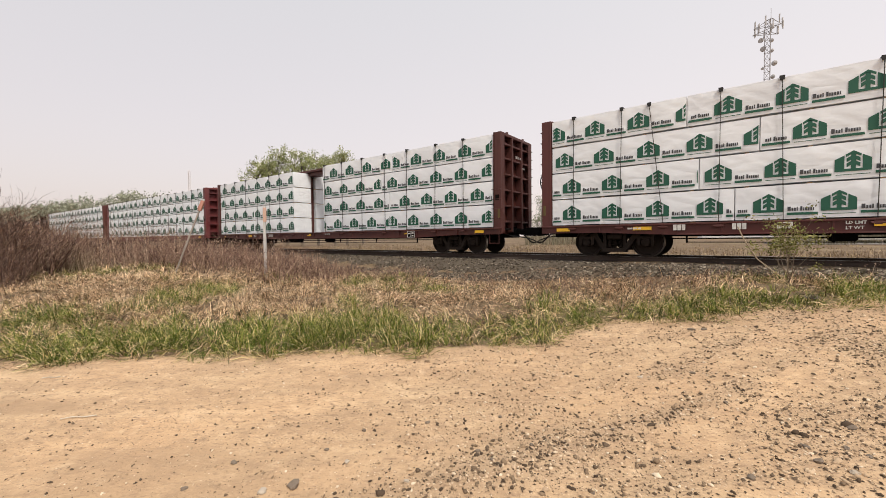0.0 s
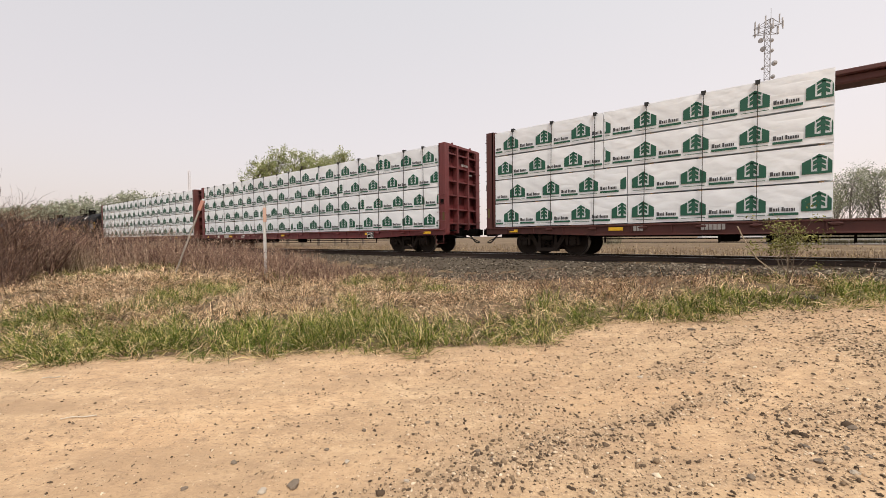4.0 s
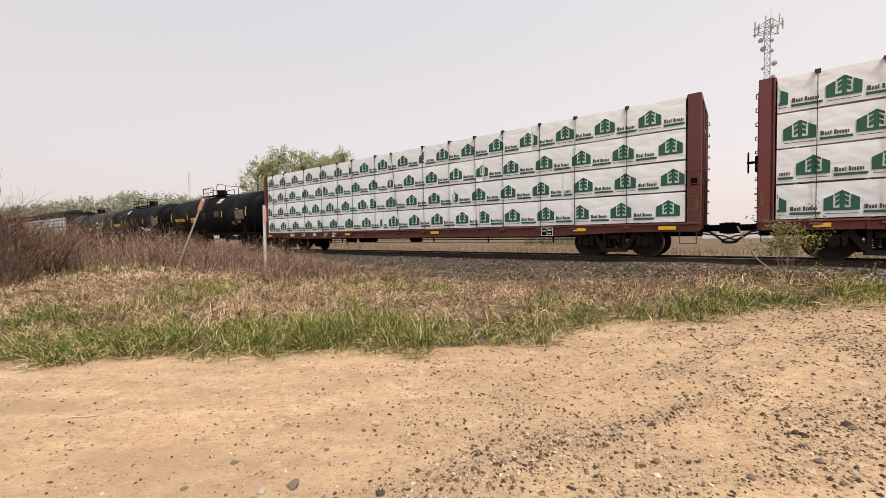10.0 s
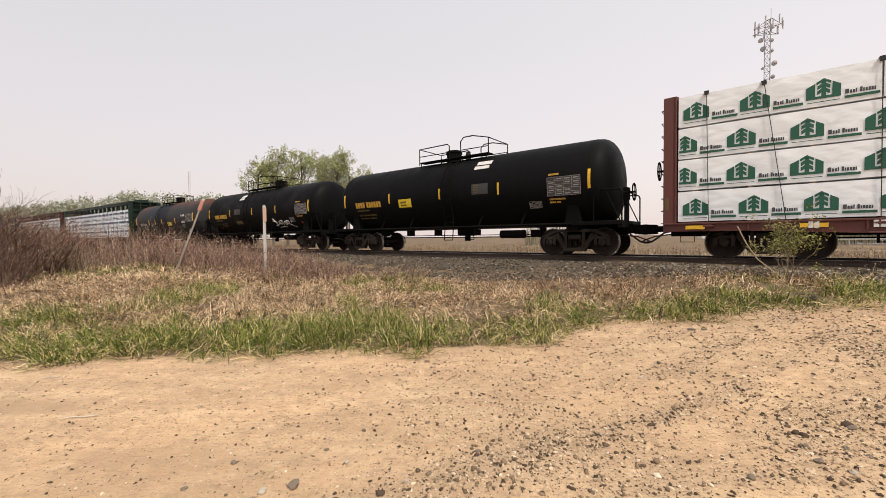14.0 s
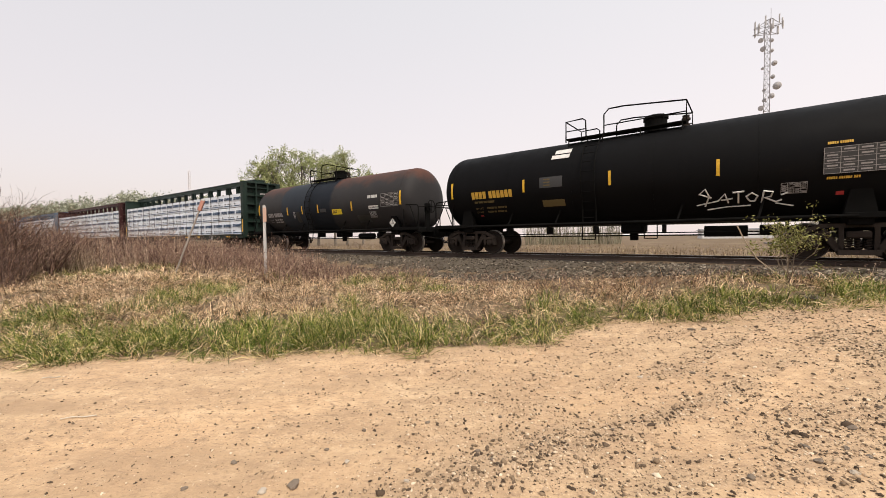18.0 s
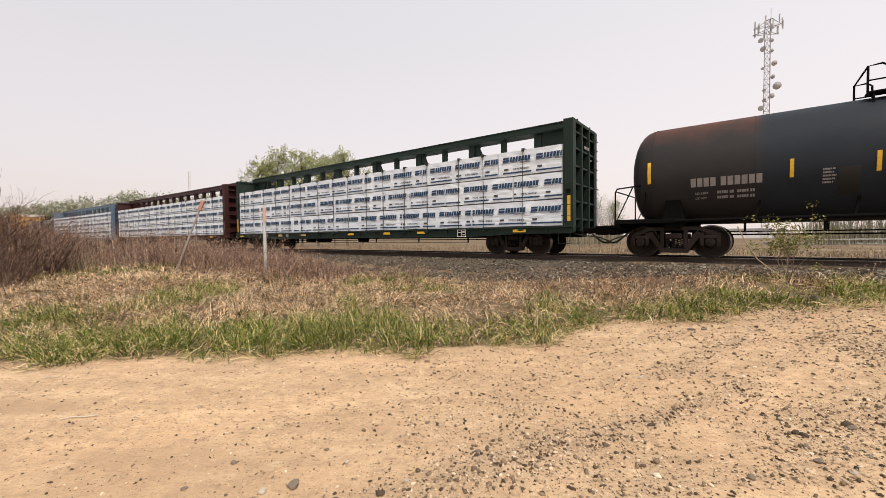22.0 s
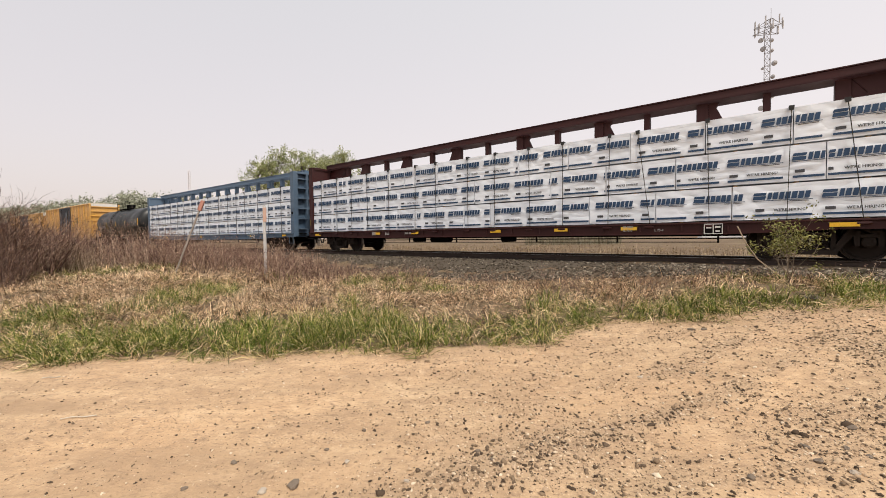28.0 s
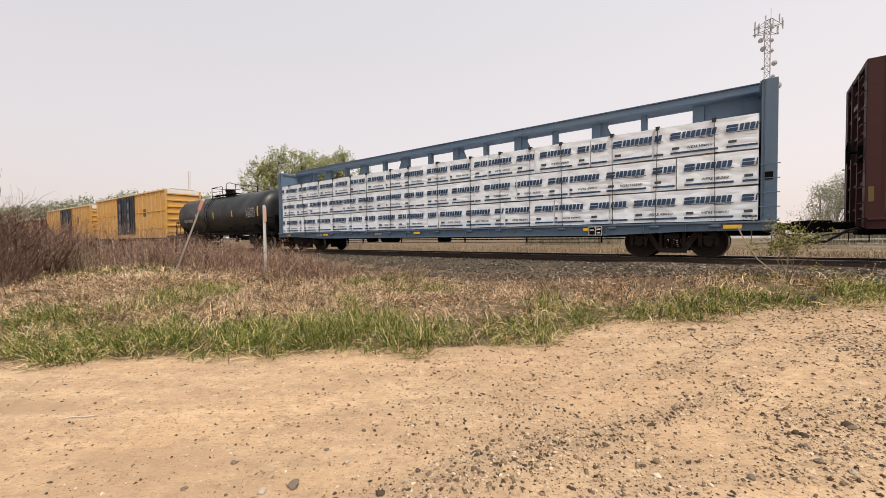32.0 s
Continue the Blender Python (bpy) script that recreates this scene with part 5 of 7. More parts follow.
M_GROUND = mat("ground", (0.3, 0.22, 0.14), 0.95)
n_ = M_GROUND.node_tree.nodes
at_ = n_.new("ShaderNodeAttribute")
at_.attribute_name = "road"
na, nb, nc = noise_tex(M_GROUND, 0.5, 6), noise_tex(M_GROUND, 7, 8, 0.62), noise_tex(M_GROUND, 60, 6, 0.65)
ne = noise_tex(M_GROUND, 1.5, 7, 0.68, stretch=(0.45, 1.5, 1.0))
ng = noise_tex(M_GROUND, 22, 5, 0.6, stretch=(0.6, 1.4, 1.0))
la_ = n_.new("ShaderNodeAttribute")
la_.attribute_name = "lane"
sand = mix(M_GROUND, ramp(M_GROUND, na, [(0.35, (0, 0, 0)), (0.65, (1, 1, 1))]), (0.535, 0.350, 0.198), (0.530, 0.378, 0.226))
sand = mix(M_GROUND, ramp(M_GROUND, ne, [(0.44, (0.0, 0.0, 0.0)), (0.62, (0.85, 0.85, 0.85))]), sand, (0.405, 0.268, 0.155))
sand = mix(M_GROUND, ramp(M_GROUND, ne, [(0.30, (0.6, 0.6, 0.6)), (0.44, (0.0, 0.0, 0.0))]), sand, (0.620, 0.448, 0.276))
sand = mix(M_GROUND, _calc(M_GROUND, "MULTIPLY", la_.outputs["Fac"], 0.60), sand, (0.375, 0.270, 0.172))
sand = mix(M_GROUND, ramp(M_GROUND, nb, [(0.50, (0, 0, 0)), (0.68, (0.75, 0.75, 0.75))]), sand, (0.360, 0.242, 0.144))
sand = mix(M_GROUND, ramp(M_GROUND, nb, [(0.30, (0.7, 0.7, 0.7)), (0.44, (0, 0, 0))]), sand, (0.640, 0.465, 0.295))
sand = mix(M_GROUND, ramp(M_GROUND, ng, [(0.56, (0, 0, 0)), (0.66, (0.75, 0.75, 0.75))]), sand, (0.270, 0.178, 0.110))
sand = mix(M_GROUND, ramp(M_GROUND, nc, [(0.58, (0, 0, 0)), (0.66, (0.85, 0.85, 0.85))]), sand, (0.190, 0.132, 0.086))
sand = mix(M_GROUND, ramp(M_GROUND, nc, [(0.32, (0.7, 0.7, 0.7)), (0.42, (0, 0, 0))]), sand, (0.680, 0.520, 0.345))
nf = noise_tex(M_GROUND, 0.16, 5, 0.6)
# uneven browner patches in the sand, strongest towards -x
pt_ = n_.new("ShaderNodeAttribute")
pt_.attribute_name = "brown_patches"
sand = mix(M_GROUND, _calc(M_GROUND, "MULTIPLY", pt_.outputs["Fac"], 0.75), sand, mix(M_GROUND, nb, (0.42, 0.282, 0.165), (0.29, 0.190, 0.112)))
soil = mix(M_GROUND, nb, (0.068, 0.043, 0.021), (0.180, 0.116, 0.060))
soil = mix(M_GROUND, ramp(M_GROUND, nf, [(0.50, (0, 0, 0)), (0.62, (0.55, 0.55, 0.55))]), soil, mix(M_GROUND, nb, (0.150, 0.112, 0.058), (0.320, 0.240, 0.135)))
edge = _calc(M_GROUND, "ADD", at_.outputs["Fac"], _calc(M_GROUND, "MULTIPLY_ADD", nb, 0.5, -0.25))
wire(M_GROUND, mix(M_GROUND, ramp(M_GROUND, edge, [(0.45, (0, 0, 0)), (0.58, (1, 1, 1))]), soil, sand), "Base Color")
bump(M_GROUND, _calc(M_GROUND, "MULTIPLY_ADD", nc, 0.30, _calc(M_GROUND, "MULTIPLY_ADD", ng, 0.5, nb)), 0.7, 0.022)


def spread(lo, hi, step, reach, n):
    """Grid lines: even from lo to hi, then wider and wider out to the horizon."""
    mid = np.arange(lo, hi, step)
    out = step * (np.exp(np.linspace(0, 1, n + 1)[1:] * math.log(reach / step)) - 0.0) + step * np.arange(1, n + 1)
    return np.concatenate([(lo - out)[::-1], mid, mid[-1] + out])


def road_relief(x, y):
    """Wheel ruts and trodden unevenness of the road."""
    u, v = lane_axes(x, y)
    rut = lambda c, w: np.exp(-((v - c) / w) ** 2)
    z = 0.016 * rut(1.93, 0.13) - 0.014 * rut(1.55, 0.18) - 0.012 * rut(2.25, 0.14) + 0.010 * rut(2.55, 0.15) - 0.014 * rut(3.45, 0.25) + 0.012 * rut(3.9, 0.2)
    z = z + 0.026 * (rough_field(x, y, 0.75, 1) - 0.5) + 0.015 * (rough_field(0.894 * x + 0.447 * y, 2.2 * v, 0.30, 2) - 0.5) + 0.008 * (lumps(x, y, 0.07, 4) - 0.5)
    return z * sstep(0.3, -0.2, y - road_edge(x)) * sstep(-9, -6, x) * sstep(11, 8, x)


def surface_z(x, y):
    return ground_z(x, y) + road_relief(x, y)


_gx, _gy = spread(-6.5, 8.0, 0.044, 2200, 75), spread(1.4, 6.6, 0.034, 2200, 100)
_X, _Y = np.meshgrid(_gx, _gy, indexing="xy")
_Z = surface_z(_X, _Y)
_i = np.arange(_X.size).reshape(_X.shape)
_F = np.stack([_i[:-1, :-1].ravel(), _i[:-1, 1:].ravel(), _i[1:, 1:].ravel(), _i[1:, :-1].ravel()], 1)
me_ = sheet_mesh("ground", np.stack([_X.ravel(), _Y.ravel(), _Z.ravel()], 1), _F, M_GROUND, True)
_att = me_.attributes.new("road", "FLOAT", "POINT")
_att.data.foreach_set("value", np.clip(0.5 + (road_edge(_X) + 0.20 - _Y) * 0.8, 0, 1).ravel().astype(np.float32))
_att = me_.attributes.new("lane", "FLOAT", "POINT")
_att.data.foreach_set("value", np.clip(road_density(_X, _Y) * 1.1, 0, 1).ravel().astype(np.float32))
_att = me_.attributes.new("brown_patches", "FLOAT", "POINT")
_att.data.foreach_set("value", (sstep(0.44, 0.70, rough_field(_X * 0.45, _Y * 1.5, 0.8, 31)) * (0.35 + 0.65 * sstep(0.0, -3.5, _X))).ravel().astype(np.float32))
tagged(new("ground", me_), "sandy gravel road, dry verge and open field", "ground", kind="structure")

# ballast bed and rails
M_BALLAST = mat("crushed_stone", (0.2, 0.19, 0.18), 0.9)
_b1, _b2 = noise_tex(M_BALLAST, 14, 6), noise_tex(M_BALLAST, 1.2, 4)
wire(M_BALLAST, mix(M_BALLAST, _b2, mix(M_BALLAST, _b1, (0.040, 0.032, 0.023), (0.135, 0.110, 0.080)), mix(M_BALLAST, _b1, (0.045, 0.035, 0.024), (0.13, 0.104, 0.074))), "Base Color")
bump(M_BALLAST, _b1, 0.9, 0.04)
M_RAILSIDE = paint("rusted_rail_steel", (0.055, 0.037, 0.028), wear=0.5, rough=0.8)


def swept(name, outline, s0, s1, step, material, centre=0.0):
    """An outline of (p, z) pairs drawn out along the track."""
    n, vs, fs = len(outline), [], []
    ss = np.arange(s0, s1 + step, step)
    for s in ss:
        for p, z in outline:
            vs.append(tuple(beside(s, p + centre, z)))
    for i in range(len(ss) - 1):
        for k in range(n):
            fs.append((i * n + k, i * n + (k + 1) % n, (i + 1) * n + (k + 1) % n, (i + 1) * n + k))
    return Shape().add(vs, fs).mesh(name, material)


zb = RAIL - 0.20
tagged(new("ballast", swept("ballast", [(-4.6, zb - 1.5), (-4.3, zb - 1.28), (-1.75, zb), (1.75, zb), (4.3, zb - 1.28), (4.6, zb - 1.5)], -330, 260, 5, M_BALLAST)), "grey crushed-stone track bed with sloping shoulders", "ballast", kind="structure")
for sg in (-1, 1):
    prof = [(-0.07, -0.17), (-0.07, -0.155), (-0.012, -0.13), (-0.01, -0.045), (-0.036, -0.035), (-0.036, -0.004), (0.036, -0.004), (0.036, -0.035), (0.01, -0.045), (0.012, -0.13), (0.07, -0.155), (0.07, -0.17)]
    ra = tagged(new("rail", swept("rail", [(a, RAIL + b) for a, b in prof], -330, 260, 4, M_RAILSIDE, sg * 0.755)), "rusted steel rail with a polished running surface", "rail", "rails of the track", "structure")
    part("railhead", swept("railhead", [(-0.033, RAIL - 0.004), (-0.028, RAIL), (0.028, RAIL), (0.033, RAIL - 0.004)], -330, 260, 4, P_RAIL, sg * 0.755), None, ra, "polished running surface")


# ---- growth ----
def leaf_material(name, stops, rough=0.7):
    """Plant colours, varied blade by blade."""
    m = mat(name, stops[0][1], rough)
    g = m.node_tree.nodes.new("ShaderNodeNewGeometry")
    wire(m, ramp(m, g.outputs["Random Per Island"], stops), "Base Color")
    m.node_tree.nodes["Principled BSDF"].inputs["Specular IOR Level"].default_value = 0.25
    return m


M_GREEN = leaf_material("green_grass", [(0.0, (0.018, 0.030, 0.004)), (0.25, (0.058, 0.088, 0.010)), (0.55, (0.125, 0.160, 0.018)), (0.76, (0.23, 0.250, 0.040)), (0.87, (0.50, 0.42, 0.15)), (1.0, (0.90, 0.70, 0.40))])
M_STRAW = leaf_material("dry_straw", [(0.0, (0.030, 0.020, 0.012)), (0.32, (0.085, 0.052, 0.028)), (0.48, (0.29, 0.178, 0.094)), (0.64, (0.61, 0.405, 0.230)), (0.84, (0.86, 0.63, 0.40)), (0.95, (0.94, 0.76, 0.52)), (1.0, (0.14, 0.17, 0.035))])
M_TWIG = leaf_material("brown_twigs", [(0.0, (0.048, 0.027, 0.021)), (0.30, (0.117, 0.064, 0.048)), (0.58, (0.204, 0.117, 0.084)), (0.78, (0.322, 0.204, 0.144)), (0.9, (0.487, 0.348, 0.244)), (1.0, (0.679, 0.522, 0.374))])
M_DARKTWIG = leaf_material("dark_red_twigs", [(0.0, (0.048, 0.030, 0.024)), (0.5, (0.115, 0.068, 0.052)), (0.85, (0.22, 0.135, 0.100)), (1.0, (0.50, 0.34, 0.24))])
M_FIELD = leaf_material("field_grass", [(0.0, (0.135, 0.101, 0.047)), (0.45, (0.270, 0.200, 0.104)), (0.75, (0.414, 0.310, 0.171)), (1.0, (0.558, 0.432, 0.261))])
M_REED = leaf_material("pale_reeds", [(0.0, (0.10, 0.070, 0.044)), (0.4, (0.20, 0.142, 0.090)), (0.75, (0.28, 0.205, 0.132)), (1.0, (0.40, 0.31, 0.21))])
M_LEAF = leaf_material("spring_leaves", [(0.0, (0.16, 0.185, 0.065)), (0.5, (0.28, 0.31, 0.125)), (1.0, (0.44, 0.45, 0.22))])
# haze is painted into these far leaves: pale tones, close together
M_FARLEAF = leaf_material("haze_painted_far_leaves", [(0.0, (0.235, 0.250, 0.180)), (0.5, (0.265, 0.278, 0.200)), (1.0, (0.30, 0.308, 0.228))])
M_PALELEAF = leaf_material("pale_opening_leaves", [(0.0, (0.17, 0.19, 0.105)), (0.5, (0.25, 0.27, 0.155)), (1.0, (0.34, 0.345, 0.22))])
M_BARK = leaf_material("grey_bark", [(0.0, (0.10, 0.085, 0.07)), (1.0, (0.20, 0.17, 0.145))])
M_PALEBARK = leaf_material("pale_bare_wood", [(0.0, (0.30, 0.24, 0.17)), (1.0, (0.42, 0.34, 0.25))])


def ribbons(xy, z, az, length, e0, e1, curl, width, rs, seg=4):
    """Bent tapering blades: they set out at the angle e0 above the ground, end at e1, and turn aside by curl."""
    n = len(xy)
    p = np.concatenate([xy, z[:, None] - 0.008], 1)
    twist = rs.randn(n) * 0.5
    rows = []
    for k in range(seg + 1):
        t = k / seg
        a = az + curl * t
        if k:
            e = e0 + (e1 - e0) * (t - 0.5 / seg)
            p = p + np.stack([np.cos(e) * np.cos(a), np.cos(e) * np.sin(a), np.sin(e)], 1) * (length / seg)[:, None]
            p[:, 2] = np.maximum(p[:, 2], z + 0.006)
        s = np.stack([-np.sin(a) * np.cos(twist), np.cos(a) * np.cos(twist), np.sin(twist)], 1) * (width * 0.5 * (1 - 0.45 * t))[:, None]
        if k < seg:
            rows += [p - s, p + s]
        else:
            rows.append(p)
    m = 2 * seg + 1
    v = np.stack(rows, 1).reshape(-1, 3)
    k = np.arange(n)[:, None] * m
    f = []
    for i in range(seg - 1):
        f += [k + [2 * i, 2 * i + 1, 2 * i + 3], k + [2 * i, 2 * i + 3, 2 * i + 2]]
    f.append(k + [2 * seg - 2, 2 * seg - 1, 2 * seg])
    return v, np.concatenate(f, 0)


def uneven(rs, n, x0, x1, y0, y1, keep):
    """Single places inside a rectangle, thinned by keep(x, y), a chance from 0 to 1."""
    q = np.stack([x0 + (x1 - x0) * rs.rand(n), y0 + (y1 - y0) * rs.rand(n)], 1)
    return q[rs.rand(n) < keep(q[:, 0], q[:, 1])]


def between(rs, n, lo, hi, power=1.0):
    return lo + (hi - lo) * rs.rand(n) ** power


def tussocks(name, c, per, radius, tall, lo, hi, wlo, whi, material, seed, label, up=1.35, droop=1.0, seg=4):
    """Tufts that fan out from their middles; tall scales each tuft."""
    rs2 = np.random.RandomState(seed)
    n = len(c) * per
    own = np.repeat(tall * (0.6 + 0.7 * rs2.rand(len(c))), per)
    az = rs2.rand(n) * 6.283
    out = np.abs(rs2.randn(n)) * radius
    xy = np.repeat(c, per, 0) + np.stack([np.cos(az), np.sin(az)], 1) * out[:, None]
    far = np.clip(out / radius, 0, 1.6)
    e0 = up - 0.38 * far + 0.12 * rs2.randn(n)
    v, f = ribbons(xy, ground_z(xy[:, 0], xy[:, 1]), az + 0.5 * rs2.randn(n), between(rs2, n, lo, hi, 1.2) * own, e0, e0 - droop * (0.3 + 1.5 * rs2.rand(n) ** 1.5), rs2.randn(n) * 0.5, between(rs2, n, wlo, whi), rs2, seg)
    return tagged(new(name, sheet_mesh(name, v, f, material)), label, "grass", kind="stuff")


def thatch(name, q, lo, hi, wlo, whi, lift, material, seed, label, comb=0.9):
    """Dead blades that lie matted over one another, combed by wind and snow in changing directions."""
    rs2 = np.random.RandomState(seed)
    n = len(q)
    lay = 6.283 * lumps(q[:, 0], q[:, 1], 0.9, 11) * 1.4
    e0 = lift * (0.15 + rs2.rand(n) ** 1.3 * 0.95)
    v, f = ribbons(q, ground_z(q[:, 0], q[:, 1]) + 0.05 * rs2.rand(n) * rough_field(q[:, 0], q[:, 1], 0.6, 13), lay + comb * rs2.randn(n), between(rs2, n, lo, hi, 1.3), e0, e0 - 0.5 - 1.3 * rs2.rand(n), rs2.randn(n) * 0.9, between(rs2, n, wlo, whi, 1.5), rs2)
    return tagged(new(name, sheet_mesh(name, v, f, material)), label, "grass", kind="stuff")


def weeds(name, q, tall, lo, hi, width, twigs, flecks, material, seed, label, category="brush", lean=0.35, thin=1.2):
    """Dead stalks with short side twigs and shrivelled seed heads."""
    rs2 = np.random.RandomState(seed)
    n = len(q)
    z = ground_z(q[:, 0], q[:, 1])
    ln = between(rs2, n, lo, hi, thin) * tall
    az = rs2.rand(n) * 6.283
    e0 = 1.5 - lean * np.abs(rs2.randn(n))
    e1 = e0 - 0.9 * rs2.rand(n)
    w = width * (0.6 + 0.8 * rs2.rand(n))
    v, f = ribbons(q, z, az, ln, e0, e1, rs2.randn(n) * 0.3, w, rs2, 2)
    vs, fs, k = [v], [f], len(v)
    em = (e0 + e1) / 2
    axis = np.stack([np.cos(em) * np.cos(az), np.cos(em) * np.sin(az), np.sin(em)], 1)
    foot = np.concatenate([q, z[:, None]], 1)
    for j in range(twigs):
        t = 0.25 + 0.72 * rs2.rand(n) ** 0.8
        a = foot + axis * (ln * t)[:, None]
        b2, el = rs2.rand(n) * 6.283, 0.2 + 0.9 * rs2.rand(n)
        d = np.stack([np.cos(el) * np.cos(b2), np.cos(el) * np.sin(b2), np.sin(el)], 1) * (np.minimum(ln, 0.9) * (0.08 + 0.26 * rs2.rand(n)) * (1.3 - t))[:, None]
        s = np.stack([np.sin(b2), -np.cos(b2), np.zeros(n)], 1) * (w * 0.35)[:, None]
        vs.append(np.stack([a - s, a + s, a + d], 1).reshape(-1, 3))
        fs.append(np.arange(n * 3).reshape(-1, 3) + k)
        k += n * 3
        if j < flecks:
            c = a + d * (0.7 + 0.4 * rs2.rand(n))[:, None]
            r1, r2 = rs2.randn(n, 3) * (w * 1.1)[:, None], rs2.randn(n, 3) * (w * 1.1)[:, None]
            vs.append(np.stack([c - r1, c + r2, c + r1], 1).reshape(-1, 3))
            fs.append(np.arange(n * 3).reshape(-1, 3) + k)
            k += n * 3
    return tagged(new(name, sheet_mesh(name, np.concatenate(vs), np.concatenate(fs), material)), label, category, kind="stuff")


def grow(name, xy, hlo, hhi, lean_lo, lean_hi, wlo, whi, material, seed, label, category, droop=0.45):
    """Upright stems of far growth."""
    rs2 = np.random.RandomState(seed)
    n = len(xy)
    h = between(rs2, n, hlo, hhi, 1.4)
    e0 = 1.5 - between(rs2, n, lean_lo, lean_hi) * 0.7
    v, f = ribbons(xy, ground_z(xy[:, 0], xy[:, 1]), rs2.rand(n) * 6.283, h, e0, e0 - droop * 1.2 * rs2.rand(n), rs2.randn(n) * 0.3, between(rs2, n, wlo, whi), rs2, 3)
    return tagged(new(name, sheet_mesh(name, v, f, material)), label, category, kind="stuff")


def tufted(rs, n, per, spread, x0, x1, y0, y1, keep):
    """Places in tufts inside a rectangle, thinned by keep(x, y), a chance from 0 to 1."""
    c = uneven(rs, n, x0, x1, y0, y1, keep)
    p = np.repeat(c, per, 0)
    return p + rs.randn(len(p), 2) * spread * (0.5 + rs.rand(len(p), 1))


def off_road(x, y):
    return y - road_edge(x) - 0.10 * np.sin(x * 3.1) - 0.07 * np.sin(x * 7.3 + 1) - 0.16 * (lumps(x, y, 0.3, 21) - 0.5)


rs = np.random.RandomState(7)


def bank(x, y):
    """How far the grass verge is taken: 1 on it, 0 on the track bed."""
    s, p = to_track(x, y)
    return sstep(4.2, 5.4, p)


def in_view(x, y):
    return np.where(np.abs(x) < 1.22 * y + 0.8, 1.0, 0.0)


def fringe(x):
    """How deep the green fringe is."""
    return np.interp(x, (-9, -4, -1.5, 0.5, 1.8, 3.0, 9), (1.0, 1.15, 1.75, 1.6, 1.35, 0.95, 0.8)) * (0.75 + 0.5 * lumps(x, 0 * x, 0.8, 6))


def lush(x, y):
    """Where the fresh grass is: thick along the road, in islands further in."""
    d = off_road(x, y)
    near = sstep(-0.02, 0.12, d) * sstep(1.20, 0.55, d / fringe(x)) * (np.where(x > 2.0, 0.55, 0.22) + 0.95 * sstep(0.30, 0.62, rough_field(x, y, 0.75, 8)))
    isle = 0.55 * sstep(0.62, 0.74, rough_field(x, y, 1.9, 10)) * sstep(0.9, 1.6, d) * sstep(14, 11, np.hypot(x, y))
    return np.clip(near + isle, 0, 1) * bank(x, y) * in_view(x, y)


# green fringe along the road
g1 = uneven(rs, 11500, -10, 9.5, 4, 13, lush)
tussocks("green_grass", g1, 30, 0.075, (0.55 + 0.85 * rough_field(g1[:, 0], g1[:, 1], 0.8, 8)) * (0.55 + 0.45 * sstep(0, 0.5, off_road(g1[:, 0], g1[:, 1]))) * np.where(g1[:, 0] > 2.4, 0.66, 1.0), 0.10, 0.42, 0.004, 0.0085, M_GREEN, 1, "fresh green grass along the gravel road's edge")
g2 = uneven(rs, 3600, -22, 1, 9, 18, lambda x, y: np.clip(sstep(0.60, 0.70, rough_field(x, y, 2.3, 1)) + np.exp(-((x / y + 0.93) / 0.10) ** 2 - ((y - 13.6) / 1.6) ** 2), 0, 1) * bank(x, y) * in_view(x, y))
tussocks("green_grass", g2, 22, 0.12, np.full(len(g2), 0.9), 0.12, 0.34, 0.007, 0.014, M_GREEN, 2, "green grass islands among dry stalks", seg=3)


def straw_cover(x, y):
    d = off_road(x, y)
    return sstep(0.02, 0.25, d) * (0.22 + 0.78 * sstep(0.45, 1.0, d / fringe(x))) * (0.20 + 0.80 * sstep(0.34, 0.60, rough_field(x, y, 0.9, 4))) * bank(x, y) * in_view(x, y)


# dead grass: matted and curled
d1 = uneven(rs, 150000, -13, 9.5, 4.4, 12, straw_cover)
thatch("dry_grass", d1, 0.08, 0.30, 0.005, 0.0125, 1.35, M_STRAW, 3, "matted straw-coloured dead grass on the verge")
d2 = uneven(rs, 60000, -26, 3, 10.5, 24, lambda x, y: (0.25 + 0.75 * sstep(0.35, 0.6, rough_field(x, y, 1.4, 4))) * bank(x, y) * in_view(x, y) * sstep(24, 16, np.hypot(x, y)))
thatch("dry_grass", d2, 0.18, 0.5, 0.010, 0.022, 1.15, M_STRAW, 4, "matted straw-coloured dead grass below the brush")
# taller bleached tufts that still stand
d4 = uneven(rs, 2600, -13, 9, 4.6, 13, lambda x, y: np.where(off_road(x, y) > 0.25, 0.25 + 0.75 * sstep(0.55, 0.70, rough_field(x, y, 0.7, 15)), 0) * bank(x, y) * in_view(x, y))
tussocks("dry_grass", d4, 20, 0.07, np.where(d4[:, 0] > 2.4, 0.6, 0.95), 0.12, 0.46, 0.0035, 0.008, M_STRAW, 5, "bleached dry tufts standing in the verge", 1.1, 1.7)
# bent blades hanging over the road's edge
g3 = uneven(rs, 60000, -9.5, 9.5, 4, 7.5, lambda x, y: np.where((off_road(x, y) > -0.10) & (off_road(x, y) < 0.20), sstep(0.35, 0.65, rough_field(x, y, 0.5, 17)), 0) * in_view(x, y))
thatch("green_grass", g3[::2], 0.10, 0.32, 0.004, 0.008, 0.9, M_GREEN, 31, "bent green blades hanging over the road's edge", 1.6)
thatch("dry_grass", g3[1::2], 0.10, 0.34, 0.004, 0.009, 0.8, M_STRAW, 32, "bent straw blades lying over the road's edge", 1.6)
d3 = uneven(rs, 900, -8, 9, 4, 7, lambda x, y: np.where((off_road(x, y) < -0.05) & (off_road(x, y) > -0.5), 0.30 * sstep(0.5, 0.7, rough_field(x, y, 0.6, 19)), 0))
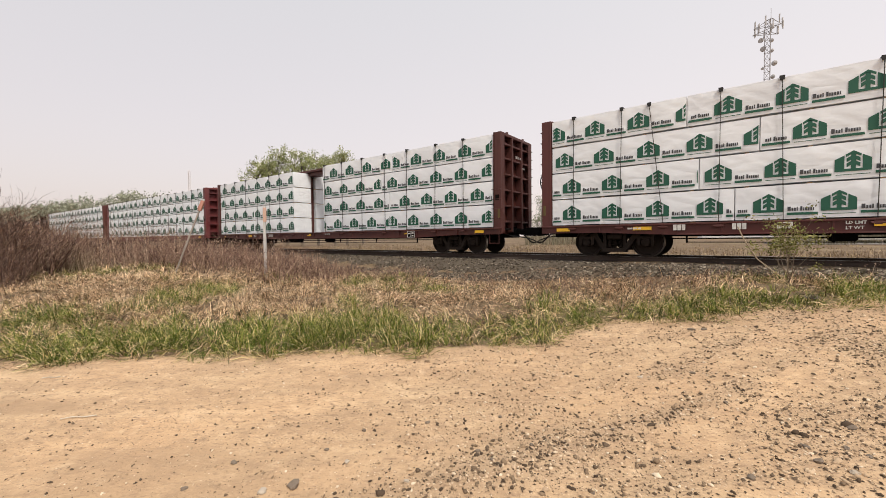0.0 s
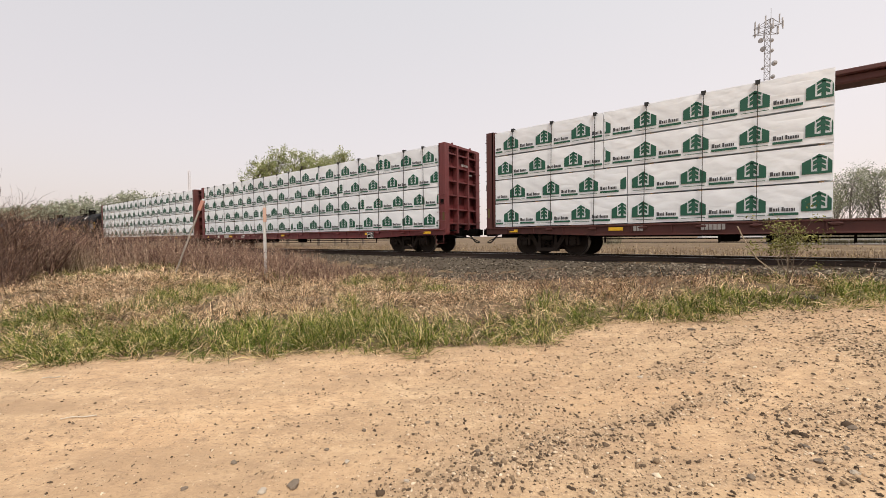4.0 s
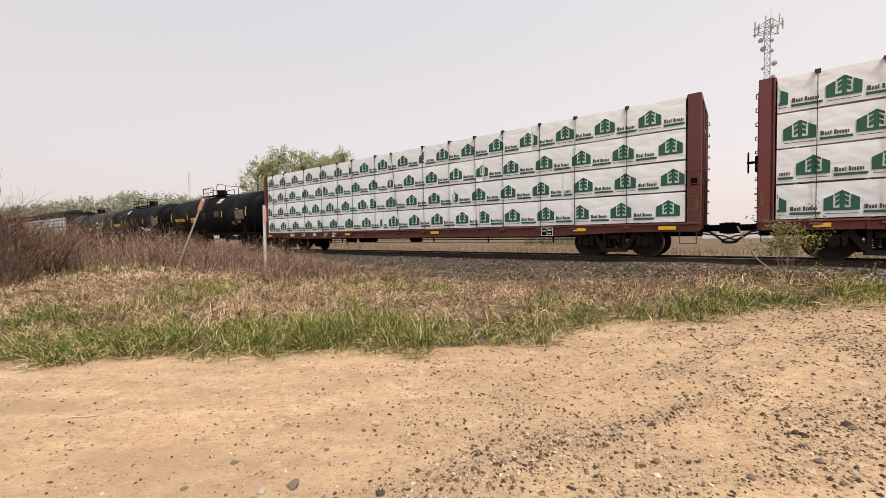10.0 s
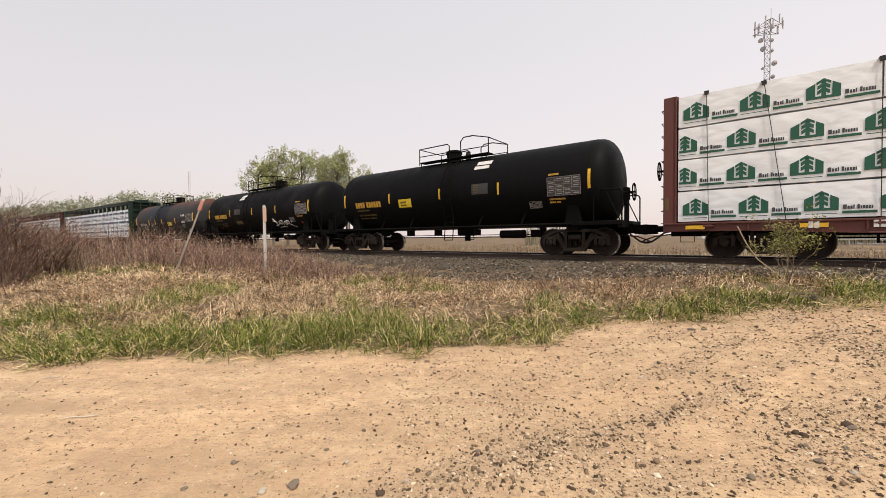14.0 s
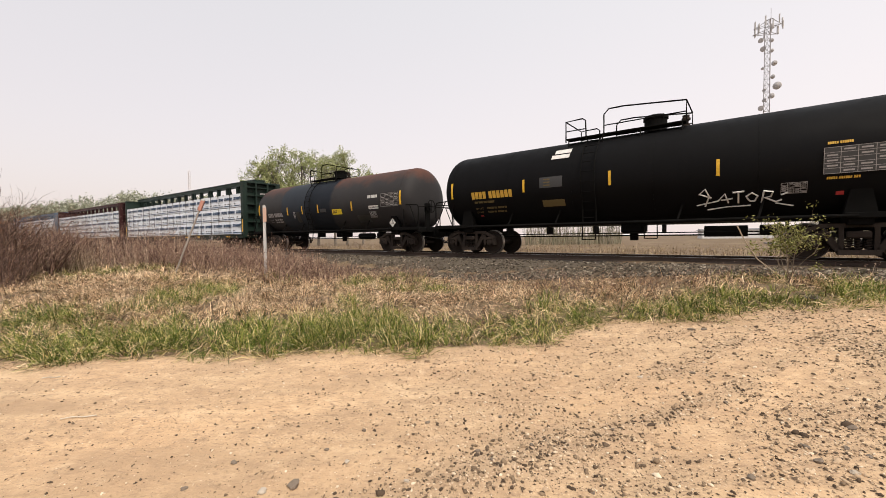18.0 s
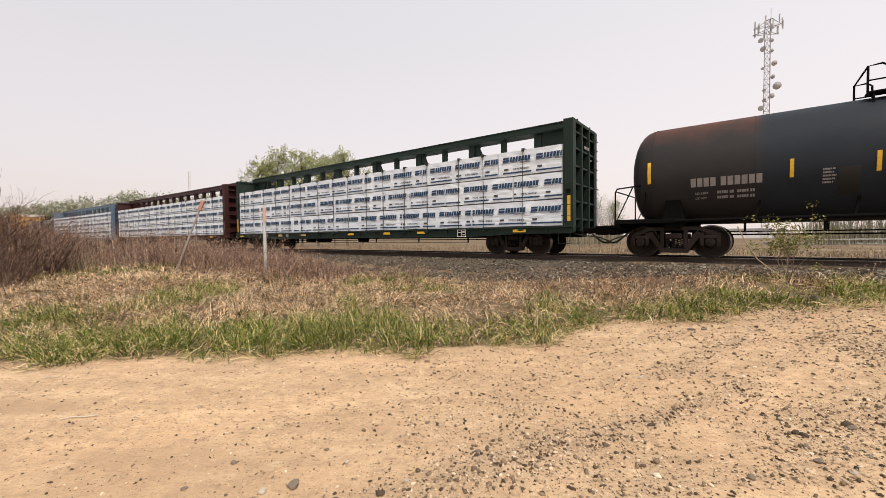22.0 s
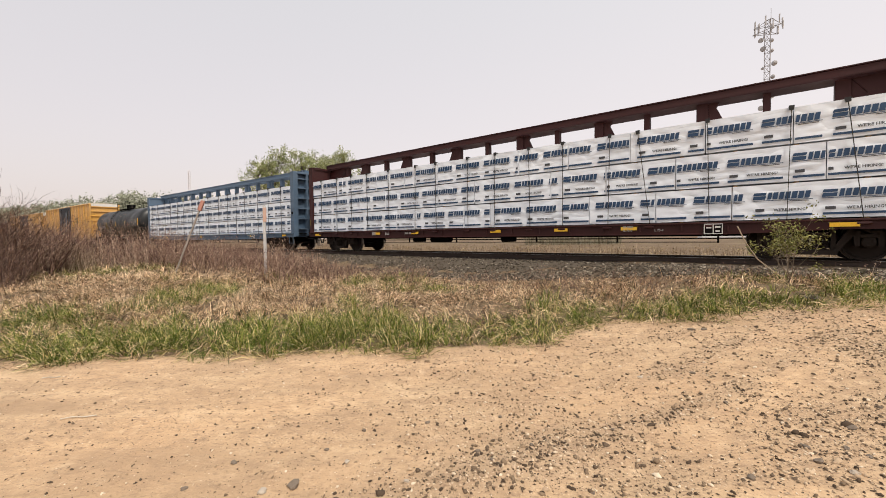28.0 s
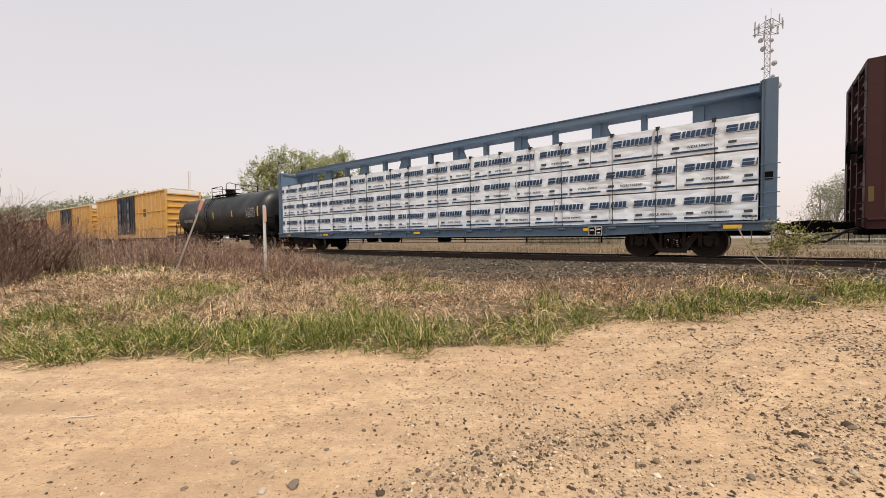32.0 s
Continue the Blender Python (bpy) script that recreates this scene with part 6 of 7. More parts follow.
tussocks("dry_grass", d3, 9, 0.05, np.full(len(d3), 0.6), 0.06, 0.2, 0.004, 0.008, M_STRAW, 33, "stray dry tufts at the edge of the road", 0.9, 1.2)


# brush: leafless brown stalks, taller towards the thicket
def brush_height(x, y):
    ang = x / np.maximum(y, 1)
    return (0.52 + 0.95 * sstep(-0.24, -0.44, ang) + 1.0 * sstep(-0.58, -0.80, ang) + 0.45 * sstep(-0.84, -1.0, ang)) * (0.66 + 0.62 * rough_field(x, y, 2.6, 3))


def brush_cover(x, y):
    ang = x / np.maximum(y, 1)
    start = np.interp(ang, (-1.2, -0.97, -0.9, -0.74, -0.6, -0.4, -0.1), (15.0, 16.5, 21.0, 18.6, 14.2, 12.3, 11.7))
    r = np.hypot(x, y) + 4.0 * (rough_field(x, y, 2.2, 6) - 0.5) - start
    return np.where(ang < 0.02 - 0.1 * lumps(x, y, 1.5, 1), sstep(-1.0, 1.6, r), 0) * (0.30 + 0.70 * sstep(0.35, 0.6, rough_field(x, y, 1.5, 2))) * bank(x, y) * in_view(x, y)


br = uneven(rs, 58000, -30, 2, 8.5, 26, lambda x, y: brush_cover(x, y) * sstep(27, 22, np.hypot(x, y)))
weeds("brush", br, brush_height(br[:, 0], br[:, 1]), 0.25, 1.02, 0.010, 8, 7, M_TWIG, 6, "dense leafless reddish-brown brush before the track", lean=0.45, thin=0.75)
bf = uneven(rs, 22000, -48, -6, 15, 52, lambda x, y: brush_cover(x, y) * sstep(22, 26, np.hypot(x, y)))
weeds("brush", bf, brush_height(bf[:, 0], bf[:, 1]), 0.4, 1.15, 0.016, 4, 2, M_TWIG, 7, "leafless reddish-brown brush further along the track", thin=0.75)
bn = uneven(rs, 15000, -16.5, -9.6, 9.4, 13.4, lambda x, y: np.where(x / y < -1.12 + 0.12 * lumps(x, y, 0.8, 2), 0.95, 0.0) * (0.25 + 0.75 * rough_field(x, y, 1.2, 2)))
weeds("brush", bn, 0.75 + 0.7 * rough_field(bn[:, 0], bn[:, 1], 1.3, 5), 0.4, 2.1, 0.007, 8, 6, M_DARKTWIG, 16, "leafless dark reddish brush round the tall bushes")
bp = tufted(rs, 260, 16, 0.15, -16, -11, 12.5, 16, lambda x, y: np.where((x / y < -0.90) & (x / y > -1.04), 0.9, 0))
grow("reeds", bp, 0.5, 1.3, 0.1, 0.6, 0.006, 0.012, M_REED, 17, "tall pale dry grass beside the bushes", "reeds", 0.3)
b2 = uneven(rs, 38000, -15, 9.5, 5.5, 20, lambda x, y: np.exp(-((to_track(x, y)[1] - 5.3) / 1.3) ** 2) * np.where(off_road(x, y) > 0.8, 1, 0) * np.where(x > 3, 0.6, 1.0) * (0.15 + 0.85 * sstep(0.35, 0.65, rough_field(x, y, 0.9, 23))) * in_view(x, y))
weeds("weeds", b2, np.where(b2[:, 0] > 3, 0.75, 1.0), 0.12, 0.50, 0.007, 5, 5, M_TWIG, 8, "low dead brown weeds at the foot of the ballast", "weeds", 0.6)
b3 = uneven(rs, 1400, -14, 9, 6, 16, lambda x, y: 0.7 * bank(x, y) * np.where(off_road(x, y) > 0.5, 1, 0) * rough_field(x, y, 1.3, 27) * in_view(x, y))
weeds("dry_stalks", b3, np.where(b3[:, 0] > 3, 0.5, 0.75), 0.25, 0.68, 0.0055, 5, 5, M_STRAW, 9, "thin tall dry stalks standing over the verge", "weeds")
# far side of the track: reeds and field
f1 = uneven(rs, 60000, -45, 60, 2, 75, lambda x, y: np.exp(-((to_track(x, y)[1] + 17) / 5.0) ** 2) * (0.30 + 0.70 * rough_field(x, y, 4.0, 3)) * sstep(1.6, 1.2, x / y))
weeds("reeds", f1, (0.45 + 0.9 * rough_field(f1[:, 0], f1[:, 1], 3.0, 8)) * np.where(f1[:, 0] > 14, 0.6, 1.0), 0.5, 1.4, 0.024, 3, 2, M_REED, 10, "brown dead reeds and weeds along the far side of the track", "reeds", 0.2)
f3 = tufted(rs, 2600, 9, 0.25, -10, 80, 2, 110, lambda x, y: np.where(to_track(x, y)[1] < -8, np.exp(-((to_track(x, y)[1] + 16) / 8) ** 2), 0) * 0.5)
grow("reeds", f3, 0.3, 0.7, 0.05, 0.5, 0.015, 0.035, M_REED, 14, "sparse pale dry stalks in the field", "reeds", 0.3)
f2 = tufted(rs, 17000, 8, 0.3, -40, 70, 0, 70, lambda x, y: np.where(to_track(x, y)[1] < -4.5, np.exp((to_track(x, y)[1] + 4.5) / 12), 0) * 0.95)
grow("field_grass", f2, 0.12, 0.35, 0.3, 0.9, 0.02, 0.05, M_FIELD, 11, "short dry grass of the field beyond the track", "grass")


# ---- stones ----
def stones(n, xy, size, material, name, seed, label, sink=0.35, lift=None, small=False):
    """Many small angular stones as one mesh."""
    rs2 = np.random.RandomState(seed)
    t = (1 + 5 ** 0.5) / 2
    base = np.array([(-1, t, 0), (1, t, 0), (-1, -t, 0), (1, -t, 0), (0, -1, t), (0, 1, t), (0, -1, -t), (0, 1, -t), (t, 0, -1), (t, 0, 1), (-t, 0, -1), (-t, 0, 1)], float)
    base /= np.linalg.norm(base[0])
    tri = np.array([(0, 11, 5), (0, 5, 1), (0, 1, 7), (0, 7, 10), (0, 10, 11), (1, 5, 9), (5, 11, 4), (11, 10, 2), (10, 7, 6), (7, 1, 8), (3, 9, 4), (3, 4, 2), (3, 2, 6), (3, 6, 8), (3, 8, 9), (4, 9, 5), (2, 4, 11), (6, 2, 10), (8, 6, 7), (9, 8, 1)])
    if small:
        base = np.array([(1, 0, 0), (0, 1, 0), (-1, 0, 0), (0, -1, 0), (0, 0, 1), (0, 0, -1)], float)
        tri = np.array([(0, 1, 4), (1, 2, 4), (2, 3, 4), (3, 0, 4)])
    tri = tri[base[tri].mean(1)[:, 2] > -0.45]
    m = len(base)
    r = 1 + 0.50 * (rs2.rand(n, m, 1) - 0.5) * 2
    v = base[None] * r * np.stack([0.85 + 0.6 * rs2.rand(n), 0.6 + 0.4 * rs2.rand(n), 0.50 + 0.40 * rs2.rand(n)], 1)[:, None, :]
    a = rs2.rand(n) * 6.283
    c, s = np.cos(a)[:, None], np.sin(a)[:, None]
    v = np.stack([v[..., 0] * c - v[..., 1] * s, v[..., 0] * s + v[..., 1] * c, v[..., 2]], -1) * (size / 2)[:, None, None]
    z = ground_z(xy[:, 0], xy[:, 1]) if lift is None else lift
    v[..., 0] += xy[:, 0, None]
    v[..., 1] += xy[:, 1, None]
    v[..., 2] += (z + size * 0.28 * (1 - sink))[:, None]
    f = (tri[None] + (np.arange(n) * m)[:, None, None]).reshape(-1, 3)
    return tagged(new(name, sheet_mesh(name, v.reshape(-1, 3), f, material)), label, "stones", kind="stuff")


M_PEBBLE = leaf_material("road_pebbles", [(0.0, (0.052, 0.035, 0.023)), (0.26, (0.120, 0.084, 0.055)), (0.48, (0.225, 0.158, 0.100)), (0.70, (0.39, 0.280, 0.180)), (0.90, (0.57, 0.43, 0.29)), (1.0, (0.68, 0.57, 0.43))], 0.9)
M_STONE = leaf_material("crushed_grey_stone", [(0.0, (0.024, 0.018, 0.012)), (0.5, (0.080, 0.063, 0.045)), (0.88, (0.165, 0.136, 0.100)), (1.0, (0.38, 0.33, 0.26))], 0.9)


def strewn(n, base, gain=1.0):
    """Places on the road, thick along the ridges."""
    q = np.stack([-6.5 + 16.5 * rs.rand(n), 0.3 + 6.6 * rs.rand(n)], 1)
    return q[(rs.rand(n) < base * (0.60 + 0.40 * sstep(-3.0, 0.5, q[:, 0])) * (0.3 + 1.4 * lumps(q[:, 0], q[:, 1], 0.35, 2)) + gain * road_density(q[:, 0], q[:, 1])) & (off_road(q[:, 0], q[:, 1]) < -0.02)]


def strew(n, base, gain, lo, hi, power, seed, label, sink, small=False):
    q = strewn(n, base, gain)
    size = (lo + (hi - lo) * rs.rand(len(q)) ** power) * (0.70 + 0.30 * sstep(-1.5, 0.8, q[:, 0]))
    stones(len(q), q, size, M_PEBBLE, "road_gravel", seed, label, sink, surface_z(q[:, 0], q[:, 1]), small)


strew(290000, 0.22, 0.85, 0.007, 0.016, 1.5, 21, "fine tan and brown grit scattered over the sandy road", 0.25, True)
strew(135000, 0.075, 0.57, 0.013, 0.031, 1.7, 24, "loose brown, grey and tan gravel in lanes along the road", 0.25)
strew(7000, 0.035, 0.35, 0.028, 0.054, 2.0, 25, "larger loose grey and tan stones on the road", 0.3)
bs = -14 + 30 * rs.rand(19000)
bp = 1.5 + 3.1 * rs.rand(19000) ** 0.85
bxy = np.array([beside(s, p)[:2] for s, p in zip(bs, bp)])
blift = RAIL - 0.20 - np.maximum(bp - 1.75, 0) * 0.5
blift = np.maximum(blift, ground_z(bxy[:, 0], bxy[:, 1])) + 0.02 * sstep(2.6, 3.2, bp)
stones(len(bxy), bxy, 0.035 + 0.05 * rs.rand(len(bxy)), M_STONE, "ballast_stones", 22, "crushed grey ballast stones on the track shoulder", lift=blift)
bs = -14 + 30 * rs.rand(5000)
bp = -1.5 + 3.0 * rs.rand(5000)
bxy = np.array([beside(s, p)[:2] for s, p in zip(bs, bp)])
stones(len(bxy), bxy, 0.035 + 0.045 * rs.rand(len(bxy)), M_STONE, "ballast_stones", 23, "crushed grey ballast stones between the rails", lift=np.full(len(bxy), RAIL - 0.20), small=True)


def rock(x, y, size, seed, dark):
    """One stone that stands out on the road."""
    rnd = random.Random(seed)
    bm = bmesh.new()
    bmesh.ops.create_icosphere(bm, subdivisions=2, radius=size * 0.42)
    off = Vector((rnd.random() * 9, rnd.random() * 9, rnd.random() * 9))
    sc = Vector((1.0 + 0.3 * rnd.random(), 0.75 + 0.3 * rnd.random(), 0.5 + 0.2 * rnd.random()))
    for v in bm.verts:
        v.co = v.co * (1 + 0.75 * noise.noise(v.co / size * 2.1 + off)) * 1.0
        v.co = Vector((v.co.x * sc.x, v.co.y * sc.y, v.co.z * sc.z))
    me = bpy.data.meshes.new("stone")
    bm.to_mesh(me)
    bm.free()
    me.materials.append(M_ROCK_D if dark else M_ROCK_L)
    ob = new("stone", me)
    ob.matrix_basis = pose(x, y, float(surface_z(x, y)) + size * 0.12, 0, 0, rnd.random() * 360)
    return tagged(ob, "dark grey stone lying on the gravel road" if dark else "pale tan stone lying on the gravel road", "stone", "larger stones on the road")


def rock_material(name, a, b):
    m = mat(name, a, 0.85)
    q = noise_tex(m, 38, 6, 0.7)
    wire(m, mix(m, q, a, b), "Base Color")
    bump(m, q, 0.5, 0.004)
    return m


M_ROCK_D = rock_material("dark_stone", (0.085, 0.066, 0.050), (0.24, 0.185, 0.135))
M_ROCK_L = rock_material("pale_stone", (0.30, 0.25, 0.19), (0.50, 0.43, 0.35))

# stones that stand out: x, y, size, dark
for i, (x, y, w, dark) in enumerate((
        (-0.89, 2.26, 0.105, 1), (-1.52, 2.24, 0.05, 1), (-1.37, 2.5, 0.054, 1), (-1.05, 2.2, 0.069, 0), (-0.61, 2.92, 0.055, 1), (-0.14, 3.02, 0.048, 1),
        (-0.81, 2.64, 0.045, 1), (-0.63, 2.48, 0.05, 0), (0.22, 2.62, 0.053, 1), (-0.23, 2.26, 0.045, 0), (0.6, 2.68, 0.046, 1), (0.44, 3.08, 0.049, 1))):
    rock(x, y, w * 0.8, i, dark)
for i, (x, y, w, dark) in enumerate((
        (1.33, 3.92, 0.068, 1), (2.34, 2.42, 0.083, 1), (2.91, 2.76, 0.087, 1), (2.44, 2.3, 0.066, 0), (1.81, 2.28, 0.08, 1), (2.4, 2.58, 0.074, 1),
        (2.64, 2.54, 0.058, 1), (2.33, 3.22, 0.065, 1), (2.46, 3.86, 0.067, 1), (1.92, 3.82, 0.066, 0), (1.23, 2.84, 0.049, 1), (3.27, 5.14, 0.11, 1),
        (3.38, 5.08, 0.088, 1), (2.7, 2.46, 0.057, 1), (0.83, 2.18, 0.038, 1), (0.3, 2.48, 0.043, 1), (3.36, 3.0, 0.06, 1))):
    rock(x, y, w * 0.74, 40 + i, dark)
M_STICK = rock_material("bleached_wood", (0.42, 0.36, 0.28), (0.60, 0.53, 0.44))
for x, y, rz, ln in ((-4.15, 4.10, 12, 0.16), (-2.95, 3.12, 14, 0.24)):
    sh = Shape().pipe([(-ln / 2, 0, 0.012), (-ln / 5, 0.012, 0.016), (ln / 4, -0.006, 0.014), (ln / 2, 0.01, 0.01)], 0.0055, 6)
    ob = tagged(new("stick", sh.mesh("stick", M_STICK, True)), "bleached dry stick lying on the sandy road", "stick", "litter on the road")
    ob.matrix_basis = pose(x, y, float(ground_z(x, y)), 0, 0, rz)

# sleepers under the rails
M_TIE = paint("creosoted_wood", (0.050, 0.038, 0.030), rust=(0.09, 0.075, 0.062), wear=0.8, rough=0.9)
ME_TIE = Shape().box((0, 0, -0.09), (0.23, 2.6, 0.18), 0.015).mesh("sleeper", M_TIE)
ME_PLATE = Shape().box((0, 0, 0.008), (0.20, 0.34, 0.02), 0.004).box((0.05, 0.10, 0.03), (0.03, 0.03, 0.04), 0.004).box((-0.05, -0.10, 0.03), (0.03, 0.03, 0.04), 0.004).mesh("tie_plate", M_RAILSIDE)
tie0 = None
for i in range(150):
    s = -42 + i * 0.53
    x, y, th = track_at(s)
    m = pose(x, y, RAIL - 0.172 - 0.006, 0, 0, -math.degrees(th))
    if tie0 is None:
        tie0 = tagged(new("sleeper", ME_TIE), "weathered timber sleeper bedded in crushed stone", "sleeper", "sleepers of the track")
        for sg in (-1, 1):
            part("tie_plate", ME_PLATE, None, tie0, at=pose(0, sg * 0.755, 0))
        tie0.matrix_basis = m
    else:
        copy_thing(tie0, m)


# ---- marker posts ----
def hazed(name, color, rough=0.8):
    m = mat(name, color, rough)
    q = noise_tex(m, 3, 5)
    wire(m, mix(m, q, color, tuple(0.75 * c for c in color)), "Base Color")
    return m


M_POSTWHITE = paint("white_post_paint", (0.48, 0.47, 0.45), rust=(0.2, 0.13, 0.08), wear=0.35)
M_ORANGE = paint("faded_orange_panel", (0.44, 0.19, 0.13), rust=(0.5, 0.4, 0.33), wear=0.5)
M_PALEPANEL = paint("bleached_pink_panel", (0.52, 0.33, 0.25), rust=(0.5, 0.42, 0.36), wear=0.5)
M_WOODPOST = paint("weathered_grey_wood", (0.33, 0.29, 0.25), rust=(0.17, 0.13, 0.10), wear=0.6)


def ray_point(px, py, depth):
    """The place at a depth before the eye along a line of sight."""
    m = EYE
    k = 784 / math.tan(radians(96.84 / 2))
    d = m.to_3x3() @ Vector(((px - 784) / k, (441 - py) / k, -1.0))
    return m.translation + d * depth


p_top, p_foot = Vector((-6.27, 13.9, 2.62)), Vector((-6.30, 13.9, 0.2))
post = tagged(new("marker_post"), "upright white marker post with a faded orange panel", "post", "marker posts by the track")
post.matrix_basis = Matrix.Translation(p_foot)
hgt = p_top.z - p_foot.z
sh = Shape().plate([(-0.042, 0.0), (0.042, 0.0), (0.042, hgt), (0.02, hgt + 0.03), (-0.042, hgt)], -0.012, 0.012)
sh.box((-0.034, 0.025, hgt / 2), (0.02, 0.04, hgt), 0.004).box((0.034, 0.025, hgt / 2), (0.02, 0.04, hgt), 0.004)
part("channel", sh.mesh("channel", M_POSTWHITE), None, post)
part("panel", Shape().box((0.03, -0.022, hgt - 0.32), (0.12, 0.012, 0.50), 0.004).mesh("panel", M_PALEPANEL), None, post, "faded orange marker panel")
post2 = tagged(new("marker_post"), "leaning grey wooden post with an orange-banded top", "post", "marker posts by the track")
post2.matrix_basis = pose(-8.80, 12.8, 0.22, 0, 22.5, 0)
part("pole", Shape().box((0, 0, 1.37), (0.05, 0.045, 2.75), 0.010).mesh("pole", M_WOODPOST), None, post2)
part("band", Shape().box((0, 0, 2.52), (0.12, 0.07, 0.34), 0.012).mesh("band", M_ORANGE), None, post2, "faded orange board")
part("cap", Shape().box((0, 0, 2.72), (0.08, 0.06, 0.06), 0.012).mesh("cap", M_POSTWHITE), None, post2, "white cap board")


# ---- shrubs and trees ----
def limb(sh, a, d, length, r, rnd, depth, tips, sides=5, spread=0.6, up=0.25, bend=0.12):
    """A tapered limb with side limbs; collects the ends."""
    pts, p, d = [Vector(a)], Vector(a), Vector(d).normalized()
    n = 4
    for i in range(n):
        d = (d + Vector((rnd.gauss(0, bend), rnd.gauss(0, bend), rnd.gauss(0.02, bend * 0.6)))).normalized()
        p = p + d * length / n
        pts.append(p.copy())
    for i in range(n):
        sh.rod(pts[i], pts[i + 1], r * (1 - 0.55 * i / n), sides, r * (1 - 0.55 * (i + 1) / n))
    tips.append((pts[-1], r))
    if depth:
        for i in range(rnd.choice((3, 4, 5)) if depth > 1 else rnd.choice((2, 3, 4))):
            t = rnd.uniform(0.3, 1.0)
            k = min(n - 1, int(t * n))
            q = pts[k].lerp(pts[k + 1], t * n - k if k < n else 0)
            s = Vector((rnd.gauss(0, 1), rnd.gauss(0, 1), rnd.gauss(0, 0.4))).normalized()
            limb(sh, q, d * (1 - spread) + s * spread + Vector((0, 0, up)), length * rnd.uniform(0.42, 0.66), r * 0.45, rnd, depth - 1, tips, max(3, sides - 1), spread, up, bend)


def leaves_mesh(name, tips, per, spread, size, material, seed):
    """Small bent leaves in loose clumps round the ends of the limbs."""
    r = np.random.RandomState(seed)
    c = np.array([tuple(p) for p, _ in tips])
    w = np.repeat(c, per, 0)
    w = w + r.randn(len(w), 3) * spread
    n = len(w)
    a, b = r.randn(n, 3), r.randn(n, 3)
    a /= np.linalg.norm(a, axis=1)[:, None]
    b -= a * (a * b).sum(1)[:, None]
    b /= np.linalg.norm(b, axis=1)[:, None]
    s = (size * (0.6 + 0.8 * r.rand(n)))[:, None]
    v = np.stack([w - a * s, w + b * s * 0.45, w + a * s, w - b * s * 0.45], 1)
    f = (np.arange(n)[:, None] * 4 + np.array([0, 1, 2, 3]))
    return sheet_mesh(name, v.reshape(-1, 3), f, material)


def tree(x, y, height, seed, leaf, per, spread, size, label, bark=None, crown=0.55, z=None):
    rnd = random.Random(seed)
    root = tagged(new("tree"), label, "tree", "trees beyond the track")
    root.matrix_basis = pose(x, y, float(ground_z(x, y)) if z is None else z)
    sh, tips = Shape(), []
    limb(sh, (0, 0, -0.2), (rnd.gauss(0, 0.04), rnd.gauss(0, 0.04), 1), height * 0.72, height * 0.013, rnd, 0, tips, 7, bend=0.03)
    top = tips[0][0]
    for i in range(int(13 + height * 0.5)):
        t = rnd.uniform(0.22, 1.0)
        q = Vector((0, 0, -0.2)).lerp(top, t)
        a = rnd.uniform(0, 6.283)
        ln = height * (0.34 - 0.16 * t) * rnd.uniform(0.7, 1.2) * crown / 0.55
        limb(sh, q, (math.cos(a), math.sin(a), rnd.uniform(1.1, 2.2)), ln, height * 0.0045, rnd, 2 if size < 0.4 else 1, tips, 3)
    part("trunk", sh.mesh("trunk", bark or M_BARK), None, root, "grey trunk and limbs")
    part("crown", leaves_mesh("crown", tips[1:], per, spread, size, leaf, seed), None, root, "loose crown of small spring leaves")
    return root


# grey bark lightened in its colour to stand for distance haze
M_HAZEBARK = leaf_material("haze_tinted_bark", [(0.0, (0.16, 0.14, 0.125)), (1.0, (0.27, 0.245, 0.225))])
for i, (px, depth, top) in enumerate(((452, 74, 272), (480, 70, 262), (505, 76, 256), (532, 72, 255), (560, 78, 262), (590, 74, 262), (612, 80, 278), (640, 82, 290))):
    q = ray_point(px, top, depth)
    tree(q.x, q.y, q.z * 1.10, 100 + i, M_LEAF, 15, 0.27, 0.15, "leafing poplar tree in a clump behind the track", M_BARK, 0.44)
for i, (px, depth, top) in enumerate(((958, 66, 345), (985, 70, 335), (1052, 72, 332), (1078, 70, 345), (1452, 55, 318), (1478, 58, 300), (1506, 54, 292), (1538, 56, 284), (1566, 54, 278), (1600, 52, 280))):
    q = ray_point(px, top, depth)
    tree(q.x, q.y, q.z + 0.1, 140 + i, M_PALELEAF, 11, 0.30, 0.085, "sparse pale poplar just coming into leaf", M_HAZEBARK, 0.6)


def far_woods():
    """The wood on the skyline, past counting, with haze in its leaf colours."""
    r = np.random.RandomState(31)
    n = 620
    u = r.rand(n)
    px = -260 + 760 * u
    depth = 190 + 70 * r.rand(n)
    sky = np.interp(px, (-260, 0, 40, 110, 180, 240, 300, 340, 420, 500), (366, 372, 366, 357, 350, 345, 346, 352, 350, 352))
    hz = 1.45 + (426 - sky) / 695 * depth
    c, hh = [], []
    for a, b, h in zip(px, depth, hz * (0.80 + 0.25 * r.rand(n))):
        q = ray_point(a, 426, b)
        m = 26
        k = r.rand(m) ** 0.7
        c.append(np.stack([q.x + r.randn(m) * 2.6 * (1.15 - k), q.y + r.randn(m) * 2.6 * (1.15 - k), h * (0.12 + 0.88 * k)], 1))
    tips = [(Vector(p), 0) for p in np.concatenate(c)]
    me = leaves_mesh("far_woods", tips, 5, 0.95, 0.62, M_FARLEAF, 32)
    tagged(new("far_woods", me), "green wood along the far skyline, haze painted into its leaves", "woods", kind="stuff")


far_woods()


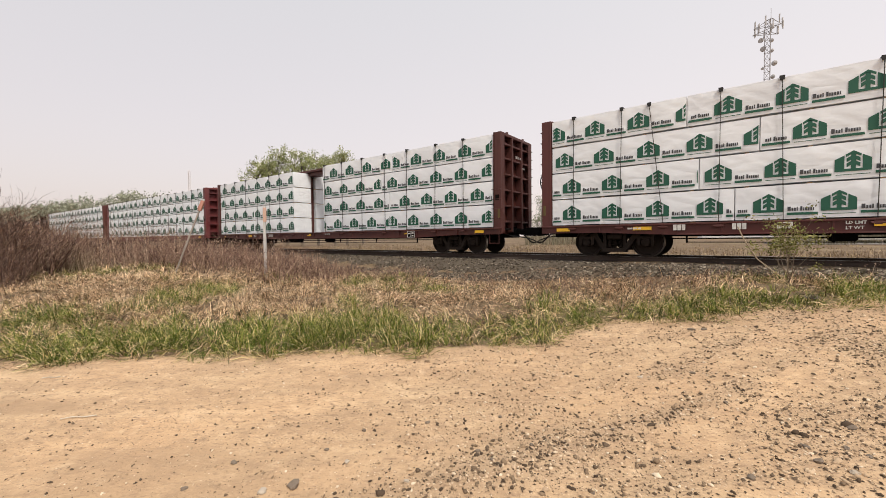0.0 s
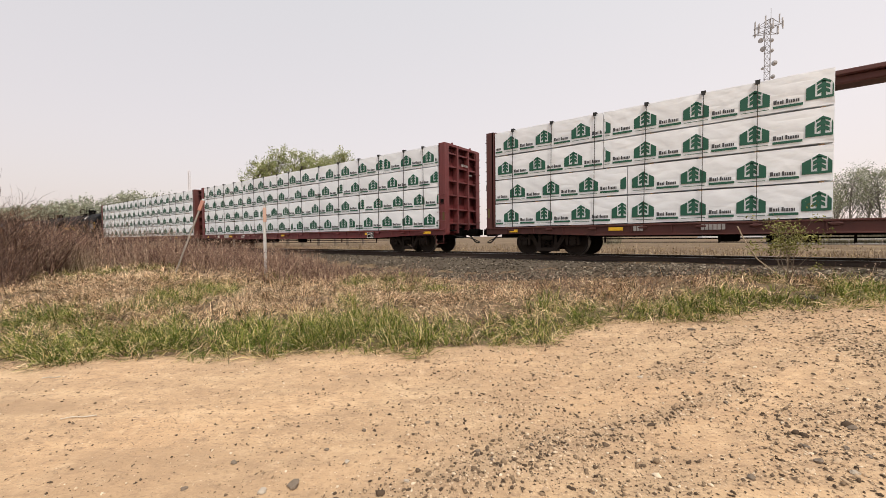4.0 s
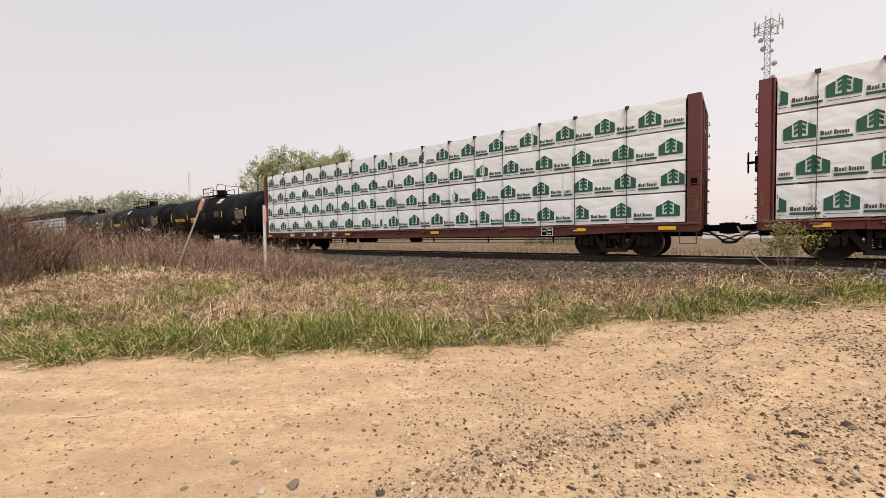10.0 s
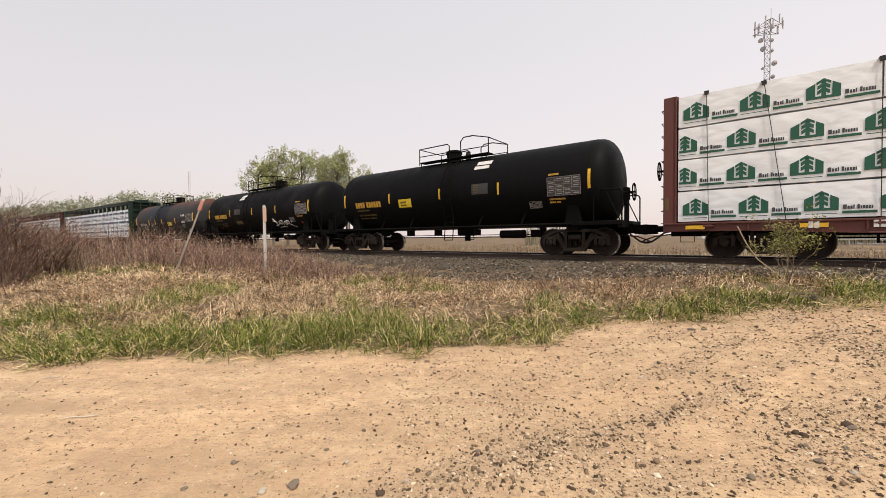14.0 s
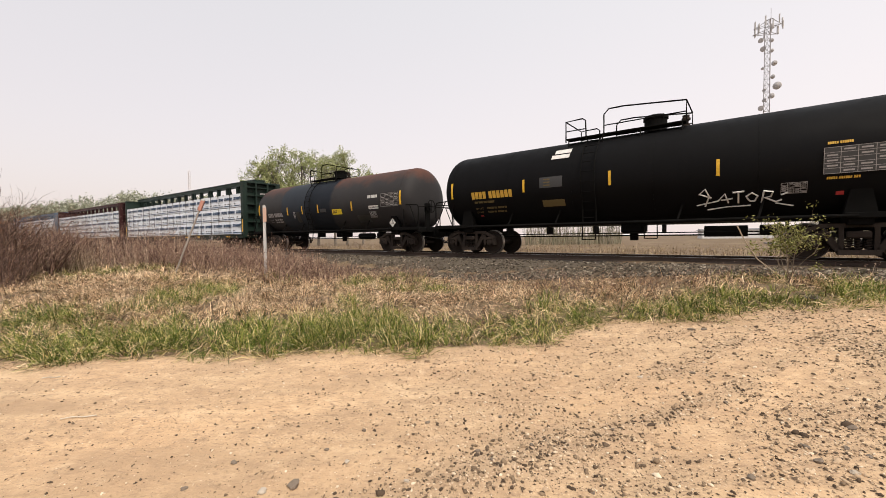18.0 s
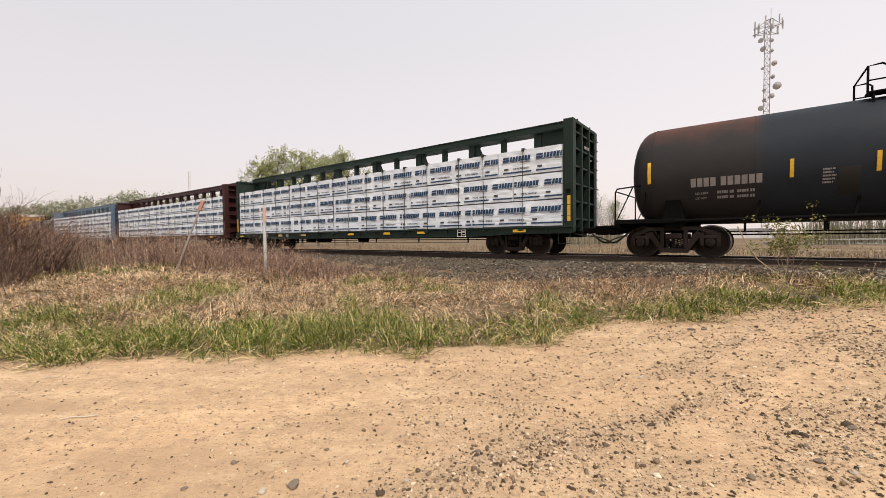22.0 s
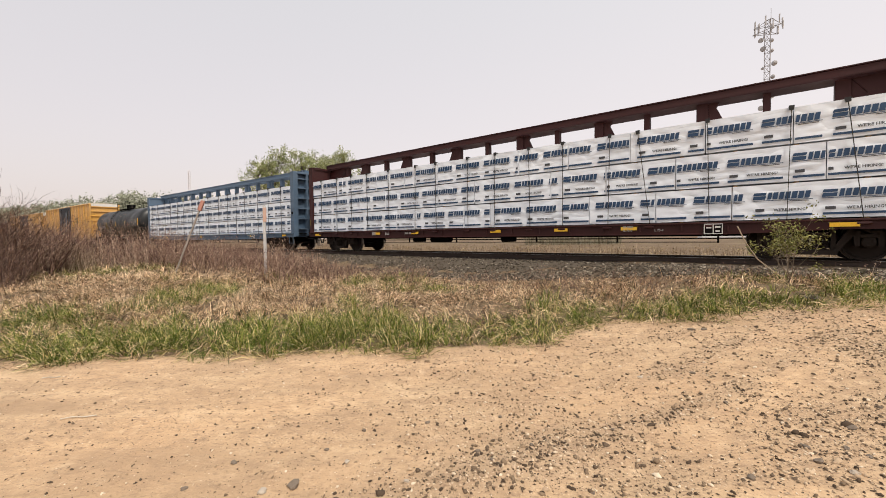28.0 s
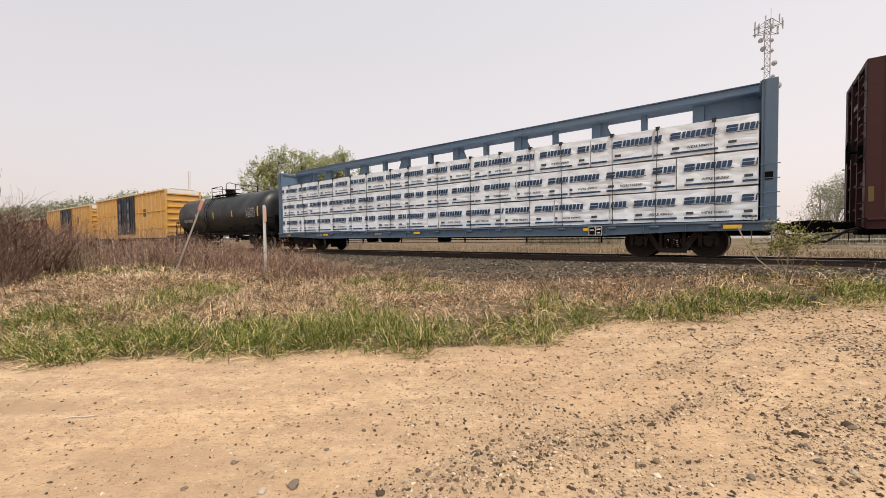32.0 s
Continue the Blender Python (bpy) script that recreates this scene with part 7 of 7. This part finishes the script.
def thicket():
    """Close pale undergrowth below the sparse poplars."""
    r = np.random.RandomState(37)
    n = 2600
    px, depth = 1425 + 420 * r.rand(n), 48 + 14 * r.rand(n)
    xy = np.array([tuple(ray_point(a, 412, b))[:2] for a, b in zip(px, depth)])
    grow("thicket", xy, 2.0, 5.2, 0.05, 0.25, 0.04, 0.10, M_THICKET, 38, "close pale undergrowth below sparse poplars", "thicket", 0.1)
    n = 900
    px, depth = 930 + 170 * r.rand(n), 62 + 10 * r.rand(n)
    xy = np.array([tuple(ray_point(a, 416, b))[:2] for a, b in zip(px, depth)])
    grow("thicket", xy, 2.0, 5.5, 0.05, 0.25, 0.04, 0.10, M_THICKET, 39, "close pale undergrowth below sparse poplars", "thicket", 0.1)


M_THICKET = leaf_material("pale_undergrowth", [(0.0, (0.10, 0.09, 0.06)), (0.5, (0.20, 0.18, 0.12)), (1.0, (0.34, 0.31, 0.22))])
thicket()


def bush(x, y, height, seed, label, stems, leaf=None, per=0, size=0.03, bark=None, lean=0.5):
    rnd = random.Random(seed)
    root = tagged(new("bush"), label, "bush")
    root.matrix_basis = pose(x, y, float(ground_z(x, y)))
    sh, tips = Shape(), []
    for i in range(stems):
        a = rnd.uniform(0, 6.283)
        limb(sh, (rnd.gauss(0, 0.06), rnd.gauss(0, 0.06), -0.03), (math.cos(a) * lean, math.sin(a) * lean, 1), height * rnd.uniform(0.55, 0.95), height * 0.008, rnd, 2, tips, 4, 0.6, 0.2, 0.22)
    part("framework", sh.mesh("framework", bark or M_TWIG), None, root)
    if leaf:
        part("foliage", leaves_mesh("foliage", tips, per, 0.045, size, leaf, seed), None, root, "small fresh green leaves")
    return root


M_SHRUBWOOD = leaf_material("brown_shrub_wood", [(0.0, (0.12, 0.09, 0.06)), (1.0, (0.22, 0.17, 0.12))])
M_SHRUBLEAF = leaf_material("olive_shrub_leaves", [(0.0, (0.085, 0.092, 0.022)), (0.5, (0.165, 0.165, 0.045)), (1.0, (0.30, 0.275, 0.095))])
bush(6.30, 7.25, 0.98, 5, "small leafy shrub growing at the foot of the ballast", 8, M_SHRUBLEAF, 12, 0.024, M_SHRUBWOOD, 0.27)
sb = tagged(new("branch", Shape().pipe([(0, 0, 0.35), (-0.35, -0.05, 0.50), (-0.65, -0.08, 0.72), (-0.86, -0.1, 1.0), (-1.02, -0.1, 1.30)], 0.011, 6).mesh("branch", M_PALEBARK, True)), "pale bare broken branch leaning out of the shrub", "branch")
sb.matrix_basis = pose(6.30, 7.15, float(ground_z(6.3, 7.15)) - 0.33)
for i, (x, y, h) in enumerate(((-12.0, 10.7, 3.0), (-12.6, 11.5, 2.7), (-12.1, 11.2, 2.0), (-12.9, 10.6, 3.2), (-11.6, 10.5, 1.6), (-13.6, 11.4, 3.1), (-12.2, 12.2, 2.1), (-14.4, 14.6, 2.2), (-13.4, 14.2, 1.8))):
    bush(x, y, h * 0.74, 60 + i, "tall leafless bush at the edge of the brush", 22, bark=M_DARKTWIG, lean=0.3)
tk = tagged(new("tuft"), "dead grey clump of leaves at the road's edge", "litter")
tk.matrix_basis = pose(5.2, 5.55, float(ground_z(5.2, 5.55)))
part("clump", leaves_mesh("clump", [(Vector((0, 0, 0.03)), 0)], 40, 0.035, 0.04, M_BARK, 3), None, tk)


# ---- radio towers ----
# haze is painted in: the tower steel is pale, the far mast's paler
M_STEEL = hazed("galvanised_tower_steel", (0.36, 0.35, 0.36))
M_DISH = hazed("pale_grey_dish", (0.48, 0.47, 0.47))
M_FARSTEEL = hazed("haze_painted_steel", (0.70, 0.66, 0.65))


def lattice(sh, height, w0, w1, panels, r, braces=True):
    legs = []
    for k in range(3):
        a = 2 * math.pi * k / 3 + 0.4
        legs.append((math.cos(a), math.sin(a)))
    for k in range(3):
        c = legs[k]
        sh.rod((c[0] * w0, c[1] * w0, 0), (c[0] * w1, c[1] * w1, height), r, 5)
    for i in range(panels):
        za, zb2 = height * i / panels, height * (i + 1) / panels
        wa, wb = w0 + (w1 - w0) * i / panels, w0 + (w1 - w0) * (i + 1) / panels
        for k in range(3):
            a, b = legs[k], legs[(k + 1) % 3]
            sh.rod((a[0] * wa, a[1] * wa, za), (b[0] * wb, b[1] * wb, zb2), r * 0.55, 4)
            sh.rod((a[0] * wb, a[1] * wb, zb2), (b[0] * wb, b[1] * wb, zb2), r * 0.55, 4)


base = ray_point(1355, 413, 105)
tower = tagged(new("radio_tower"), "tall galvanised lattice radio tower with dishes and panel antennas", "tower")
tower.matrix_basis = pose(base.x, base.y, -0.05)
sh = Shape()
lattice(sh, 57.5, 0.95, 0.75, 34, 0.085)
part("mast", sh.mesh("mast", M_STEEL), None, tower)
for z, a in ((56.5, 0), (54.5, 20)):
    ring = Shape()
    for k in range(3):
        t0, t1 = radians(a + 120 * k), radians(a + 120 * (k + 1))
        ring.rod((math.cos(t0) * 3.4, math.sin(t0) * 3.4, z), (math.cos(t1) * 3.4, math.sin(t1) * 3.4, z), 0.07, 5)
        ring.rod((0, 0, z), (math.cos(t0) * 3.4, math.sin(t0) * 3.4, z), 0.07, 5)
    part("antenna_frame", ring.mesh("antenna_frame", M_STEEL), None, tower)
ME_PANEL = Shape().box((0, 0, 0), (0.32, 0.18, 2.1), 0.04).rod((0, 0.15, -1.3), (0, 0.15, 1.3), 0.04, 5).mesh("panel_antenna", M_DISH)
for k in range(12):
    t = radians(30 * k + 8)
    part("panel_antenna", ME_PANEL, None, tower, "pale panel antenna", pose(math.cos(t) * 2.9, math.sin(t) * 2.9, 56.0 + (0.5 if k % 2 else -0.8), 0, 0, 30 * k))
part("whip", Shape().rod((0.6, 0, 57), (0.6, 0, 60.6), 0.05, 5).rod((-0.5, 0.3, 57), (-0.5, 0.3, 59.3), 0.05, 5).mesh("whip", M_STEEL), None, tower, "thin whip antennas")
ME_DISH = Shape().lathe([(0.0, 0.1), (0.02, 0.62), (0.22, 0.62), (0.42, 0.25), (0.45, 0.05)], 14).mesh("dish", M_DISH)
for px, py, sc in ((1346, 72, 1), (1366, 72, 0.8), (1350, 87, 1.1), (1366, 90, 0.8), (1371, 112, 1.1), (1368, 136, 0.9), (1376, 152, 1.6), (1366, 170, 1.1), (1346, 192, 1.1), (1352, 178, 0.8), (1349, 122, 0.6), (1352, 160, 0.7)):
    q = ray_point(px, py, 104.4)
    d = part("dish", ME_DISH, None, tower, "pale round dish", pose(q.x - base.x, q.y - base.y, q.z + 0.05, 0, 0, 180 if px < 1357 else 0) @ pose(0, 0, 0, 0, 0, 205))
    d.scale = (sc, sc, sc)
base2 = ray_point(338, 425, 320)
mast = tagged(new("radio_mast"), "slender far lattice mast with haze painted into its pale steel", "tower")
mast.matrix_basis = pose(base2.x, base2.y, -0.05)
sh = Shape()
lattice(sh, 57.5, 0.95, 0.9, 24, 0.12)
part("mast", sh.mesh("mast", M_FARSTEEL), None, mast)

# ---- beyond the field ----
M_PAVE = hazed("pale_worn_asphalt", (0.20, 0.185, 0.175), 0.9)
hw = Shape()
pa, pb = ray_point(1180, 430, 60), ray_point(1900, 432, 44)
dirv = (pb - pa)
dirv.z = 0
dirv.normalize()
nrm = Vector((-dirv.y, dirv.x, 0))
q0, q1 = pa + dirv * 13, pa + dirv * 160
hw.add([(*(q0 - nrm * 4).xy, 0.0), (*(q1 - nrm * 4).xy, 0.0), (*(q1 + nrm * 4).xy, 0.12), (*(q0 + nrm * 4).xy, 0.12), (*(q0 - nrm * 4).xy, -0.3), (*(q1 - nrm * 4).xy, -0.3), (*(q1 + nrm * 4).xy, -0.3), (*(q0 + nrm * 4).xy, -0.3)],
       [(0, 1, 2, 3), (0, 4, 5, 1), (1, 5, 6, 2), (2, 6, 7, 3), (3, 7, 4, 0)])
tagged(new("road", hw.mesh("road", M_PAVE)), "pale paved road beyond the field", "road", kind="structure")
gr = tagged(new("guard_rail"), "long white steel guard rail along the paved road", "guard rail")
rl = Shape()
ga, gb = q0 - nrm * 4.6, q1 - nrm * 4.6
rl.rod((ga.x, ga.y, 0.62), (gb.x, gb.y, 0.62), 0.06, 6)
part("beam", rl.mesh("beam", M_POSTWHITE), None, gr)
ME_GP = Shape().box((0, 0, 0.30), (0.12, 0.12, 0.75), 0.01).mesh("guard_post", M_WOODPOST)
for i in range(50):
    g = ga.lerp(gb, i / 49)
    part("guard_post", ME_GP, None, gr, at=pose(g.x, g.y, 0))
M_SHEDWALL = hazed("white_shed_siding", (0.70, 0.69, 0.69))
M_SHEDROOF = hazed("grey_shed_roof", (0.34, 0.34, 0.35))
b0 = ray_point(1298, 418, 130)
shed = tagged(new("shed"), "long low white shed far beyond the field", "building")
shed.matrix_basis = pose(b0.x, b0.y, -0.05, 0, 0, -25)
part("wall", Shape().box((0, 0, 1.3), (19, 8, 2.6), 0.03).mesh("wall", M_SHEDWALL), None, shed)
part("roof", Shape().plate([(-9.8, 2.6), (9.8, 2.6), (9.8, 2.8), (-9.8, 2.8)], -4.3, 4.3).box((0, 0, 3.0), (19.4, 3.2, 0.5), 0.2).mesh("roof", M_SHEDROOF), None, shed)
for x in (-6, -2, 2, 6):
    part("window", Shape().box((x, -4.02, 1.6), (1.2, 0.06, 0.9), 0.01).mesh("window", M_SHEDROOF), None, shed, "dark window")
yq = ray_point(1475, 411, 58)
sg_ = tagged(new("road_sign"), "yellow diamond warning sign on a post", "sign")
sg_.matrix_basis = pose(yq.x, yq.y, 0, 0, 0, -38)
part("post", Shape().rod((0, 0.03, -0.1), (0, 0.03, yq.z + 0.35), 0.03, 6).mesh("post", M_STEEL), None, sg_)
part("panel", Shape().plate([(-0.5, yq.z), (0, yq.z - 0.5), (0.5, yq.z), (0, yq.z + 0.5)], -0.01, 0.01).mesh("panel", P_PLACARD), None, sg_)

motions()
